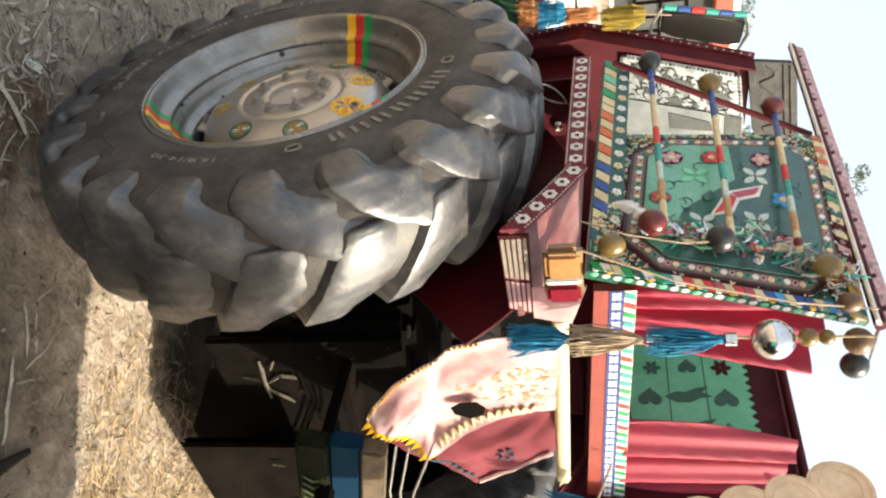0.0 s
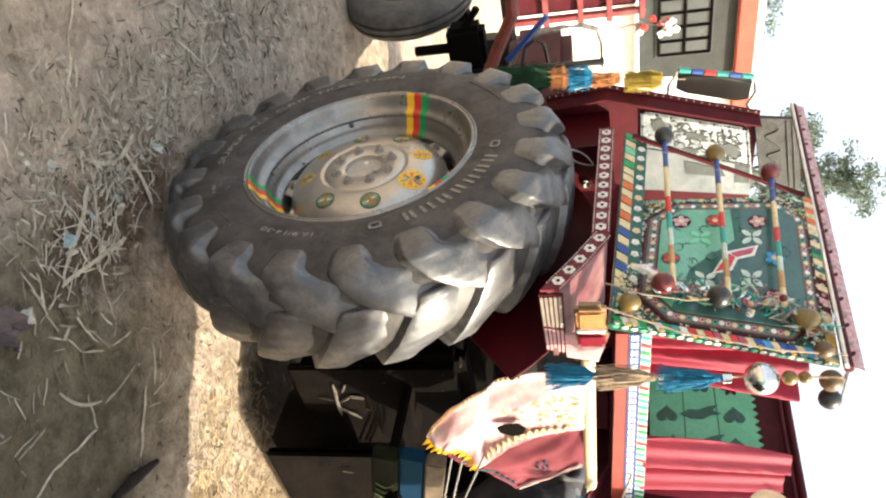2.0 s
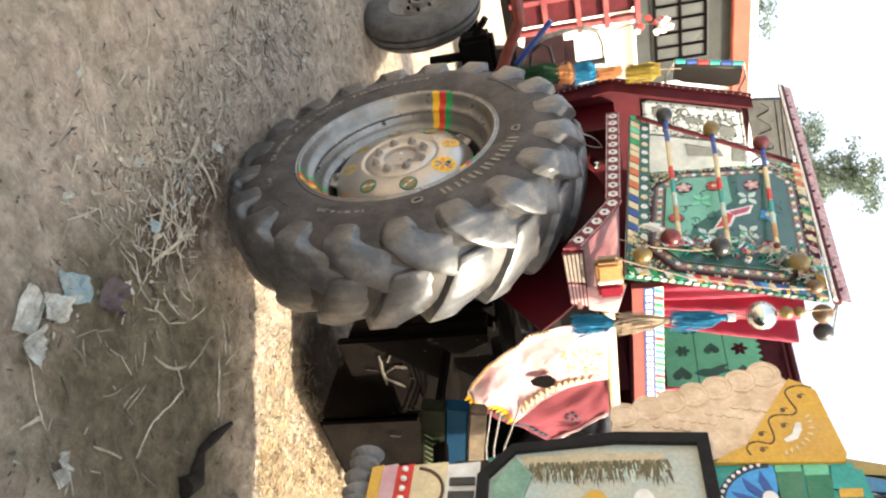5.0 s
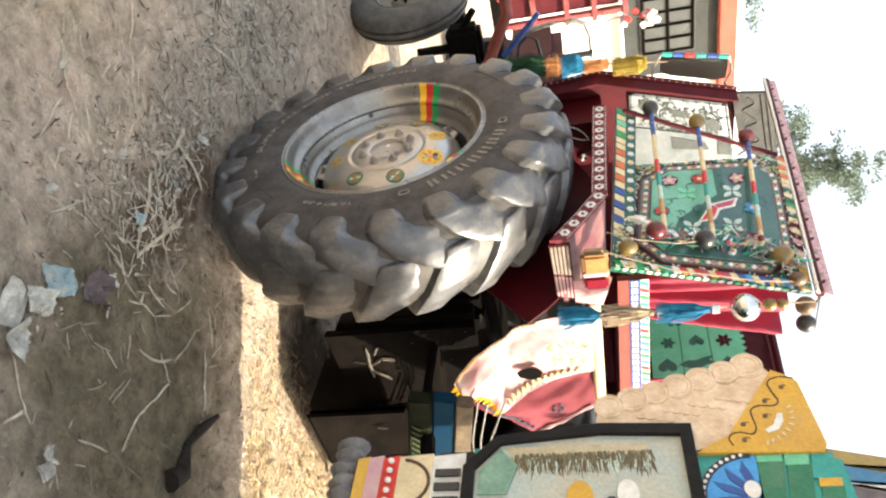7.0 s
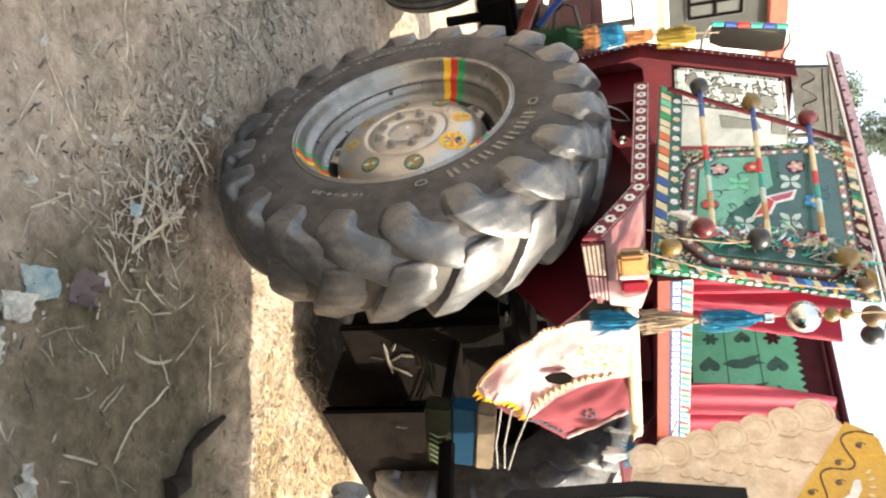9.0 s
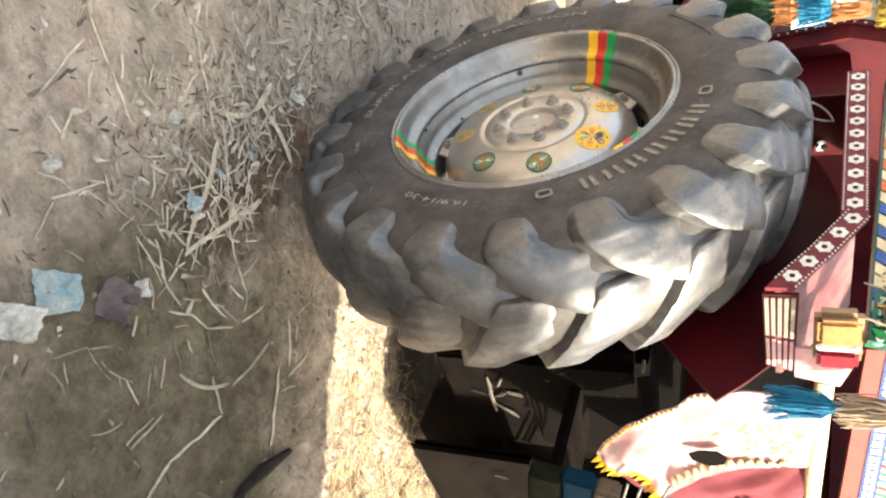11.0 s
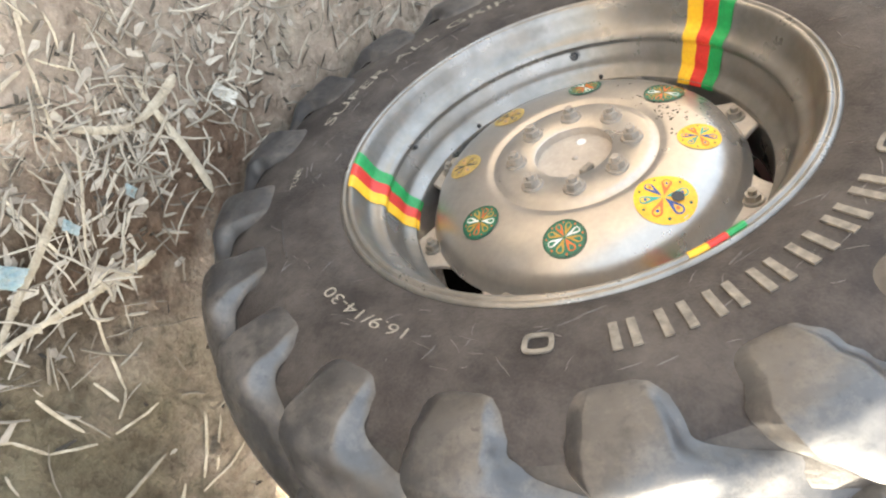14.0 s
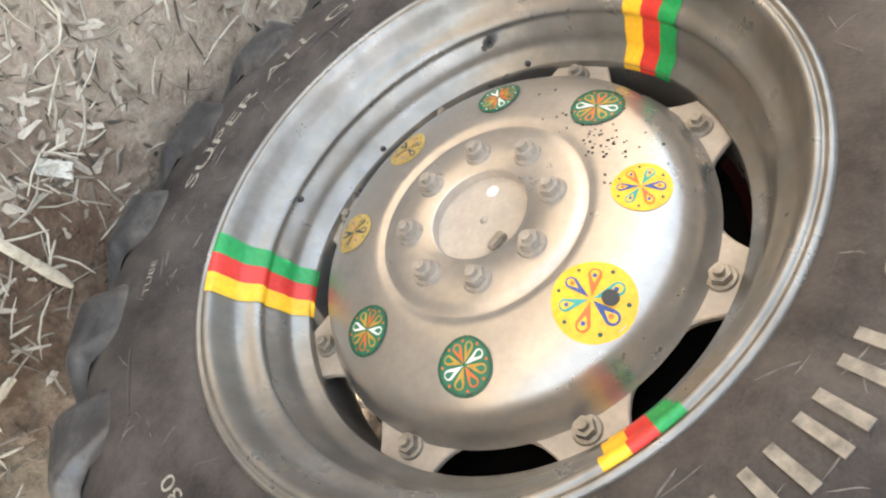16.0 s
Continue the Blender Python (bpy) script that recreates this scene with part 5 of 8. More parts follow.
br = random.Random(77)
for m in (WHITE, CREAM, PINK, MINT, MAROON, BLACK, YELLOW, PALEG):
    bm = bmesh.new()
    k = 0
    while k < 120:
        u, v = br.uniform(0.004, 0.935), br.uniform(0.015, 0.945)
        if 0.032 < u < 0.93 and 0.10 < v < 0.94 and not (u + v < 0.26 or u - v > 0.70 or v - u > 0.73 or u + v > 1.75):
            continue
        k += 1
        an, ln = br.choice((0.6, -0.6, 1.5708)) + br.gauss(0, 0.15), br.uniform(0.003, 0.007)
        prism(bm, [(u + a / LU, v + b / LV) for a, b in petal(0, 0, an, -ln, ln, ln * br.uniform(0.3, 0.6), 3)], SP, 0.001, 0.0046 + 0.0003 * br.random())
    tagged(part("small_bead", bm, m, panel, "tiny painted strokes in the margin"), kind="stuff")
for i in range(24):
    bm = bmesh.new()
    ball(bm, SP(1.0, 0.03 + 0.04 * i, -0.006), 0.0065, 7, (1, 0.45, 1.5))
    part("edge_flower", bm, WHITE if i % 3 else MINT, panel)
# curled tendrils on the field
bm = bmesh.new()
for i in range(34):
    u, v, s, a0, sw = br.uniform(0.16, 0.82), br.uniform(0.22, 0.84), br.uniform(0.010, 0.026), br.uniform(0, 6.283), br.choice((-1, 1)) * br.uniform(2, 4)
    tube(bm, [SP(u + s * (1 - 0.6 * q) * math.cos(a0 + sw * q) / LU, v + s * (1 - 0.6 * q) * math.sin(a0 + sw * q) / LV, 0.0122) for q in [j / 7 for j in range(8)]], [0.0006 + 0.0011 * math.sin(math.pi * j / 7) for j in range(8)], 4)
tagged(part("tendril", bm, FIELDD, panel, "dark painted tendrils"), kind="stuff")

# long bottom border, reaching further forward than the panel
BB = quad_frame((0.182, 0.300, 1.590), (0.292, -0.570, 1.496), (0.312, -0.572, 1.572), (0.205, 0.295, 1.668))
bm = bmesh.new()
prism(bm, rect(0, 0, 1, 1), BB, -0.014, 0.002)
low = part("bottom_border", bm, DGREEN, tractor, "long painted border with slanted stripes and white flowers")
LU2 = 0.88
cols = (GREEN, CREAM, MINT, CREAM, GREEN, CREAM, CREAM, ORANGE, CREAM, ORANGE, CREAM, ORANGE, CREAM, BLUE, CREAM, BLUE, CREAM, BLUE, CREAM, CREAM, BLUE, WHITE, BLUE, WHITE)
for i in range(24):
    bm = bmesh.new()
    u0 = i / 24
    prism(bm, [(u0 + 0.002, 0.06), (u0 + 0.036, 0.06), (min(1, u0 + 0.058), 0.50), (u0 + 0.022, 0.50)], BB, 0.002, 0.005)
    part("border_stripe", bm, cols[i], low)
for i in range(17):
    u = 0.03 + i * 0.058
    bm = bmesh.new()
    for q in range(5):
        prism(bm, [(u + a / LU2, 0.76 + b / 0.078) for a, b in petal(0, 0, q * 1.2566, 0.002, 0.0135, 0.006, 4)], BB, 0.002, 0.005)
    part("border_flower", bm, WHITE if i % 3 else CREAM, low)

# pink fringed top rail
TR0, TR1 = Vector((0.495, 0.94, 2.335)), Vector((0.468, -0.585, 2.150))
bm = bmesh.new()
rod(bm, TR0, TR1, 0.014, 10)
rail = part("top_rail", bm, MAROON, tractor, "top rail wrapped with a pale pink beaded trim")
bm = bmesh.new()
fr = quad_frame(TR1 + Vector((-0.008, 0, -0.008)), TR0 + Vector((-0.008, 0, -0.008)), TR0 + Vector((0.014, 0, 0.042)), TR1 + Vector((0.014, 0, 0.042)))
prism(bm, rect(0, 0, 1, 1), fr, -0.004, 0.004)
part("rail_trim", bm, mat("pink_trim", (0.52, 0.30, 0.31), (0.30, 0.13, 0.15), 0.7, scale=60, dust=0.7, dust_col=(0.60, 0.55, 0.52)), rail, "faded pink trim strip with worn white patches")
bm = bmesh.new()
rod(bm, fr(0, -0.05, -0.006), fr(1, -0.05, -0.006), 0.006, 8)
part("rail_edge", bm, WHITE, rail, "thin white edge")
for i in range(40):
    bm = bmesh.new()
    prism(bm, [((i + 0.5) / 40 + a / 1.53, 0.5 + b / 0.05) for a, b in petal(0, 0, 0.5, -0.012, 0.012, 0.006, 4)], fr, -0.0065, -0.004)
    part("trim_leaf", bm, (PINK, MAROON, TILEP)[i % 3], rail)

# slanting bar with knobs and three wrapped rods
B0, B1 = Vector((0.170, 0.255, 1.615)), Vector((0.452, 0.225, 2.210))
bm = bmesh.new()
rod(bm, B0, B1, 0.0095, 8)
part("slanting_bar", bm, MAROON, tractor, "thin dark bar across the open side")
bands = (BLUE, BLUE, CREAM, CREAM, STRIPER, TEAL, PALEG, TAPETAN, CREAM)
for t, vv, uu, km, em in ((0.18, 0.235, 0.745, BLACK, MAROONB), (0.48, 0.485, 0.785, OLIVE, BLACK), (0.80, 0.735, 0.80, MAROONB, MAROONB)):
    p = B0 + (B1 - B0) * t + Vector((-0.03, -0.01, 0))
    e = SP(uu, vv, 0.055)
    bm = bmesh.new()
    rod(bm, p, e, 0.0070, 10)
    wrapped = thing("ornament_rod", "thin rod wrapped in bands of coloured tape with a round knob", "ornament", "rods on the side panel", at=(0, 0, 0))
    part("rod", bm, CREAM, wrapped)
    for i in range(9):
        bm = bmesh.new()
        a, b = p + (e - p) * (i / 9 + 0.004), p + (e - p) * ((i + 1) / 9 - 0.004)
        rod(bm, a, b, 0.0088, 10)
        part("tape_band", bm, bands[i], wrapped)
    bm = bmesh.new()
    ball(bm, p + Vector((-0.012, 0.02, 0)), 0.034, 16, (0.95, 1, 0.95))
    part("knob", bm, km, wrapped, "round lacquered knob", True)
    bm = bmesh.new()
    ball(bm, e + Vector((-0.012, -0.015 if vv < 0.6 else 0.02, -0.03 if vv < 0.6 else 0.0)), 0.034 if vv < 0.6 else 0.012, 16)
    part("end_ball", bm, em, wrapped, "round lacquered ball", True)

# rear rail with painted bands
y0 = -0.405
RRF = quad_frame((0.50, y0, 1.520), (1.56, y0, 1.478), (1.56, y0, 1.604), (0.50, y0, 1.630))
bm = bmesh.new()
prism(bm, rect(0, 0, 1, 1), RRF, -0.03, 0)
rear_rail = part("rear_rail", bm, mat("orange_red_paint", (0.24, 0.035, 0.02), (0.18, 0.025, 0.018), 0.5, scale=14), tractor, "red rear rail with bands of painted flowers and stripes")
bm = bmesh.new()
prism(bm, rect(0, 0.38, 1, 0.70), RRF, 0.0005, 0.003)
part("flower_band", bm, BLUE, rear_rail, "blue band with white flowers")
bm = bmesh.new()
prism(bm, rect(0, 0.72, 1, 1.0), RRF, 0.0005, 0.003)
part("stripe_band", bm, WHITE, rear_rail, "white band with slanted stripes")
for i in range(30):
    u = (i + 0.5) / 30
    bm = bmesh.new()
    for q in range(4):
        prism(bm, [(u + a / 1.06, 0.54 + b / 0.118) for a, b in petal(0, 0, (q + 0.5) * math.pi / 2, 0.001, 0.017, 0.006, 4)], RRF, 0.003, 0.005)
    part("band_flower", bm, WHITE, rear_rail)
    bm = bmesh.new()
    prism(bm, [(u - 0.013, 0.73), (u + 0.004, 0.73), (u + 0.014, 0.99), (u - 0.003, 0.99)], RRF, 0.003, 0.005)
    part("band_stripe", bm, (TEAL, STRIPER, GREEN)[i % 3] if i % 5 else TEAL, rear_rail)

# right side panel, seen from inside, with hearts on green
RX = 1.47
bm = bmesh.new()
prism(bm, [(-0.50, 1.42), (0.97, 1.45), (0.97, 2.30), (-0.50, 2.19)], lambda u, v, h: Vector((RX + h, u, v)), 0.0, 0.02)
part("side_panel", bm, MAROON, tractor, "maroon side panel, its inside set with a green board of hearts")
HF = quad_frame((RX, 0.46, 1.690), (RX, -0.185, 1.652), (RX, -0.205, 2.085), (RX, 0.46, 2.110))
bm = bmesh.new()
prism(bm, rect(0, 0, 1, 1), HF, 0.001, 0.012)
hearts = part("heart_board", bm, MINT, tractor, "mint green board with dark hearts and leaves")
for u, v, s, kind in ((0.93, 0.22, 0.045, "h"), (0.93, 0.52, 0.06, "b"), (0.93, 0.80, 0.042, "h"), (0.69, 0.17, 0.044, "h"), (0.69, 0.50, 0.056, "b"), (0.69, 0.82, 0.044, "h"), (0.46, 0.2, 0.036, "f"), (0.45, 0.52, 0.036, "h"), (0.46, 0.82, 0.04, "r"), (0.24, 0.3, 0.036, "h"), (0.24, 0.7, 0.036, "f")):
    bm = bmesh.new()
    if kind == "h":
        prism(bm, [(u + b / 0.6, v + a / 0.42) for a, b in heart(0, 0, s)], HF, 0.012, 0.015)
    elif kind == "b":
        prism(bm, [(u - b / 0.6, v + a / 0.42) for a, b in bird(0, 0, s * 1.5)], HF, 0.012, 0.015)
    else:
        for q in range(6):
            prism(bm, [(u + b / 0.6, v + a / 0.42) for a, b in petal(0, 0, q * math.pi / 3, 0.002, s, s * 0.25)], HF, 0.012, 0.015)
    part("heart" if kind == "h" else "leaf_motif", bm, MAROON if kind == "r" else DGREEN, hearts)
for v in (0.34, 0.66):
    bm = bmesh.new()
    prism(bm, rect(0.02, v - 0.006, 0.98, v + 0.006), HF, 0.0118, 0.0126)
    part("board_joint", bm, DGREEN, hearts)
bm = bmesh.new()
for i in range(16):
    prism(bm, [(0.03 + 0.06 * i, 1.0), (0.085 + 0.06 * i, 1.0), (0.057 + 0.06 * i, 1.05)], HF, 0.001, 0.01)
part("zigzag_edge", bm, MINT, hearts)
bm = bmesh.new()
rod(bm, (RX, 0.97, 2.31), (RX, -0.50, 2.20), 0.016, 10)
rod(bm, (RX - 0.03, 0.97, 2.275), (RX - 0.03, -0.50, 2.165), 0.008, 8)
part("top_rail", bm, MAROON, tractor, "dark red top rail")

# seat and steering column inside the driver's place
bm = bmesh.new()
box(bm, (0.74, -0.08, 1.02), (1.12, 0.30, 1.14), 0.05)
box(bm, (0.74, -0.14, 1.10), (1.12, -0.06, 1.42), 0.035)
part("seat", bm, MATTE, tractor, "black padded seat", 40)

# bonnet and red frame ahead of the board
bm = bmesh.new()
box(bm, (0.70, 1.0, 0.95), (1.16, 2.65, 1.36), 0.07)
part("bonnet", bm, RED, tractor, "dark red bonnet", 40)
bm = bmesh.new()
tube(bm, [(0.60, 1.55, 0.88), (0.40, 1.60, 0.98), (0.20, 1.60, 1.09), (0.02, 1.62, 1.09), (-0.12, 1.64, 1.11)], [0.04, 0.036, 0.034, 0.036, 0.04], 10)
part("front_frame", bm, mat("worn_red_iron", (0.20, 0.035, 0.02), (0.09, 0.025, 0.02), 0.55, scale=18), tractor, "worn red iron frame bar")
bm = bmesh.new()
tube(bm, [(0.02, 1.75, 1.16), (-0.10, 1.78, 1.18)], 0.03, 8)
box(bm, (-0.14, 1.70, 0.98), (-0.08, 1.80, 1.30), 0.01)
part("frame_upright", bm, MATS["worn_red_iron"], tractor, "worn red iron upright")
bm = bmesh.new()
box(bm, (0.36, 1.86, 0.66), (0.62, 2.02, 0.88), 0.03)
tube(bm, [(0.26, 1.9, 0.86), (0.36, 1.92, 0.78), (0.46, 1.94, 0.70)], 0.022, 8)
rod(bm, (0.5, 1.95, 0.45), (0.5, 1.95, 0.85), 0.03, 10)
part("front_bracket", bm, IRON, tractor, "black iron bracket over the front axle")
bm = bmesh.new()
tube(bm, [(0.60, 1.8, 1.02), (0.455, 1.8, 1.09), (0.40, 1.8, 1.21), (0.385, 1.8, 1.33), (0.385, 1.8, 1.44), (0.418, 1.8, 1.52), (0.50, 1.8, 1.545), (0.64, 1.8, 1.545)], 0.016, 8)
part("lamp_hoop", bm, STEEL, tractor, "bent grey metal hoop round the front lamp")
bm = bmesh.new()
tube(bm, [(0.58, 1.78, 1.09), (0.47, 1.78, 1.12), (0.435, 1.78, 1.17), (0.46, 1.78, 1.225), (0.57, 1.78, 1.24)], 0.011, 8)
rod(bm, (0.60, 1.78, 1.0), (0.60, 1.78, 1.55), 0.02, 8)
part("inner_hoop", bm, BLACK, tractor, "black hoop")
bm = bmesh.new()
rod(bm, (0.50, 1.70, 1.02), (0.27, 1.70, 1.26), 0.017, 8)
part("painted_bar", bm, BLUE, tractor, "blue painted bar")

# rear-view mirror on the top of the front board
MF = quad_frame((0.352, 1.08, 1.865), (0.478, 1.13, 1.860), (0.566, 1.13, 2.185), (0.420, 1.08, 2.190))
mirror_arm = bmesh.new()
tube(mirror_arm, [(0.50, 0.98, 1.80), (0.40, 1.05, 1.82), MF(-0.1, 0.0, 0), MF(-0.16, 0.5, 0), MF(-0.1, 1.0, 0), MF(0.5, 1.07, 0), MF(1.1, 1.0, 0), (0.60, 1.0, 2.2)], 0.007, 8)
arm = part("mirror_arm", mirror_arm, STEEL, tractor, "bent mirror bracket")
bm = bmesh.new()
prism(bm, octagon(0.0, 0.0, 1.0, 1.0, 0.10), MF, -0.02, 0.0)
part("mirror_body", bm, BLACK, arm, "oblong rear-view mirror with coloured tape along its edge")
bm = bmesh.new()
prism(bm, octagon(0.08, 0.03, 0.92, 0.97, 0.09), MF, 0.0, 0.004)
part("mirror_glass", bm, MIRROR, arm, "dim mirror glass")
for i in range(6):
    bm = bmesh.new()
    rod(bm, MF(-0.12, i / 6 + 0.01, 0.004), MF(-0.12, (i + 1) / 6 - 0.01, 0.004), 0.012, 10)
    part("tape_band", bm, (TEAL, BLUE, STRIPER, TEAL, BLUE, TEAL)[i], arm)

# ---- hangings ----
rng = random.Random(7)


def sheet(f, nu, nv, thick=0.004):
    """A thin cloth from f(u, v), closed to a solid."""
    bm = bmesh.new()
    g = [[Vector(f(i / nu, j / nv)) for j in range(nv + 1)] for i in range(nu + 1)]
    lay = []
    for s in (0, 1):
        rows = []
        for i in range(nu + 1):
            row = []
            for j in range(nv + 1):
                a = g[min(i + 1, nu)][j] - g[max(i - 1, 0)][j]
                b = g[i][min(j + 1, nv)] - g[i][max(j - 1, 0)]
                n_ = a.cross(b)
                n_ = n_.normalized() if n_.length > 1e-9 else Vector((0, 1, 0))
                row.append(bm.verts.new(g[i][j] + n_ * (thick * (s - 0.5))))
            rows.append(row)
        lay.append(rows)
    for i in range(nu):
        for j in range(nv):
            bm.faces.new((lay[1][i][j], lay[1][i + 1][j], lay[1][i + 1][j + 1], lay[1][i][j + 1]))
            bm.faces.new((lay[0][i][j], lay[0][i][j + 1], lay[0][i + 1][j + 1], lay[0][i + 1][j]))
    for i in range(nu):
        for j in (0, nv):
            bm.faces.new((lay[0][i][j], lay[0][i + 1][j], lay[1][i + 1][j], lay[1][i][j]))
    for j in range(nv):
        for i in (0, nu):
            bm.faces.new((lay[0][i][j], lay[1][i][j], lay[1][i][j + 1], lay[0][i][j + 1]))
    return bm


# crimson curtain behind the side panel
def curtain(u, v):
    x = 0.485 + u * (0.36 - 0.10 * (1 - v)) + 0.02 * v
    z = 1.625 + v * (0.50 - 0.03 * u)
    y = -0.39 + 0.026 * math.sin(u * 17 + 2.5 * v) * (0.4 + 0.6 * v) + 0.016 * math.sin(u * 31 + v * 4) + 0.12 * u * (1 - v) * 0.4
    return x, y, z


drape = tagged(part("curtain", sheet(curtain, 46, 14), CLOTH, None, "", True), "crimson satin curtain hanging in folds behind the painted panel", "curtain")
bm = bmesh.new()
for k in range(7):
    a = Vector(curtain(0.02 + 0.02 * (k % 2), 0.95 - k * 0.13)) + Vector((0, -0.012, 0))
    b = Vector(curtain(0.05 + 0.02 * (k % 2), 0.90 - k * 0.13)) + Vector((0, -0.012, 0))
    rod(bm, a, b, 0.003, 6)
part("stitch_line", bm, BRIGHTY, drape)

# pink cloth hung from a cream bar at the tractor's rear
bm = bmesh.new()
rod(bm, (0.50, -0.50, 1.430), (1.22, -0.50, 1.408), 0.022, 14)
part("hanging_bar", bm, CREAM, tractor, "cream bar across the rear")


def patch(a, b, c, d, bulge_l, bulge_r, u, v):
    """A four-sided cloth: u from the top edge ab to the bottom edge dc, v across."""
    a, b, c, d = (Vector(p) for p in (a, b, c, d))
    l, r = a * (1 - u) + d * u + Vector(bulge_l) * 4 * u * (1 - u), b * (1 - u) + c * u + Vector(bulge_r) * 4 * u * (1 - u)
    return l * (1 - v) + r * v


def flap(u, v):
    p = patch((0.545, -0.525, 1.425), (0.845, -0.525, 1.400), (1.005, -0.545, 1.040), (0.815, -0.555, 0.860), (-0.088, 0, -0.048), (-0.030, 0, -0.020), u, v)
    d = min(1.0, max(0.0, (u - 0.43 - 0.57 * v) / 0.07))
    w = -0.028 * d * d * (3 - 2 * d) + 0.016 * math.sin(v * 8 + u * 3) * (0.2 + u) + 0.012 * noise.noise(Vector((u * 4, v * 4, 2))) + 0.005 * noise.noise(Vector((u * 11, v * 11, 6)))
    return p.x, p.y + w, p.z + 0.008 * noise.noise(Vector((u * 9, v * 9, 9)))


cloth = tagged(part("pink_cloth", sheet(flap, 40, 30), PINK, None, "", True), "faded pink cloth with a yellow fringe, sunlit on its bar", "cloth")
bm = bmesh.new()
for i in range(13):
    v = 0.02 + 0.96 * i / 13
    a, b = Vector(flap(1.0, v)), Vector(flap(1.0, v + 0.072))
    m_ = (a + b) / 2 + Vector((0.022, -0.004, -0.030))
    f = lambda p, q, h, a=a, b=b, m_=m_: a * (1 - p - q) + b * p + m_ * q + Vector((0, -0.004 * h, 0))
    prism(bm, [(0, 0), (1, 0), (0, 1)], f, 0.0, 1.0)
part("fringe", bm, BRIGHTY, cloth, "yellow zigzag fringe")
bm = bmesh.new()
for i in range(26):
    p, q = Vector(flap(0.30 + 0.68 * i / 26, 0.015)), Vector(flap(0.30 + 0.68 * (i + 0.6) / 26, 0.015))
    rod(bm, p + Vector((0, -0.006, 0)), q + Vector((0, -0.006, 0)), 0.004, 5)
part("edge_stitch", bm, YELLOW, cloth)
bm = bmesh.new()
for i in range(110):
    u, v = 0.05 + 0.45 * rng.random(), 0.35 + 0.6 * rng.random()
    an, s = rng.uniform(0, 6.283), rng.uniform(0.004, 0.013)
    prism(bm, petal(0, 0, an, -s, s, s * rng.uniform(0.25, 0.5), 4), lambda p, q, h: Vector(flap(min(1, max(0, u + p / 0.5)), min(1, max(0, v + q / 0.38)))) + Vector((0, -0.0026 - h, 0)), 0.0, 0.0012)
tagged(part("embroidery", bm, TAPETAN, cloth, "faded cream embroidery"), kind="stuff")
for u, v, s in ((0.62, 0.72, 1.0),):
    bm = bmesh.new()
    pts = [(-0.036, 0.026), (-0.010, 0.050), (0.020, 0.040), (0.034, 0.004), (0.016, -0.040), (-0.012, -0.048), (-0.030, -0.020)]
    c = Vector((0.790, -0.566, 1.160))
    prism(bm, pts, lambda p, q, h: c + Vector((p, -h, q)), 0.0, 0.004)
    part("tear", bm, IRON, cloth, "dark tear in the cloth")
bm = bmesh.new()
for i in range(13):
    t = i / 12
    p, q = Vector(flap(0.10 + 0.75 * t, 0.95)), Vector(flap(0.13 + 0.75 * t, 0.87))
    rod(bm, p + Vector((0, -0.008, 0)), q + Vector((0, -0.008, 0)), 0.005, 5)
    rod(bm, q + Vector((0, -0.008, 0)), Vector(flap(0.16 + 0.75 * t, 0.95)) + Vector((0, -0.008, 0)), 0.005, 5)
part("lace_edge", bm, CREAM, cloth, "cream zigzag lace")


def redflap(u, v):
    p = patch((0.80, -0.505, 1.400), (1.037, -0.505, 1.392), (1.236, -0.52, 1.125), (0.985, -0.52, 0.880), (0.06, 0, -0.02), (0.012, 0, 0.012), u, v)
    return p.x, p.y + 0.012 * math.sin(v * 5 + u * 4) + 0.01 * noise.noise(Vector((u * 6, v * 6, 1))), p.z


red_cloth = tagged(part("red_cloth", sheet(redflap, 18, 16), PINKRED, None, "", True), "worn red cloth with a blue printed border", "cloth")
for i in range(11):
    bm = bmesh.new()
    c = Vector(redflap(0.90, 0.08 + 0.85 * i / 11)) + Vector((0, -0.007, 0))
    ball(bm, c, 0.008, 6, (1.1, 0.2, 1.4))
    part("print", bm, DBLUE, red_cloth)
for i in range(5):
    bm = bmesh.new()
    c = Vector(redflap(0.42 + 0.05 * math.cos(i * 1.2566), 0.62 + 0.07 * math.sin(i * 1.2566))) + Vector((0, -0.007, 0))
    ball(bm, c, 0.008, 6, (1, 0.3, 1))
    part("print", bm, DBLUE, red_cloth)
bm = bmesh.new()
tube(bm, [Vector(redflap(0.05 + 0.9 * i / 12, 0.99)) + Vector((0, -0.004, 0)) for i in range(13)], 0.009, 6)
part("hem", bm, PINK, red_cloth, "pale pink hem")

# crimson curtain on the far side
def curtain_far(u, v):
    x = 1.09 + 0.10 * v + u * (0.36 - 0.08 * v)
    z = 1.615 + v * 0.52 - 0.03 * u
    y = -0.385 + 0.024 * math.sin(u * 15 + 2.0 * v) + 0.014 * math.sin(u * 29 + v * 4)
    return x, y, z


tagged(part("curtain", sheet(curtain_far, 40, 12), CLOTH, None, "", True), "crimson satin curtain drawn to the far side", "curtain")


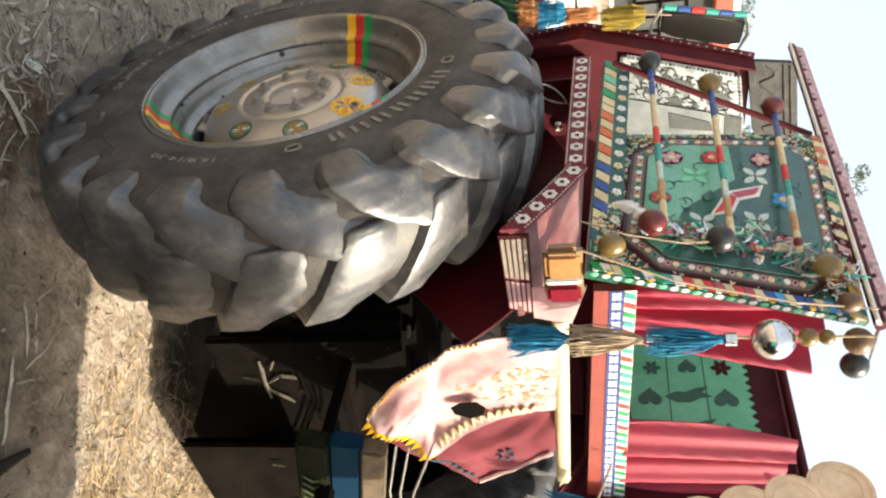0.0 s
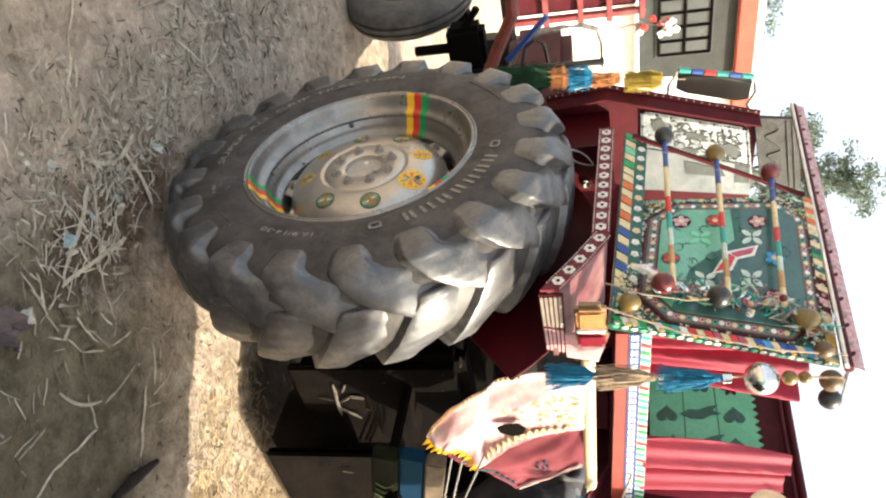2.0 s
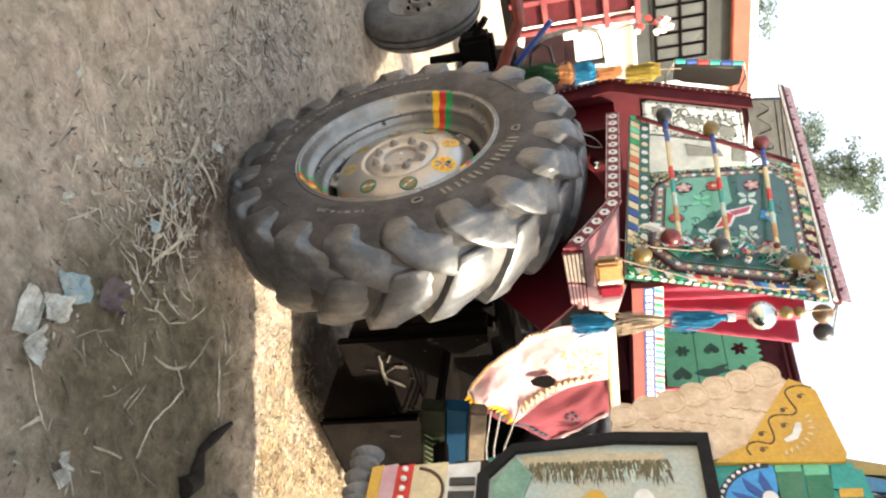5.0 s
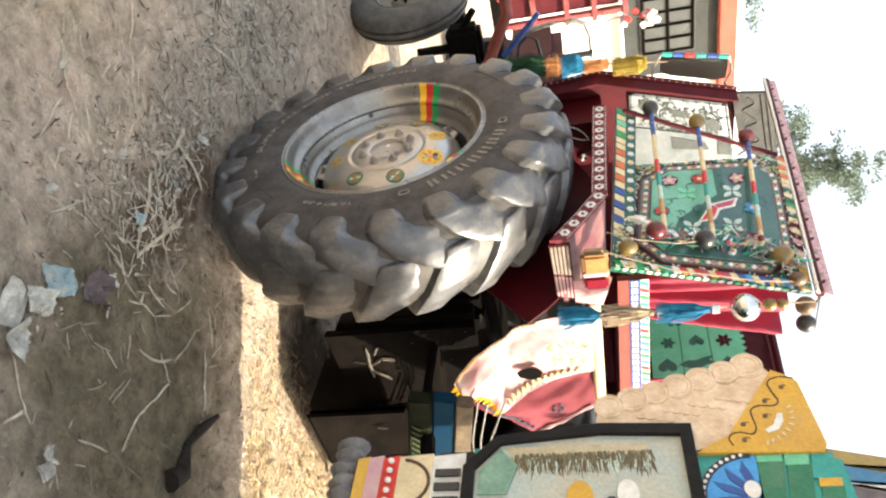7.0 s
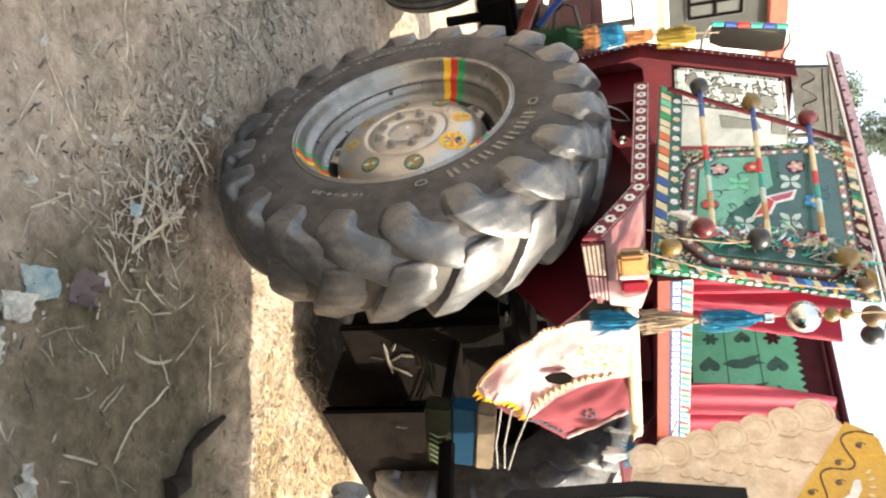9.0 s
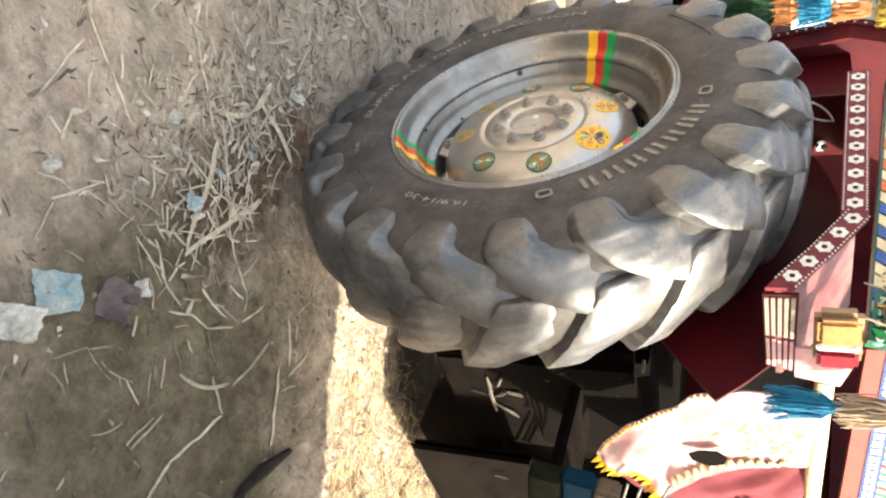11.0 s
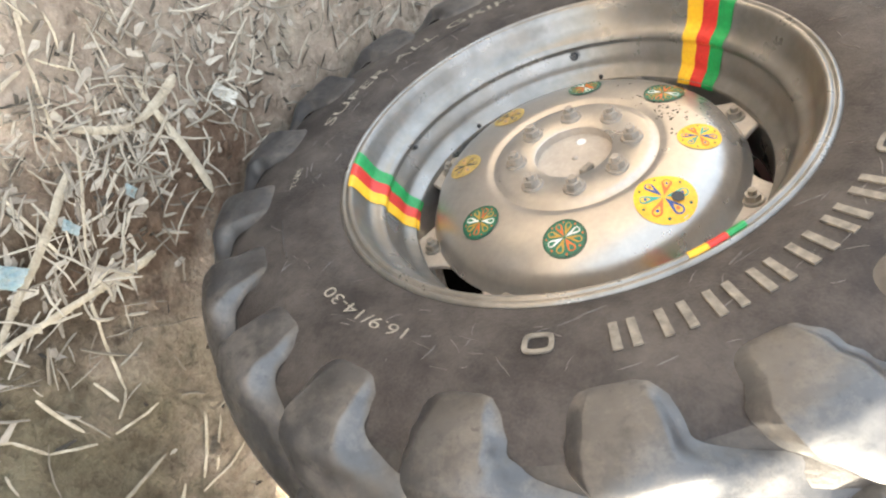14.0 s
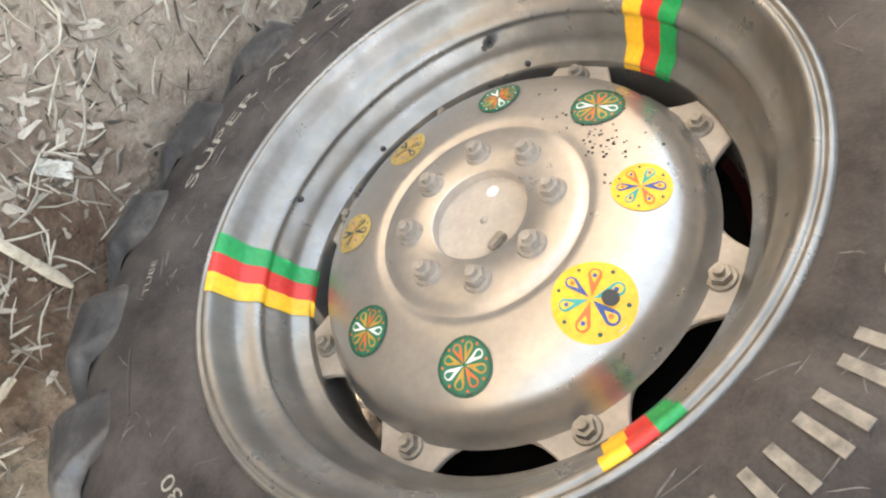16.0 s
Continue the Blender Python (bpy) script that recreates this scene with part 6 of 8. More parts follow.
def tassel(parent, top, length, width, m, n=70, name="tassel", neck=0.15):
    """A bunch of yarn hanging from top."""
    bm = bmesh.new()
    top = Vector(top)
    for i in range(n):
        a, q = rng.uniform(0, 6.283), math.sqrt(rng.random())
        e = top + Vector((math.cos(a) * width * q, math.sin(a) * width * q, -length * rng.uniform(0.82, 1.05)))
        d = Vector((math.cos(a), math.sin(a), 0)) * width * q
        s = rng.uniform(0.6, 1.35)
        j = [Vector((rng.gauss(0, 0.09), rng.gauss(0, 0.09), 0)) * width for _ in range(3)]
        pts = [top + d * neck + Vector((0, 0, rng.uniform(-0.008, 0.008))), top + d * (neck * 0.5 + 0.55) * s + j[0] + Vector((0, 0, -length * 0.25)), top + d * 0.85 * s + j[1] + Vector((0, 0, -length * 0.6)), e + j[2] * 2]
        tube(bm, pts, [0.0018, 0.0021, 0.0020, 0.0011], 4)
    ball(bm, top, 0.012, 8)
    return part(name, bm, m, parent)


garland = thing("tassel_string", "string of blue and tan yarn tassels with a steel ball", "tassel")
cx, cy = 0.472, -0.612
bm = bmesh.new()
rod(bm, (cx, cy, 2.13), (cx - 0.01, cy, 1.50), 0.003, 6)
part("cord", bm, TANYARN, garland)
tassel(garland, (cx - 0.01, cy, 1.455), 0.15, 0.036, BLUEYARN, 110)
tassel(garland, (cx - 0.005, cy, 1.615), 0.17, 0.036, TANYARN, 110)
tassel(garland, (cx, cy, 1.80), 0.17, 0.034, BLUEYARN, 90)
bm = bmesh.new()
for z in (1.815, 1.828, 1.64, 1.47):
    rod(bm, (cx, cy, z - 0.006), (cx, cy, z + 0.006), 0.016, 12)
tagged(part("binding", bm, CHROME, garland, "silver thread binding"), kind="stuff")
bm = bmesh.new()
ball(bm, (cx + 0.004, cy, 1.915), 0.048, 24)
part("steel_ball", bm, CHROME, garland, "shiny steel ball", True)
bm = bmesh.new()
ball(bm, (cx, cy, 1.99), 0.022, 12)
ball(bm, (cx, cy, 2.03), 0.018, 12)
part("bead", bm, OLIVE, garland, "", True)
for (x, y, z), m in (((0.50, -0.60, 2.105), BROWN), ((0.60, -0.585, 2.120), BLACK)):
    bm = bmesh.new()
    ball(bm, (x, y, z), 0.032, 16)
    rod(bm, (x, y, z + 0.03), (0.47, -0.575, 2.155), 0.003, 6)
    tagged(part("hanging_ball", bm, m, None, "", True), "small round dark ball hung at the rail's end", "ornament", "balls on the rail")

# second string by the front board
front_string = thing("tassel_string", "string of green, orange, blue and yellow yarn tassels", "tassel")
fx, fy = 0.225, 0.95
for ztop, ln, wd, m, n_ in ((1.30, 0.27, 0.058, GREENYARN, 260), (1.375, 0.085, 0.048, ORANGEYARN, 110), (1.475, 0.105, 0.050, BLUEYARN, 130), (1.595, 0.12, 0.036, ORANGEYARN, 100), (1.775, 0.155, 0.042, YELLOWYARN, 150)):
    tassel(front_string, (fx + (ztop - 1.1) * 0.13, fy, ztop), ln, wd, m, int(n_ * 1.5), "tassel", 0.7)
bm = bmesh.new()
rod(bm, (fx + 0.01, fy, 1.2), (fx + 0.10, fy, 1.88), 0.003, 6)
part("cord", bm, TANYARN, front_string)

# short teal tassel at the end of the bar
end_tassel = thing("tassel", "teal and white yarn tassel at the end of the cream bar", "tassel")
tassel(end_tassel, (1.225, -0.60, 1.50), 0.15, 0.045, BLUEYARN, 100, "yarn")
tassel(end_tassel, (1.20, -0.61, 1.38), 0.10, 0.03, WHITE, 50, "yarn")
bm = bmesh.new()
rod(bm, (1.225, -0.60, 1.50), (1.24, -0.44, 1.56), 0.004, 6)
part("cord", bm, TANYARN, end_tassel)

# ornament chain and loose bits across the lower side panel
chain = thing("ornament_chain", "tangled chain of tinsel, balls and ribbons across the painted panel", "ornament")
for i in range(150):
    t = i / 149
    u, v = 0.70 + 0.12 * t + 0.04 * math.sin(t * 9) + rng.gauss(0, 0.035), 0.20 + 0.76 * t + rng.uniform(-0.04, 0.04)
    q = Vector(SP(min(0.97, u), v, 0.03 + 0.012 * math.sin(i * 2.1)))
    d = Vector((rng.gauss(0, 0.4), rng.gauss(0, 1), rng.gauss(0.3, 1))).normalized()
    ln = rng.uniform(0.012, 0.034)
    bm = bmesh.new()
    side = Vector((rng.gauss(0, 1), rng.gauss(0, 0.5), rng.gauss(0, 0.5)))
    tube(bm, [q - d * ln, q + side * 0.006, q + d * ln], [0.002, rng.uniform(0.0025, 0.006), 0.0015], 5)
    part("tinsel", bm, rng.choice((PAPER, CHROME, STEEL, TEAL, MINT, PAPER, STEEL, ROSE, PALEG, TEAL)), chain)
for i in range(80):
    t = rng.random()
    u, v = 0.72 + 0.12 * t + rng.gauss(0, 0.035), 0.18 + 0.76 * t + rng.uniform(-0.05, 0.05)
    q = Vector(SP(min(0.97, u), v, rng.uniform(0.02, 0.05)))
    e1 = Vector((rng.gauss(0, 0.5), rng.gauss(0, 1), rng.gauss(0, 1))).normalized()
    e2 = e1.cross(Vector((1, rng.gauss(0, 0.5), rng.gauss(0, 0.5)))).normalized()
    e3 = e1.cross(e2)
    s = rng.uniform(0.008, 0.020)
    bm = bmesh.new()
    prism(bm, petal(0, 0, 0, -s, s, s * rng.uniform(0.3, 0.6), 3), lambda p, w_, h: q + e1 * p + e2 * w_ + e3 * (h + 3.0 * p * p / s * 0.2), 0.0, 0.0012)
    part("foil", bm, rng.choice((CHROME, TEAL, PALEG, STEEL, MINT, ROSE, CHROME, CREAM)), chain)
for u, v, r, m in ((0.90, 0.06, 0.028, OLIVE), (0.84, 0.84, 0.034, OLIVE), (0.985, 0.90, 0.024, BROWN)):
    bm = bmesh.new()
    vs = ball(bm, SP(u, v, 0.04), r, 16, (1, 1, 1.15))
    part("bauble", bm, m, chain, "round gilt ball", True)
bm = bmesh.new()
tube(bm, [Vector(SP(0.64 + 0.10 * t, 0.05 + 0.20 * t, 0.045)) + Vector((0, 0, 0.012 * math.sin(7 * t))) for t in [i / 10 for i in range(11)]], [0.006, 0.014, 0.019, 0.011, 0.015, 0.022, 0.019, 0.013, 0.016, 0.009, 0.003], 6)
part("white_rag", bm, WHITE, chain, "knotted white rag", True)
bm = bmesh.new()
tube(bm, [SP(0.80, -0.06, 0.05), SP(0.86, 0.10, 0.06), SP(0.85, 0.3, 0.055), SP(0.80, 0.5, 0.06)], 0.002, 6)
part("cord", bm, TANYARN, chain)
bm = bmesh.new()
tube(bm, [SP(0.93, -0.08, 0.03), SP(1.02, 0.3, 0.03), SP(1.03, 0.7, 0.04), SP(0.99, 1.0, 0.04)], 0.0025, 6)
part("cord", bm, TANYARN, chain)

# bunch of cloth flowers on the front lamp
bunch = thing("flower_bunch", "bunch of pink and white cloth flowers on a bent wire", "flowers")
for i in range(16):
    bm = bmesh.new()
    c = Vector((0.43 + rng.uniform(-0.05, 0.05), 1.8 + rng.uniform(-0.03, 0.03), 1.83 + rng.uniform(-0.10, 0.10)))
    for k in range(5):
        a = k * 1.2566 + rng.random()
        ball(bm, c + Vector((0.012 * math.cos(a), 0, 0.012 * math.sin(a))), 0.011, 6, (1, 0.5, 1))
    part("flower", bm, (PINK, WHITE, WHITE, STRIPER)[i % 4], bunch)
bm = bmesh.new()
tube(bm, [(0.45, 1.8, 1.53), (0.42, 1.82, 1.7), (0.44, 1.8, 1.92)], 0.004, 6)
part("wire", bm, STEEL, bunch)

# ---- trailer ----
PANELG = mat("leaf_green_paint", (0.018, 0.17, 0.075), (0.014, 0.12, 0.055), 0.45, scale=20, dust=0.2)
DARKINK = mat("dark_ink_paint", (0.02, 0.025, 0.04), (0.035, 0.035, 0.05), 0.5, scale=30)
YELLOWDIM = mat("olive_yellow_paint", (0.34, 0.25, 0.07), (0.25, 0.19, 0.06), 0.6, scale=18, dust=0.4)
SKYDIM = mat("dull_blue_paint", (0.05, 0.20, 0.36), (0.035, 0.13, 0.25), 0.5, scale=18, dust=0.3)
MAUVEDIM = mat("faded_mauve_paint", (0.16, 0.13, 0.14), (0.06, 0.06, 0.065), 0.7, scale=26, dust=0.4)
trailer = thing("trailer", "painted farm trailer with scalloped yellow side boards behind the tractor", "trailer")
TX = -0.120
TF = lambda u, v, h: Vector((TX - h, u, v))
TB = -4.6
bm = bmesh.new()
prism(bm, [(-1.55, 1.18), (-1.55, 1.62), (-1.60, 1.84), (TB, 1.92), (TB, 1.18)], TF, -0.04, 0.0)
part("side_board", bm, TEAL, trailer, "tall painted side board")
bm = bmesh.new()
box(bm, (TX, -1.60, 1.10), (1.53, -1.548, 1.50), 0.01)
box(bm, (TX, TB, 1.10), (1.53, TB + 0.05, 1.85), 0.01)
# unseen far board, made tall to keep a sun patch off the ground
prism(bm, [(-1.55, 1.18), (-1.55, 1.90), (-2.15, 2.30), (-2.35, 2.75), (TB, 2.80), (TB, 1.18)], lambda u, v, h: Vector((1.53 - h, u, v)), 0.0, 0.04)
part("end_board", bm, mat("dark_end_paint", (0.045, 0.028, 0.018), (0.03, 0.02, 0.014), 0.7, scale=10, spec=0.2), trailer, "dark end boards and an unseen far board raised to block sun")
# unseen board, added to stop low sun passing under the bed
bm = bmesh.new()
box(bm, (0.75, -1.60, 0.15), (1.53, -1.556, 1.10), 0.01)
part("front_apron", bm, IRON, trailer, "unseen board added below the bed to block low sun")
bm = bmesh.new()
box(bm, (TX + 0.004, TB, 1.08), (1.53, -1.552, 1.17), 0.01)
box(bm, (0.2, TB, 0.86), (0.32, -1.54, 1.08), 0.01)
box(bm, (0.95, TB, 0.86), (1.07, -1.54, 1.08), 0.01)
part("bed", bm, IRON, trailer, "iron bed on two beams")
# framed landscape
bm = bmesh.new()
outer = [(-1.515, 1.432), (-1.525, 1.598), (-3.0, 1.598), (-3.0, 1.165), (-1.600, 1.165), (-1.535, 1.228)]
inner = [(-1.537, 1.428), (-1.546, 1.576), (-2.97, 1.576), (-2.97, 1.187), (-1.606, 1.187), (-1.552, 1.237)]
for i in range(6):
    j = (i + 1) % 6
    prism(bm, [outer[i], outer[j], inner[j], inner[i]], TF, 0.001, 0.022)
part("picture_frame", bm, mat("worn_black_frame", (0.006, 0.006, 0.0065), (0.014, 0.013, 0.012), 0.75, scale=30, dust=0.25, dust_col=(0.03, 0.026, 0.022), spec=0.2), trailer, "black frame round a painted landscape")
bm = bmesh.new()
prism(bm, inner, TF, 0.001, 0.010)
pic = part("landscape", bm, mat("painted_sky", (0.36, 0.43, 0.40), (0.44, 0.42, 0.32), 0.4, scale=9, bump=0.05), trailer, "hand-painted landscape, pale sky over brown reeds")
bm = bmesh.new()
prism(bm, [(-1.556, 1.245), (-1.556, 1.515), (-1.592, 1.515), (-1.585, 1.262)], TF, 0.0100, 0.0102)
part("sky_band", bm, mat("beige_sky_paint", (0.52, 0.43, 0.27), (0.40, 0.34, 0.22), 0.5, scale=30, dust=0.4, dust_col=(0.55, 0.50, 0.38)), pic, "beige painted sky")
REED = mat("reed_paint", (0.13, 0.11, 0.05), (0.075, 0.066, 0.035), 0.6, scale=60)
REED2 = mat("pale_reed_paint", (0.26, 0.22, 0.11), (0.18, 0.16, 0.085), 0.6, scale=60)
for k, (m, n_) in enumerate(((REED2, 320), (REED, 320), (WORN, 120), (PALEG, 60))):
    bm = bmesh.new()
    for i in range(n_):
        zz = 1.258 + 0.262 * rng.random()
        yy = -1.572 - 0.016 * rng.random() - (0.02 * rng.random() if k > 1 else 0)
        w, ln, sl = rng.uniform(0.0007, 0.0019), rng.uniform(0.008, 0.034), rng.gauss(0, 0.0025)
        prism(bm, [(yy, zz - w), (yy + 0.001, zz + w), (yy - ln * 0.6, zz + w * 0.9 + sl), (yy - ln, zz + sl * 1.6), (yy - ln * 0.5, zz - w + sl * 0.6)], TF, 0.0103, 0.0106 + 0.0002 * k + 0.000002 * i)
    tagged(part("reeds", bm, m, pic, "painted strokes of brown reeds"), kind="stuff")
for yy, zz, r, m in ((-1.672, 1.385, 0.035, YELLOW), (-1.665, 1.47, 0.028, WHITE), (-1.69, 1.44, 0.02, BLACK), (-1.75, 1.36, 0.05, CREAM)):
    bm = bmesh.new()
    prism(bm, disc(yy, zz, r, 16, 0.7), TF, 0.012, 0.016)
    part("hill", bm, m, pic)
bm = bmesh.new()
prism(bm, [(-1.562, 1.236), (-1.612, 1.195), (-1.66, 1.195), (-1.66, 1.25), (-1.60, 1.27)], TF, 0.012, 0.015)
part("meadow", bm, mat("meadow_paint", (0.20, 0.34, 0.25), (0.12, 0.24, 0.17), 0.5, scale=30), pic)
# scalloped wing at the front
E0, E1 = (-1.472, 1.428), (-1.374, 1.750)
bm = bmesh.new()
prism(bm, [(-1.515, 1.42), E0, E1, (-1.415, 1.775), (-1.560, 1.655), (-1.575, 1.60), (-1.525, 1.60)], TF, -0.012, 0.006)
wing = part("scallop_wing", bm, BEIGE, trailer, "beige wing board edged with scallops")
for i in range(7):
    t = (i + 0.5) / 7
    y, z = E0[0] + (E1[0] - E0[0]) * t, E0[1] + (E1[1] - E0[1]) * t
    bm = bmesh.new()
    prism(bm, disc(y, z, 0.030 + 0.002 * math.sin(i * 2.3), 20), TF, -0.011 + 0.0004 * i, 0.007 + 0.0004 * i)
    for rr, th in ((0.028, 0.0016), (0.020, 0.0012)):
        tube(bm, [(TX - 0.0072 - 0.0004 * i, y + rr * math.cos(radians(a)), z + rr * math.sin(radians(a))) for a in range(-100 + 17 * i % 40, 215, 21)], th, 4)
    part("scallop", bm, BEIGE, wing)
for i in range(5):
    a = (-1.505 + 0.012 * i, 1.46 + 0.05 * i)
    for k in range(4):
        bm = bmesh.new()
        prism(bm, disc(a[0] - 0.004 * k, a[1] + 0.018 * k, 0.006, 8, 1.4), TF, 0.006, 0.0085)
        part("relief_bud", bm, BEIGE, wing)
# yellow top with a painted scroll, a half sun and its rays
bm = bmesh.new()
prism(bm, [(-1.397, 1.769), (-1.411, 1.792), (-1.429, 1.810), (-1.573, 1.823), (-1.589, 1.815), (-1.583, 1.600), (-1.566, 1.625), (-1.548, 1.661)], TF, 0.0, 0.010)
ytop = part("yellow_board", bm, YELLOW, trailer, "mustard yellow board with a dark scroll and a half sun")
SCROLL = smooth_profile([(-1.422, 1.805), (-1.416, 1.783), (-1.421, 1.762), (-1.434, 1.755), (-1.457, 1.760), (-1.474, 1.765), (-1.485, 1.754), (-1.483, 1.729), (-1.490, 1.714), (-1.502, 1.711), (-1.526, 1.713), (-1.539, 1.711), (-1.547, 1.702), (-1.542, 1.684), (-1.545, 1.668), (-1.556, 1.661), (-1.570, 1.666)], 3)
bm = bmesh.new()
tube(bm, [(TX - 0.0105, y, z) for y, z in SCROLL], 0.0017, 5)
part("scroll", bm, BROWN, ytop)
for y, z in ((-1.442, 1.778), (-1.473, 1.741), (-1.508, 1.734), (-1.525, 1.692), (-1.559, 1.687)):
    bm = bmesh.new()
    prism(bm, disc(y, z, 0.0048, 9), TF, 0.010, 0.0115)
    tube(bm, [(TX - 0.0105, y + 0.004, z), (TX - 0.0105, y + 0.005, z + 0.006), (TX - 0.0105, y + 0.002, z + 0.011)], [0.0014, 0.001, 0.0006], 4)
    part("scroll_leaf", bm, BROWN, ytop)
bm = bmesh.new()
prism(bm, [(-1.504, 1.756), (-1.503, 1.765), (-1.520, 1.763), (-1.539, 1.751), (-1.546, 1.731), (-1.539, 1.727), (-1.528, 1.744)], TF, 0.010, 0.0115)
part("sun_motif", bm, WHITE, ytop)
for y, z in ((-1.490, 1.779), (-1.502, 1.781), (-1.516, 1.779), (-1.529, 1.774), (-1.541, 1.766), (-1.550, 1.757), (-1.557, 1.746), (-1.563, 1.735), (-1.568, 1.725)):
    bm = bmesh.new()
    prism(bm, petal(y, z, math.atan2(z - 1.745, y + 1.518), -0.006, 0.006, 0.0022, 4), TF, 0.010, 0.0115)
    part("sun_ray", bm, CREAM, ytop)
# blue fan with pointed blades and a dotted edge
FC = (-1.676, 1.690)
bm = bmesh.new()
prism(bm, [(FC[0] + 0.089 * math.cos(radians(t)), FC[1] + 0.094 * math.sin(radians(t))) for t in range(-180, 1, 10)] + [(FC[0] + 0.086, FC[1] + 0.008), (FC[0] - 0.086, FC[1] + 0.004)], TF, 0.0005, 0.004)
fan = part("blue_fan", bm, SKYB, trailer, "blue painted half fan with a dotted edge")
bm = bmesh.new()
prism(bm, [(FC[0] + k * math.cos(radians(t)), FC[1] + k * 1.05 * math.sin(radians(t))) for k, ts in ((0.095, range(-180, 1, 10)), (0.083, range(0, -181, -10))) for t in ts], TF, 0.004, 0.0055)
part("fan_rim", bm, DARKINK, fan, "dark ring set with white dots")
for i in range(22):
    t = radians(-178 + 8.0 * i)
    bm = bmesh.new()
    prism(bm, disc(FC[0] + 0.089 * math.cos(t), FC[1] + 0.0935 * math.sin(t), 0.0036, 8), TF, 0.0055, 0.007)
    part("fan_dot", bm, WHITE, fan)
for i in range(7):
    t = radians(-166 + 25.5 * i)
    bm = bmesh.new()
    prism(bm, [(FC[0] + r * math.cos(t + w), FC[1] + r * math.sin(t + w)) for r, w in ((0.022, -0.25), (0.060, -0.16), (0.080, 0.02), (0.052, 0.10), (0.022, 0.25))], TF, 0.004, 0.0055)
    part("fan_blade", bm, BLUE, fan)
bm = bmesh.new()
prism(bm, disc(FC[0] + 0.018, FC[1] - 0.010, 0.017, 16, 0.8), TF, 0.006, 0.0075)
part("fan_heart", bm, WHITE, fan)
# upright panels, pale above and dark green below, parted by grey strips
for k, (z0, z1) in enumerate(((1.701, 1.744), (1.748, 1.788), (1.792, 1.828))):
    edge = -1.602 - 0.008 * k
    for y0, y1, m, nm in ((-1.588, edge - (0.02 if k == 2 else 0), (MINT, MINT, TEAL)[k], "pale_panel"), (edge - (0.02 if k == 2 else 0), edge - 0.036 if k == 2 else -1.80, (PANELG, PANELG, YELLOW)[k], "painted_panel"), (edge - 0.036, -1.80, PANELG, "green_panel")):
        if nm == "green_panel" and k < 2:
            continue
        bm = bmesh.new()
        prism(bm, [(y0, z0), (y0, z1), (y1, z1 - 0.19 * (y0 - y1) * 0.9), (y1, z0 - 0.19 * (y0 - y1) * 0.9)], TF, 0.0005, 0.004)
        part(nm, bm, m, trailer)
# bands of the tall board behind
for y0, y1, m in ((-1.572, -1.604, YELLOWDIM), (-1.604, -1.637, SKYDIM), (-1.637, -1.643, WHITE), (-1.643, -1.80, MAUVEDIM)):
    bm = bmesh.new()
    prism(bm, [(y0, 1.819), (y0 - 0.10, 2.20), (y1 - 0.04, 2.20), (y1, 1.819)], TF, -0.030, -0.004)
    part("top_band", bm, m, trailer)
bm = bmesh.new()
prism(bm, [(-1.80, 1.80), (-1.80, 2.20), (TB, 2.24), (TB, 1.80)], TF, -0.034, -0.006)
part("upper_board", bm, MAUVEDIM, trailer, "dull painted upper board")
# decorated lower skirt and springs
for i, (z0, z1, m) in enumerate(((1.10, 1.165, WHITE), (1.03, 1.10, CREAM), (0.995, 1.03, STRIPER), (0.965, 0.995, PINK), (0.94, 0.965, YELLOW))):
    bm = bmesh.new()
    prism(bm, [(-1.565, z0), (-1.560, z1), (TB, z1), (TB, z0)], TF, -0.02, 0.004 + 0.002 * (i % 2))
    part("skirt_board", bm, m, trailer)
bm = bmesh.new()
for k in range(5):
    tube(bm, [(TX - 0.0065, -1.625 - 0.10 * k + 0.052 * math.sin(radians(a)), 1.034 + 0.062 * math.cos(radians(a))) for a in range(-86, 87, 12)], 0.0035, 6)
part("skirt_arc", bm, mat("brown_line", (0.06, 0.025, 0.015), (0.09, 0.04, 0.02), 0.6, scale=30), trailer)
bm = bmesh.new()
for i in range(9):
    prism(bm, rect(-1.60 - 0.03 * i, 1.108, -1.615 - 0.03 * i, 1.158), TF, 0.006, 0.012)
part("skirt_tooth", bm, BLACK, trailer)
bm = bmesh.new()
for i in range(12):
    ball(bm, (TX - 0.009, -1.575 - 0.022 * i, 1.013), 0.0065, 6)
part("skirt_dot", bm, WHITE, trailer)
bm = bmesh.new()
tube(bm, [(-0.095, -1.508 - 0.0075 * i, 0.910 + 0.003 * math.sin(i * 0.5)) for i in range(40)], [0.030 + 0.006 * math.sin(i * 1.571) if i else 0.016 for i in range(40)], 14)
part("hose", bm, mat("grey_hose", (0.16, 0.15, 0.14), (0.10, 0.095, 0.09), 0.7, scale=20), trailer, "grey corrugated hose under the boards")
bm = bmesh.new()
tube(bm, [(0.26, -1.56, 0.95), (0.55, -1.30, 0.90), (0.80, -1.10, 0.84)], 0.03, 8)
tube(bm, [(1.0, -1.56, 0.95), (0.92, -1.30, 0.90), (0.88, -1.10, 0.80), (0.90, -0.76, 0.755)], 0.03, 8)
part("tow_frame", bm, IRON, trailer, "black iron tow frame")
for cx in (0.0, 1.24):
    for cy in (-3.0,):
        bm = revolve([(-0.09, 0.0), (-0.10, 0.24), (-0.12, 0.3), (-0.11, 0.42), (-0.08, 0.455), (0.08, 0.455), (0.11, 0.42), (0.12, 0.3), (0.10, 0.24), (0.09, 0.0)], 40, cx=cx + 0.05, cy=cy, cz=0.45)
        part("trailer_tyre", bm, RUBBER, trailer, "", 35)
bm = bmesh.new()
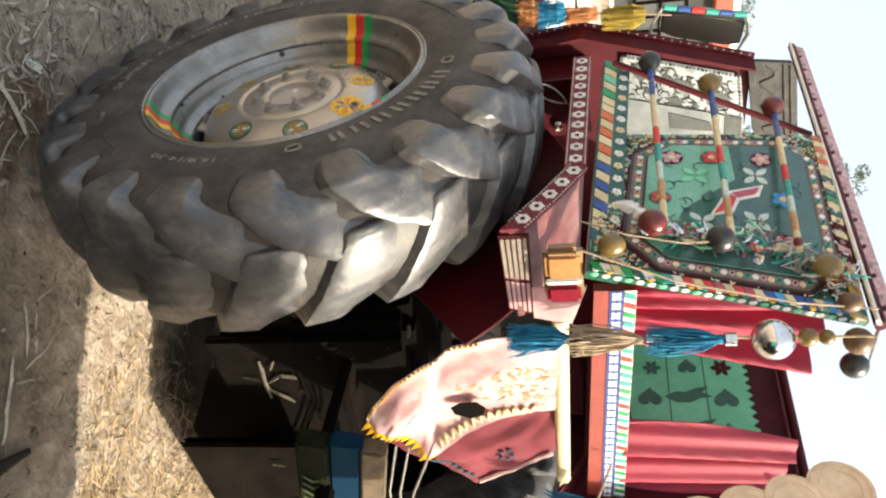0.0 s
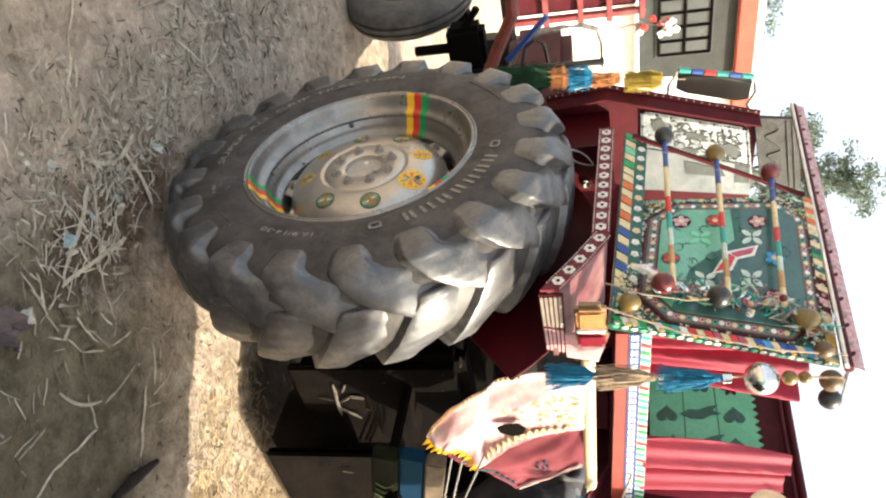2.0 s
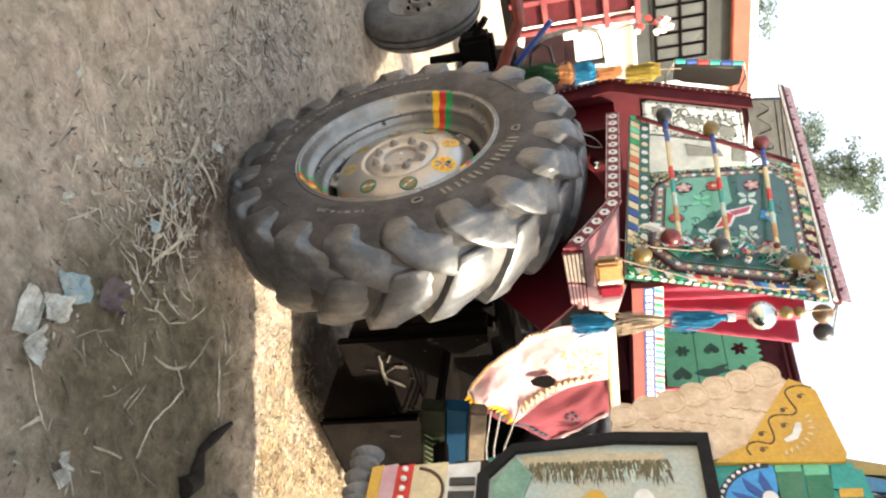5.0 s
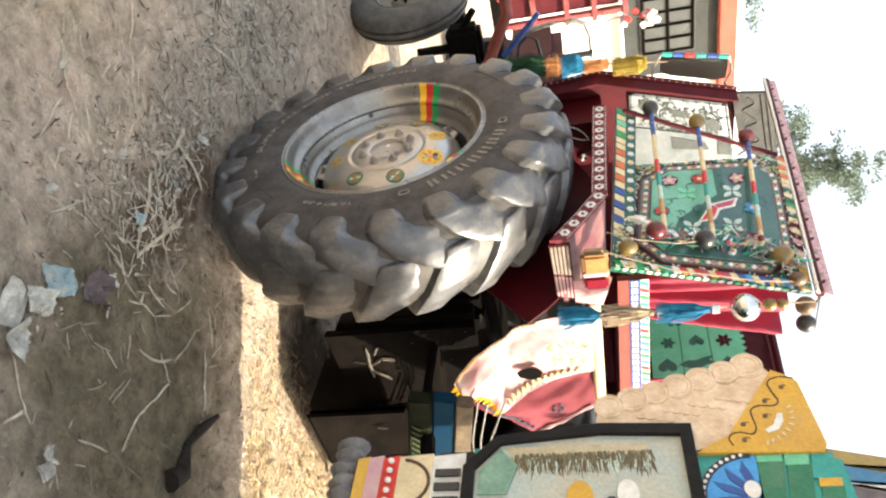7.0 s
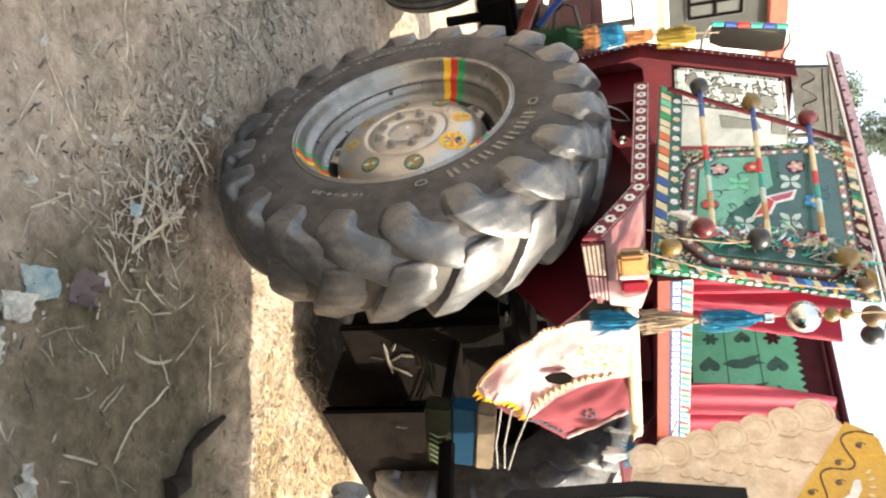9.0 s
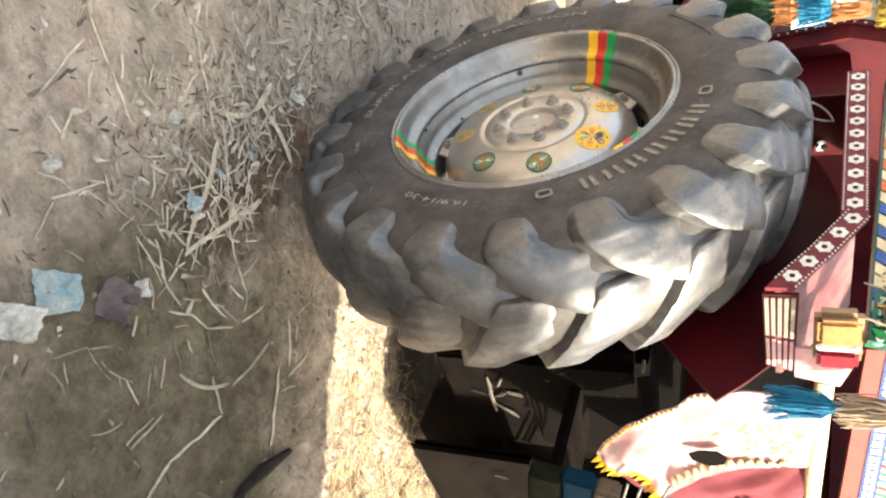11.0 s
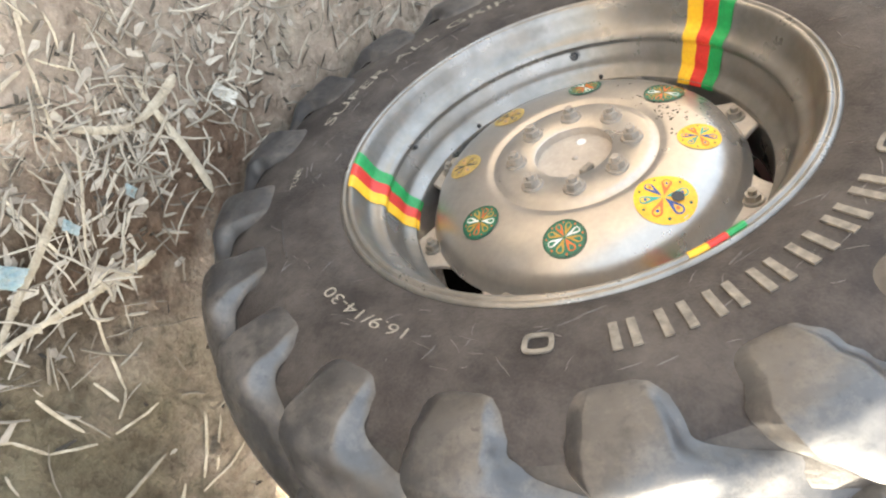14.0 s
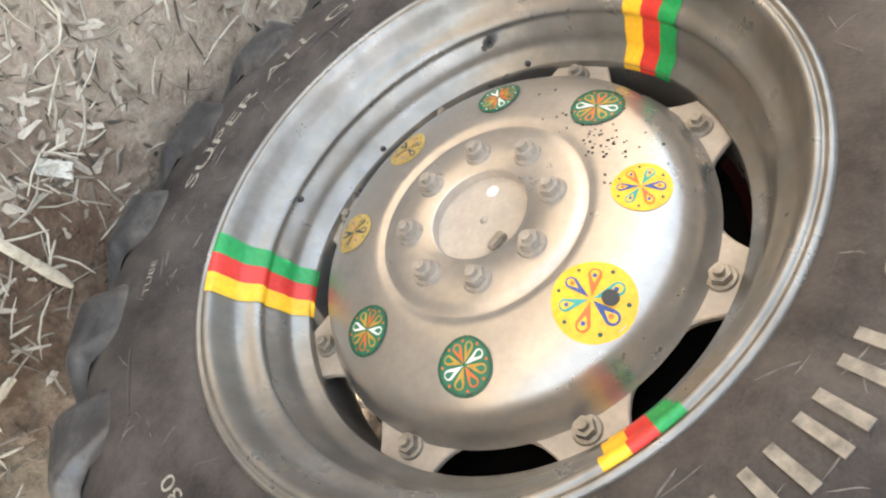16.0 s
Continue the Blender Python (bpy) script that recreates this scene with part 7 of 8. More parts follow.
rod(bm, (0.0, -3.0, 0.45), (1.3, -3.0, 0.45), 0.05, 10)
box(bm, (0.2, -3.1, 0.45), (0.32, -2.9, 0.88), 0.01)
box(bm, (0.95, -3.1, 0.45), (1.07, -2.9, 0.88), 0.01)
part("axle", bm, IRON, trailer)
# painted beam box on the tow frame
BEAM = Matrix.Translation((0.69, -0.76, 0.86)) @ Matrix.Rotation(radians(13), 4, "Y")
bm = bmesh.new()
box(bm, (0.0, 0.0, -0.040), (0.36, 0.05, 0.046), 0.008, BEAM)
# beam paints are darkened: the shade on the beam is in their colour
tool = tagged(part("tow_beam", bm, mat("shaded_beam_blue", (0.002, 0.022, 0.052), (0.005, 0.028, 0.05), 0.9, scale=14, spec=0.1), None), "tow beam painted in blue, olive and worn cream", "beam")
OLIVEP = mat("shaded_beam_olive", (0.013, 0.014, 0.006), (0.007, 0.008, 0.004), 0.9, scale=24, spec=0.1)
LEAFP = mat("pale_leaf_paint", (0.13, 0.17, 0.07), (0.07, 0.10, 0.04), 0.8, scale=30)
for z0, z1, m in ((0.047, 0.112, WORN), (-0.130, -0.041, OLIVEP)):
    bm = bmesh.new()
    box(bm, (0.012, -0.004, z0), (0.36, 0.05, z1), 0.007, BEAM)
    part("painted_band", bm, m, tool)
for k in range(6):
    x = 0.16 + 0.034 * k
    bm = bmesh.new()
    tube(bm, [BEAM @ Vector(p) for p in ((x, -0.006, -0.115), (x + 0.020, -0.007, -0.085), (x + 0.004, -0.006, -0.055))], [0.002, 0.0035, 0.0015], 5)
    part("painted_leaf", bm, LEAFP, tool)
WIREM = mat("dull_wire", (0.20, 0.185, 0.17), (0.11, 0.10, 0.095), 0.6, 0.2, scale=40)
for x0, z0, x1, z1 in ((0.84, 0.955, 1.25, 0.865), (0.85, 0.99, 1.25, 0.893), (0.82, 1.07, 1.26, 0.907)):
    bm = bmesh.new()
    tube(bm, [(x0, -0.65, z0), ((x0 + x1) / 2, -0.665, (z0 + z1) / 2 - 0.012), (x1, -0.64, z1), (x1 + 0.02, -0.46, z1 - 0.28)], 0.004, 6)
    tagged(part("bare_wire", bm, WIREM, None), "bare grey wire hanging below the cloth", "wire", "wires below the cloth")

# ---- litter on the ground ----
# x, y of one end, of the other, and the width: beside the wheel, behind it, farther off
STALKS_BY_WHEEL = [
    (-0.471, -0.339, -0.413, -0.372, 0.009), (-0.413, -0.372, -0.280, -0.419, 0.009), (-0.401, -0.364, -0.338, -0.306, 0.006), (-0.449, -0.303, -0.392, -0.317, 0.007), (-0.286, -0.234, -0.216, -0.249, 0.014),
    (-0.256, -0.391, -0.111, -0.511, 0.008), (-0.111, -0.511, -0.078, -0.525, 0.007), (-0.264, -0.547, -0.138, -0.551, 0.008), (-0.473, -0.578, -0.397, -0.570, 0.006), (-0.392, -0.460, -0.398, -0.394, 0.010),
    (-0.047, -0.547, -0.061, -0.488, 0.010), (-0.179, -0.787, -0.095, -0.823, 0.008), (-0.095, -0.823, 0.001, -0.830, 0.008), (-0.037, -0.564, 0.148, -0.637, 0.009), (-0.054, -0.639, -0.009, -0.421, 0.016),
    (0.027, -0.747, 0.142, -0.738, 0.010), (-0.114, -0.855, -0.053, -0.895, 0.007), (-0.460, -0.483, -0.403, -0.574, 0.006), (-0.120, -0.519, -0.030, -0.560, 0.006),
]
STALKS_BEHIND = [
    (0.148, -0.637, 0.177, -0.685, 0.008), (-0.015, -0.866, 0.047, -0.819, 0.008), (0.047, -0.819, 0.121, -0.800, 0.008), (0.121, -0.800, 0.179, -0.740, 0.007), (0.193, -0.708, 0.219, -0.617, 0.008),
    (0.092, -0.665, 0.150, -0.662, 0.008), (0.287, -0.855, 0.311, -0.679, 0.012), (0.214, -0.882, 0.311, -0.927, 0.010), (0.328, -0.566, 0.431, -0.664, 0.010), (0.364, -0.549, 0.446, -0.636, 0.008),
    (0.472, -0.538, 0.459, -0.683, 0.009), (0.399, -0.696, 0.530, -0.875, 0.014), (0.505, -0.681, 0.452, -0.741, 0.008), (0.371, -0.419, 0.352, -0.539, 0.006), (0.084, -0.865, 0.129, -0.877, 0.007),
    (0.133, -1.158, 0.152, -1.044, 0.008), (0.259, -1.238, 0.250, -1.110, 0.012), (0.250, -1.110, 0.311, -0.933, 0.011), (0.082, -1.325, 0.208, -1.274, 0.010),
]
STALKS_FAR = [
    (-0.705, -0.109, -0.494, -0.320, 0.010), (-0.494, -0.320, -0.450, -0.345, 0.008), (-0.648, -0.588, -0.413, -0.651, 0.008), (-0.614, -0.630, -0.583, -0.802, 0.007), (-0.792, -0.477, -0.718, -0.528, 0.010),
    (-0.359, 0.118, -0.259, 0.097, 0.007), (-0.385, 0.373, -0.258, 0.726, 0.009), (-0.487, -0.826, -0.520, -0.760, 0.009), (-0.368, -1.009, -0.401, -0.924, 0.007), (-0.255, -1.299, -0.078, -1.389, 0.008),
    (-0.142, -1.438, -0.105, -1.375, 0.007), (-0.146, -1.439, -0.116, -1.377, 0.010), (0.116, -1.166, 0.137, -1.068, 0.006),
]
# broad split canes and curled leaves: both ends, width, bow
CANES = [
    (-0.082, -0.738, -0.225, -0.444, 0.022, 0.0), (-0.087, -0.742, -0.003, -0.419, 0.021, 0.0), (-0.216, -0.249, -0.013, -0.251, 0.024, 0.0), (-0.239, -0.172, -0.219, -0.291, 0.024, 0.012),
    (-0.215, -0.295, -0.290, -0.395, 0.021, 0.016), (0.123, -0.947, 0.269, -0.860, 0.015, -0.035), (-0.715, -0.541, -0.648, -0.588, 0.020, 0.0), (-0.323, -0.520, -0.305, -0.600, 0.014, 0.0),
]
SCRAPS = [
    ((-0.330, -1.215), 0.085, 0.3, PAPER, "paper_scrap", "torn grey-green paper scrap on the earth", "paper", 1, 0.35, 1.4),
    ((-0.268, -1.275), 0.075, 1.3, PAPER, "paper_scrap", "crumpled grey paper scrap on the earth", "paper", 2, 0.4, 1.0),
    ((-0.285, -1.155), 0.095, 0.6, PAPER, "paper_scrap", "torn pale paper leaf on the earth", "paper", 16, 0.35, 0.8),
    ((-0.265, -1.050), 0.12, 0.9, PLASTIC, "wrapper", "torn blue and white plastic wrapper on the earth", "wrapper", 3, 0.25, 0.8),
    ((-0.140, -0.970), 0.11, 0.4, DARKRAG, "rag", "crumpled dark purple rag on the earth", "rag", 4, 0.8, 0.9),
    ((-0.13, -0.901), 0.05, 0.9, PAPER, "paper_scrap", "small pale paper scrap by the rag", "paper", 5, 0.5, 0.8),
    ((-0.465, -0.885), 0.035, 0.2, PAPER, "paper_scrap", "small white crumpled paper on the earth", "paper", 6, 0.6, 0.9),
    ((-0.687, -0.566), 0.05, 1.5, PAPER, "paper_scrap", "long pale paper scrap caught on a stalk", "paper", 7, 0.2, 0.5),
    ((-0.346, -0.519), 0.03, 0.5, PAPER, "paper_scrap", "tiny white paper flake", "paper", 8, 0.4, 1.2),
    ((0.011, -1.418), 0.05, 0.5, PAPER, "paper_scrap", "white crumpled paper scrap", "paper", 9, 0.6, 1.0),
    ((-0.152, -0.107), 0.05, 0.4, PAPER, "paper_scrap", "dirty pale paper pressed into the earth", "paper", 17, 0.3, 0.6),
    ((0.040, -1.450), 0.06, 1.0, PAPER, "paper_scrap", "white crumpled paper scrap", "paper", 18, 0.6, 0.8),
    ((-0.169, -0.637), 0.045, 0.5, PLASTIC, "wrapper", "small blue plastic flake among the straw", "wrapper", 10, 0.4, 1.0),
    ((-0.354, -0.521), 0.035, 0.5, PAPER, "paper_scrap", "white paper flake among the straw", "paper", 11, 0.3, 0.7),
    ((-0.295, -0.579), 0.03, 1.5, PAPER, "paper_scrap", "white paper flake among the straw", "paper", 12, 0.3, 0.7),
    ((-0.007, 1.013), 0.06, 1.5, PAPER, "paper_scrap", "pale paper scrap beyond the wheel", "paper", 13, 0.3, 0.6),
    ((-0.134, -0.384), 0.025, 0.5, PLASTIC, "wrapper", "tiny green plastic flake", "wrapper", 14, 0.3, 0.8),
    ((-0.157, -0.508), 0.03, 0.5, PLASTIC, "wrapper", "tiny blue plastic flake", "wrapper", 15, 0.3, 0.8),
]

def blade(verts, faces, c, ang, ln, w, bend, lift, pitch=0.0):
    """A thin curved strip with three faces along it and a ridge."""
    ca, sa = math.cos(ang), math.sin(ang)
    base = len(verts)
    for i in range(4):
        t = i / 3 - 0.5
        x, y = t * ln, bend * (t * t - 0.25) * ln * 2
        z = lift + pitch * t * ln + 0.25 * w
        ww = w * (1.0 if i in (1, 2) else 0.55) * 0.5
        for s, dz in ((-1, 0), (0, min(0.45 * w, 0.0022)), (1, 0)):
            px, py = x, y + s * ww
            gx, gy = c[0] + px * ca - py * sa, c[1] + px * sa + py * ca
            verts.append((gx, gy, ground_z(gx, gy) + z + dz))
    for i in range(3):
        for k in range(2):
            a = base + i * 3 + k
            faces.append((a, a + 1, a + 4, a + 3))


def flake(verts, faces, c, ang, ln, w, r):
    """A torn flat piece, folded along its middle."""
    ca, sa = math.cos(ang), math.sin(ang)
    base = len(verts)
    tilt, fold = r.gauss(0, 0.22), r.uniform(0.0, 0.35)
    tip = r.uniform(0.1, 0.5)
    out = [(-0.5, r.uniform(-0.4, 0.4)), (-0.5 + r.uniform(0.02, 0.4), 0.5), (r.uniform(-0.1, 0.45), r.uniform(0.15, 0.5)), (0.5, r.uniform(-0.4, 0.4)), (tip, r.uniform(-0.5, -0.1)), (-r.uniform(0.1, 0.45), -0.5)]
    for i, (u, v) in enumerate(out + [(-0.30, r.uniform(-0.15, 0.15)), (0.25, r.uniform(-0.15, 0.15))]):
        px, py = u * ln, v * w
        gx, gy = c[0] + px * ca - py * sa, c[1] + px * sa + py * ca
        z = 0.0010 + 0.6 * abs(tilt * px) + (fold * w * 0.25 if i >= 6 else 0.0)
        verts.append((gx, gy, ground_z(gx, gy) + z))
    b = base
    faces += [(b, b + 1, b + 2, b + 7, b + 6), (b + 2, b + 3, b + 7), (b + 3, b + 4, b + 7), (b + 4, b + 5, b + 6, b + 7), (b + 5, b, b + 6)]


def scatter(name, label, category, n, material, size, width, region, seed, pitch=0.3):
    r = random.Random(seed)
    verts, faces = [], []
    k = 0
    while k < n:
        x, y = region(r)
        d = 0.5 + 0.5 * noise.noise(Vector((x * 1.7, y * 1.7, 9.0))) + 0.35 * noise.noise(Vector((x * 6, y * 6, 4.0)))
        if r.random() > d * 1.15:
            continue
        k += 1
        if material in (LITTER, DARKLIT):
            flake(verts, faces, (x, y), r.uniform(0, 6.283), r.uniform(*size), r.uniform(*width), r)
            continue
        blade(verts, faces, (x, y), r.uniform(0, 6.283), r.uniform(*size) * (1.8 if r.random() < 0.06 else 1), r.uniform(*width), r.gauss(0, 0.13), r.uniform(-0.001, 0.006), r.uniform(-pitch, pitch))
    me = bpy.data.meshes.new(name)
    me.from_pydata(verts, [], faces)
    me.materials.append(material)
    tagged(new(name, me), label, category, kind="stuff")


def near_region(r):
    return r.uniform(-2.2, 1.9), r.uniform(-2.2, 2.6)


def left_band(r):
    return r.gauss(-0.25, 0.14), r.choice((r.uniform(-0.75, 1.3), r.gauss(-0.35, 0.3)))


def heap_region(r):
    return r.gauss(-0.16, 0.14), r.gauss(-0.52, 0.22)


def ahead_region(r):
    y = r.uniform(0.2, 2.6)
    return r.gauss(-0.28, 0.30) - 0.10 * y, y


def lit_region(r):
    t, s = 0.12 + 0.88 * r.random() ** 0.42, r.random()
    return 0.50 + 0.50 * t + 0.85 * s * (0.25 + 0.75 * t), -0.20 - 0.78 * t + 0.60 * s * (0.2 + 0.8 * t)


scatter("straw_litter", "thin dry straw strewn over the earth", "straw", 800, STRAW, (0.03, 0.13), (0.0018, 0.004), near_region, 11)
scatter("straw_litter", "thin dry straw heaped beside the tyre", "straw", 170, STRAW, (0.03, 0.13), (0.002, 0.008), heap_region, 12, 0.5)
scatter("straw_litter", "matted straw beside the wheel", "straw", 430, STRAW, (0.02, 0.12), (0.002, 0.0065), left_band, 13, 0.5)
scatter("leaf_litter", "crumbled dry leaves and chaff on the earth", "litter", 1000, LITTER, (0.008, 0.032), (0.003, 0.012), near_region, 14, 0.4)
scatter("leaf_litter", "pale torn leaves by the wheel", "litter", 460, LITTER, (0.012, 0.058), (0.005, 0.018), left_band, 15, 0.5)
scatter("straw_litter", "straw and chaff in the sun, its gold put in the colour", "straw", 1500, LITSTRAW, (0.02, 0.10), (0.0016, 0.0046), lit_region, 16, 0.55)

scatter("straw_litter", "long trampled straw ahead of the wheel", "straw", 420, STRAW, (0.06, 0.22), (0.003, 0.009), ahead_region, 21, 0.4)
scatter("dark_litter", "dark rotten stems ahead of the wheel", "litter", 420, DARKLIT, (0.03, 0.11), (0.004, 0.014), ahead_region, 22)
scatter("leaf_litter", "pale torn husks trodden in ahead of the wheel", "litter", 300, LITTER, (0.03, 0.10), (0.008, 0.022), ahead_region, 23)
scatter("dark_litter", "dark rotten straw bits beside the wheel", "litter", 520, DARKLIT, (0.008, 0.05), (0.002, 0.008), left_band, 19)
scatter("dark_litter", "dark rotten leaf bits and dung crumbs on the earth", "litter", 1400, DARKLIT, (0.010, 0.050), (0.003, 0.012), near_region, 18)


def stalk(p, q, w, name="dry_stalk", label="pale dry cane stalk lying on the earth", curve=0.0):
    """A split dry stalk, flattened, lying from p to q."""
    bm = bmesh.new()
    p, q = Vector((*p, 0)), Vector((*q, 0))
    pts = []
    for i in range(9):
        t = i / 8
        c = p + (q - p) * t
        n_ = Vector((-(q - p).y, (q - p).x, 0)).normalized()
        c += n_ * curve * 0.6 * (4 * t * (1 - t))
        c.z = ground_z(c.x, c.y) + w * 0.55
        pts.append(c)
    w *= 0.85
    tube(bm, pts, [w * (0.42 + 0.13 * noise.noise(Vector((i * 0.9, p.x * 40, p.y * 40)))) * (0.55 if i in (0, 8) else 1.0) for i in range(9)], 6)
    for t in (0.3, 0.65):
        ball(bm, pts[int(t * 8)], w * 0.52, 7)
    for v in bm.verts:
        g = ground_z(v.co.x, v.co.y)
        v.co.z = g + 0.002 + (v.co.z - g) * 0.35
    return tagged(part(name, bm, PALE, None, "", True), label, "stalk", "dry stalks on the ground")


for k, (x0, y0, x1, y1, w) in enumerate(STALKS_BY_WHEEL + STALKS_BEHIND + STALKS_FAR):
    stalk((x0, y0), (x1, y1), w, curve=0.003 * math.sin(k * 2.4))
for x0, y0, x1, y1, w, bow in CANES:
    stalk((x0, y0), (x1, y1), w, label="broad split dry cane lying on the earth", curve=bow)


DARKWOOD = mat("charred_wood", (0.016, 0.012, 0.009), (0.035, 0.027, 0.02), 0.9, scale=20, bump=0.8, fine=120, spec=0.2)
STICK = ((0.500, -1.185), (0.540, -1.130), (0.515, -1.075), (0.513, -1.030), (0.547, -0.942), (0.615, -0.835))


def scrap(c, size, ang, m, name, label, category, seed, crumple=0.3, aspect=1.0, n=8):
    """A crumpled flat scrap lying on the earth."""
    r = random.Random(seed)
    corner = [(sx_ * size * r.uniform(0.32, 0.58), sy_ * size * aspect * r.uniform(0.32, 0.58)) for sx_, sy_ in ((-1, -1), (1, -1), (1, 1), (-1, 1))]
    u0, v0, w0 = r.uniform(0.25, 0.75), r.uniform(0.25, 0.75), r.uniform(0.6, 1.4)
    k0, k1, k2 = (r.uniform(0.4, 1.0) * r.choice((-1, 1)) for _ in range(3))

    def f(u, v):
        wts = ((1 - u) * (1 - v), u * (1 - v), u * v, (1 - u) * v)
        x, y = (sum(q * p[m_] for q, p in zip(wts, corner)) for m_ in (0, 1))
        x += 0.05 * size * noise.noise(Vector((v * 5.0, seed * 1.7, u * 2.0)))
        y += 0.05 * size * noise.noise(Vector((u * 5.0, seed * 2.3, v * 2.0)))
        gx, gy = c[0] + x * math.cos(ang) - y * math.sin(ang), c[1] + x * math.sin(ang) + y * math.cos(ang)
        h = crumple * size * (0.25 + k0 * abs(u - u0) + k1 * abs(v - v0) + k2 * abs(u + v - w0) * 0.7 + 0.4 * noise.noise(Vector((u * 4 + seed, v * 4, 4))))
        return gx, gy, ground_z(gx, gy) + 0.004 + max(0, h)
    return tagged(part(name, sheet(f, n, n, 0.0015), m, None), label, category)


bm = bmesh.new()
tube(bm, [(x, y, ground_z(x, y) + 0.012) for x, y in STICK], [0.040, 0.036, 0.018, 0.013, 0.020, 0.009], 9)
tagged(part("dark_stick", bm, DARKWOOD, None, "", 50), "charred dark stick lying on the earth", "stick")

for c, size, ang, m, name, label, cat, seed, cr, asp in SCRAPS:
    scrap(c, size, ang, m, name, label, cat, seed, cr, asp)

# clods of earth
clods = random.Random(5)
bm = bmesh.new()
for i in range(420):
    x, y = clods.uniform(-1.8, 1.8), clods.uniform(-1.9, 2.2)
    r = clods.uniform(0.004, 0.016) * (1.6 if clods.random() < 0.08 else 1)
    g = bmesh.ops.create_icosphere(bm, subdivisions=1, radius=r, matrix=Matrix.Translation((x, y, ground_z(x, y) + r * 0.3)))
    for v in g["verts"]:
        v.co += Vector((clods.uniform(-1, 1), clods.uniform(-1, 1), clods.uniform(-1, 0.6))) * r * 0.3
tagged(part("clods", bm, EARTH), "small clods of dry earth", "clods", kind="stuff")

# ---- distance: house, red cart, tree ----
house = thing("house", "plastered house with a salmon cornice and a barred window", "house")
HY = 11.0
bm = bmesh.new()
prism(bm, [(0.5, 0.0), (14, 0.0), (14, 4.52), (0.5, 4.52)], lambda u, v, h: Vector((u, HY + h, v)), 0.0, 0.3)
part("wall", bm, WALL, house, "pale plastered wall")
bm = bmesh.new()
box(bm, (0.4, HY - 0.20, 4.05), (14.1, HY - 0.002, 4.36), 0.02)
part("cornice", bm, SALMON, house, "salmon cornice under the roof")
bm = bmesh.new()
box(bm, (0.4, HY + 0.3, 0.0), (14.1, HY + 7, 4.50), 0.03)
part("body", bm, WALL, house)
bm = bmesh.new()
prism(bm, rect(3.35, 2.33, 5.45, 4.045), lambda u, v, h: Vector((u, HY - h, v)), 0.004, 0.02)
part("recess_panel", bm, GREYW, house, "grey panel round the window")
bm = bmesh.new()
box(bm, (3.2, HY - 0.30, 2.26), (5.5, HY, 2.33), 0.01)
part("sill", bm, WALL, house)
W0, W1, Z0, Z1 = 3.66, 4.98, 2.70, 3.60
bm = bmesh.new()
box(bm, (W0 - 0.06, HY - 0.05, Z0 - 0.06), (W1 + 0.06, HY - 0.021, Z1 + 0.06), 0.004)
win = part("window", bm, BLACK, house, "dark barred window")
GLASS = mat("window_glass", (0.058, 0.062, 0.058), (0.034, 0.038, 0.036), 0.3, scale=2)
for i in range(6):
    bm = bmesh.new()
    x = W0 + (W1 - W0) * i / 5
    rod(bm, (x, HY - 0.07, Z0), (x, HY - 0.07, Z1), 0.022, 6)
    part("bar", bm, IRON, win)
for z in (Z0, (Z0 + Z1) / 2, Z1):
    bm = bmesh.new()
    rod(bm, (W0, HY - 0.09, z), (W1, HY - 0.09, z), 0.024, 6)
    part("bar", bm, IRON, win)
for i in range(5):
    for j in range(2):
        bm = bmesh.new()
        x = W0 + (W1 - W0) * (i + 0.5) / 5
        z = Z0 + (Z1 - Z0) * (j + 0.5) / 2
        box(bm, (x - 0.10, HY - 0.056, z - 0.18), (x + 0.10, HY - 0.048, z + 0.18), 0.003)
        part("pane", bm, GLASS, win)

cart = thing("red_cart", "bright red open-framed farm machine behind the tractor", "farm machine")
CY = 5.0
REDF = mat("bright_red_paint", (0.20, 0.014, 0.018), (0.12, 0.010, 0.014), 0.5, scale=8, dust=0.4, dust_col=(0.26, 0.10, 0.08))
for x in (0.98, 1.30, 1.62):
    bm = bmesh.new()
    box(bm, (x, CY, 0.62), (x + 0.06, CY + 0.08, 2.02), 0.01)
    part("post", bm, REDF, cart)
for z in (1.02, 1.36, 1.64, 1.95):
    bm = bmesh.new()
    box(bm, (0.9, CY - 0.02, z), (1.72, CY + 0.04, z + 0.06), 0.01)
    part("rail", bm, REDF, cart)
bm = bmesh.new()
box(bm, (0.88, CY + 0.05, 0.69), (1.60, CY + 0.30, 1.96), 0.03)
part("body", bm, MAROON, cart)
bm = bmesh.new()
box(bm, (0.86, CY - 0.04, 1.66), (1.24, CY + 0.2, 2.02), 0.02)
part("panel", bm, REDF, cart, "bright red panel")
orn = random.Random(17)
for i in range(40):
    bm = bmesh.new()
    ball(bm, (0.86 + abs(orn.gauss(0, 0.07)), CY - 0.07, 0.85 + 1.1 * i / 40 + orn.uniform(-0.03, 0.03)), orn.uniform(0.016, 0.036), 7, (orn.uniform(0.6, 1.4), 0.6, orn.uniform(0.6, 1.5)))
    part("bright_ornament", bm, orn.choice((GREEN, YELLOW, MINT, STRIPER, CREAM, YELLOW, BLUE)), cart)
for x in (0.92, 2.02):
    part("wheel", revolve([(-0.08, 0.05), (-0.10, 0.3), (-0.07, 0.40), (0.07, 0.40), (0.10, 0.3), (0.08, 0.05)], 32, cx=x, cy=CY + 0.2, cz=0.39), RUBBER, cart)
bm = bmesh.new()
box(bm, (0.9, CY - 0.05, 0.62), (2.04, CY + 0.4, 0.695), 0.01)
for x in (0.99, 1.88):
    box(bm, (x, CY + 0.16, 0.35), (x + 0.05, CY + 0.24, 0.63), 0.005)
part("base", bm, IRON, cart)


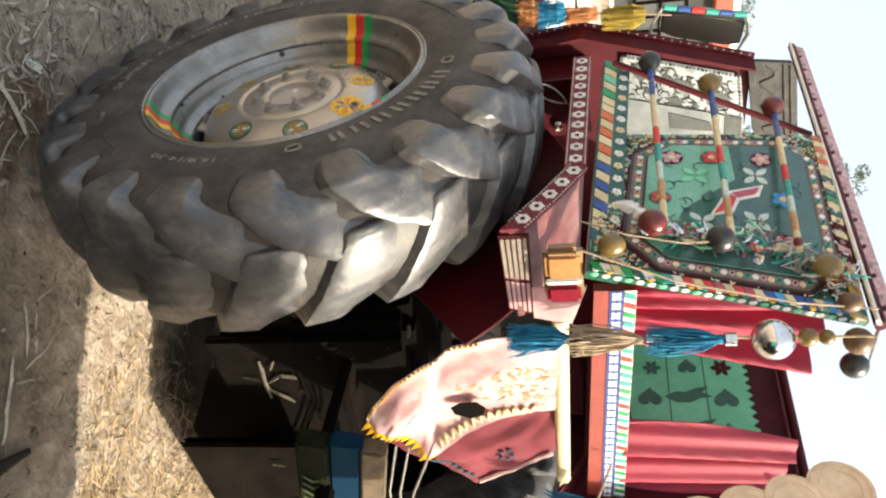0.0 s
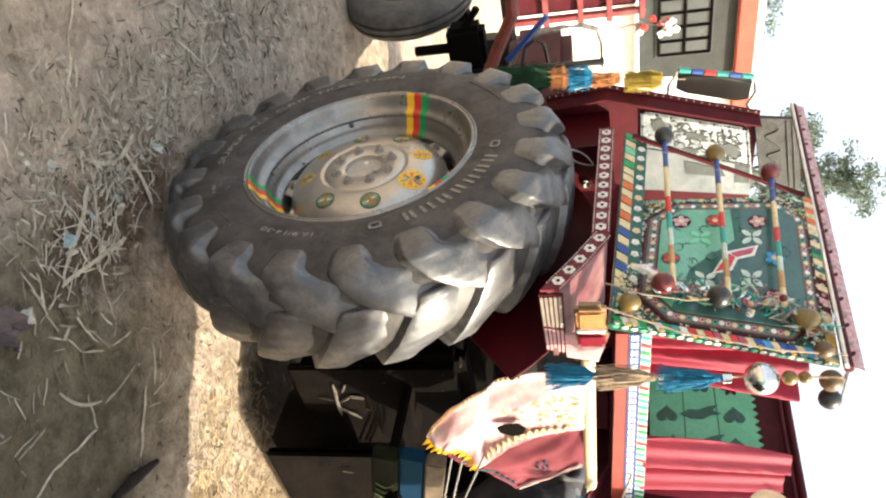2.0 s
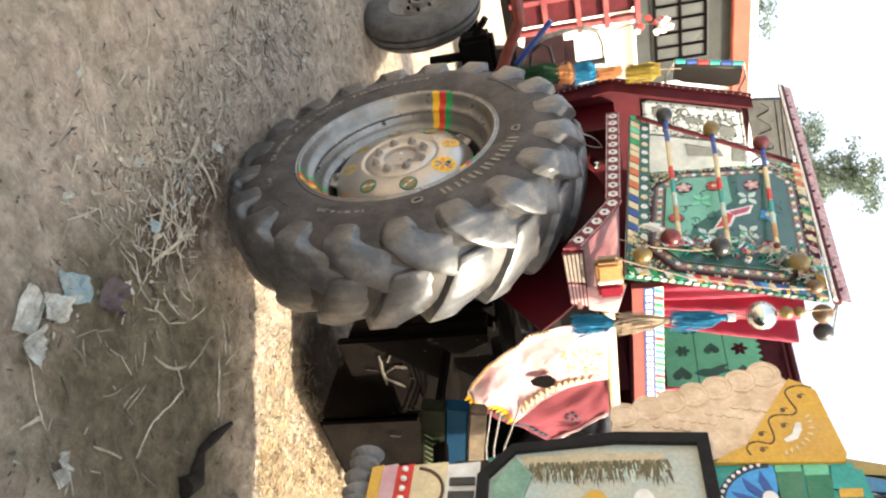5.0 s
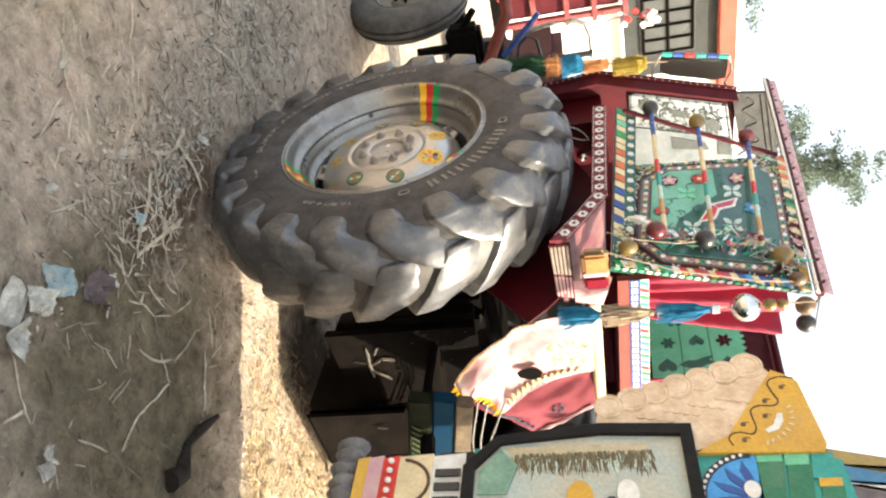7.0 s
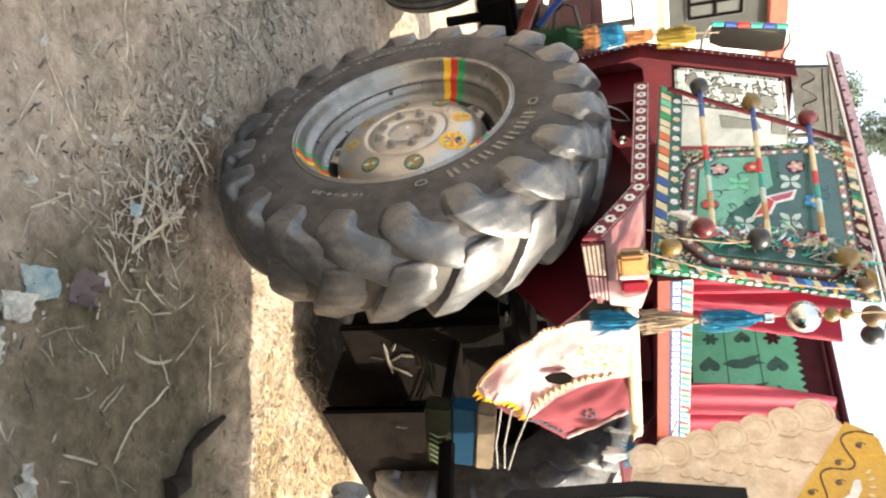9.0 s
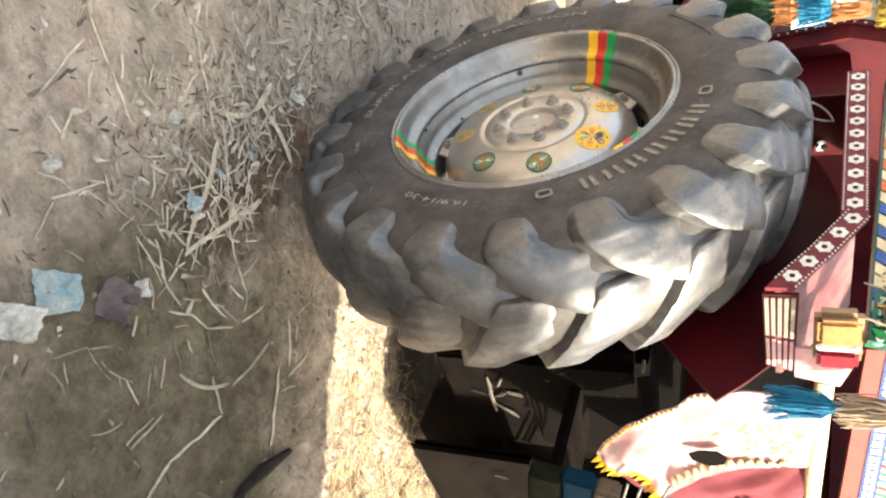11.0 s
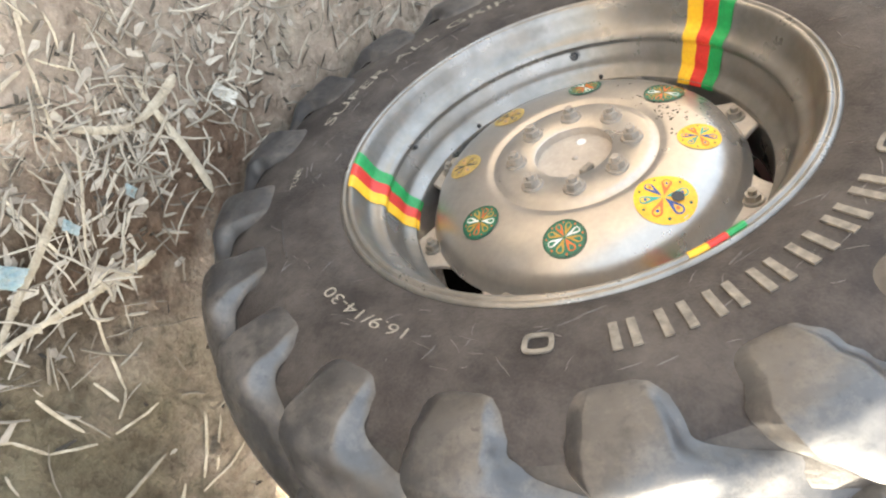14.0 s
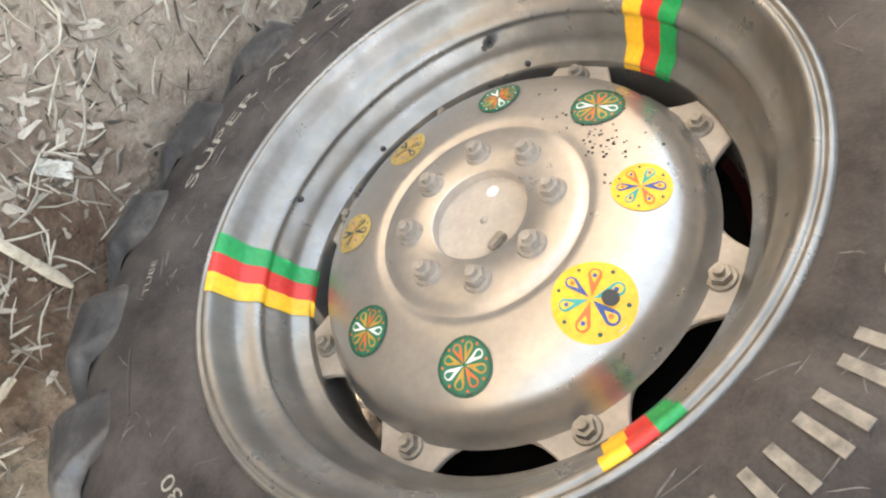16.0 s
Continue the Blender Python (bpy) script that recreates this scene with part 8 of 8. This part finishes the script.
def tree(name, at, height, spread, seed, label):
    """Tapered trunk with limbs and a crown of many leaf clumps with gaps."""
    r = random.Random(seed)
    t = thing(name, label, "tree", at=at)
    bm = bmesh.new()
    top = Vector((0.3, 0.2, height * 0.72))
    tube(bm, [Vector((0, 0, -0.1)), Vector((0.1, 0.05, height * 0.25)), Vector((0.05, 0.1, height * 0.5)), top], [0.32, 0.24, 0.17, 0.09], 10)
    limbs = []
    for i in range(11):
        a, z = r.uniform(0, 6.283), height * r.uniform(0.4, 0.75)
        e = Vector((math.cos(a) * spread * r.uniform(0.5, 1.0), math.sin(a) * spread * r.uniform(0.5, 1.0), z + height * r.uniform(0.08, 0.28)))
        s = Vector((0.08, 0.08, z))
        tube(bm, [s, (s + e) / 2 + Vector((0, 0, 0.3)), e], [0.09, 0.05, 0.02], 6)
        limbs.append((s, e))
    part("trunk", bm, BARK, t, "grey-brown trunk with limbs")
    verts, faces = [], []
    for s, e in limbs:
        for c_ in range(13):
            q = s + (e - s) * r.uniform(0.45, 1.1) + Vector((r.gauss(0, 0.35), r.gauss(0, 0.35), r.gauss(0, 0.3)))
            rad = r.uniform(0.35, 0.75)
            for k in range(120):
                d = Vector((r.gauss(0, 1), r.gauss(0, 1), r.gauss(0, 0.7)))
                p = q + d.normalized() * rad * r.random() ** 0.4
                u = Vector((r.gauss(0, 1), r.gauss(0, 1), r.gauss(0, 1))).normalized() * r.uniform(0.06, 0.12)
                w = u.cross(Vector((r.gauss(0, 1), r.gauss(0, 1), r.gauss(0, 1)))).normalized() * r.uniform(0.03, 0.06)
                b = len(verts)
                verts += [tuple(p - u), tuple(p + w), tuple(p + u), tuple(p - w)]
                faces.append((b, b + 1, b + 2, b + 3))
    me = bpy.data.meshes.new("crown")
    me.from_pydata(verts, [], faces)
    me.materials.append(LEAF)
    c = new("crown", me)
    c.parent = t
    return t


tree("tree", (21.7, 31.2, 0), 15.4, 3.0, 3, "tall grey-green tree with an open crown far behind")
tree("tree", (13.8, 40.0, 0), 13.6, 3.0, 4, "pale hazy tree far behind the house")
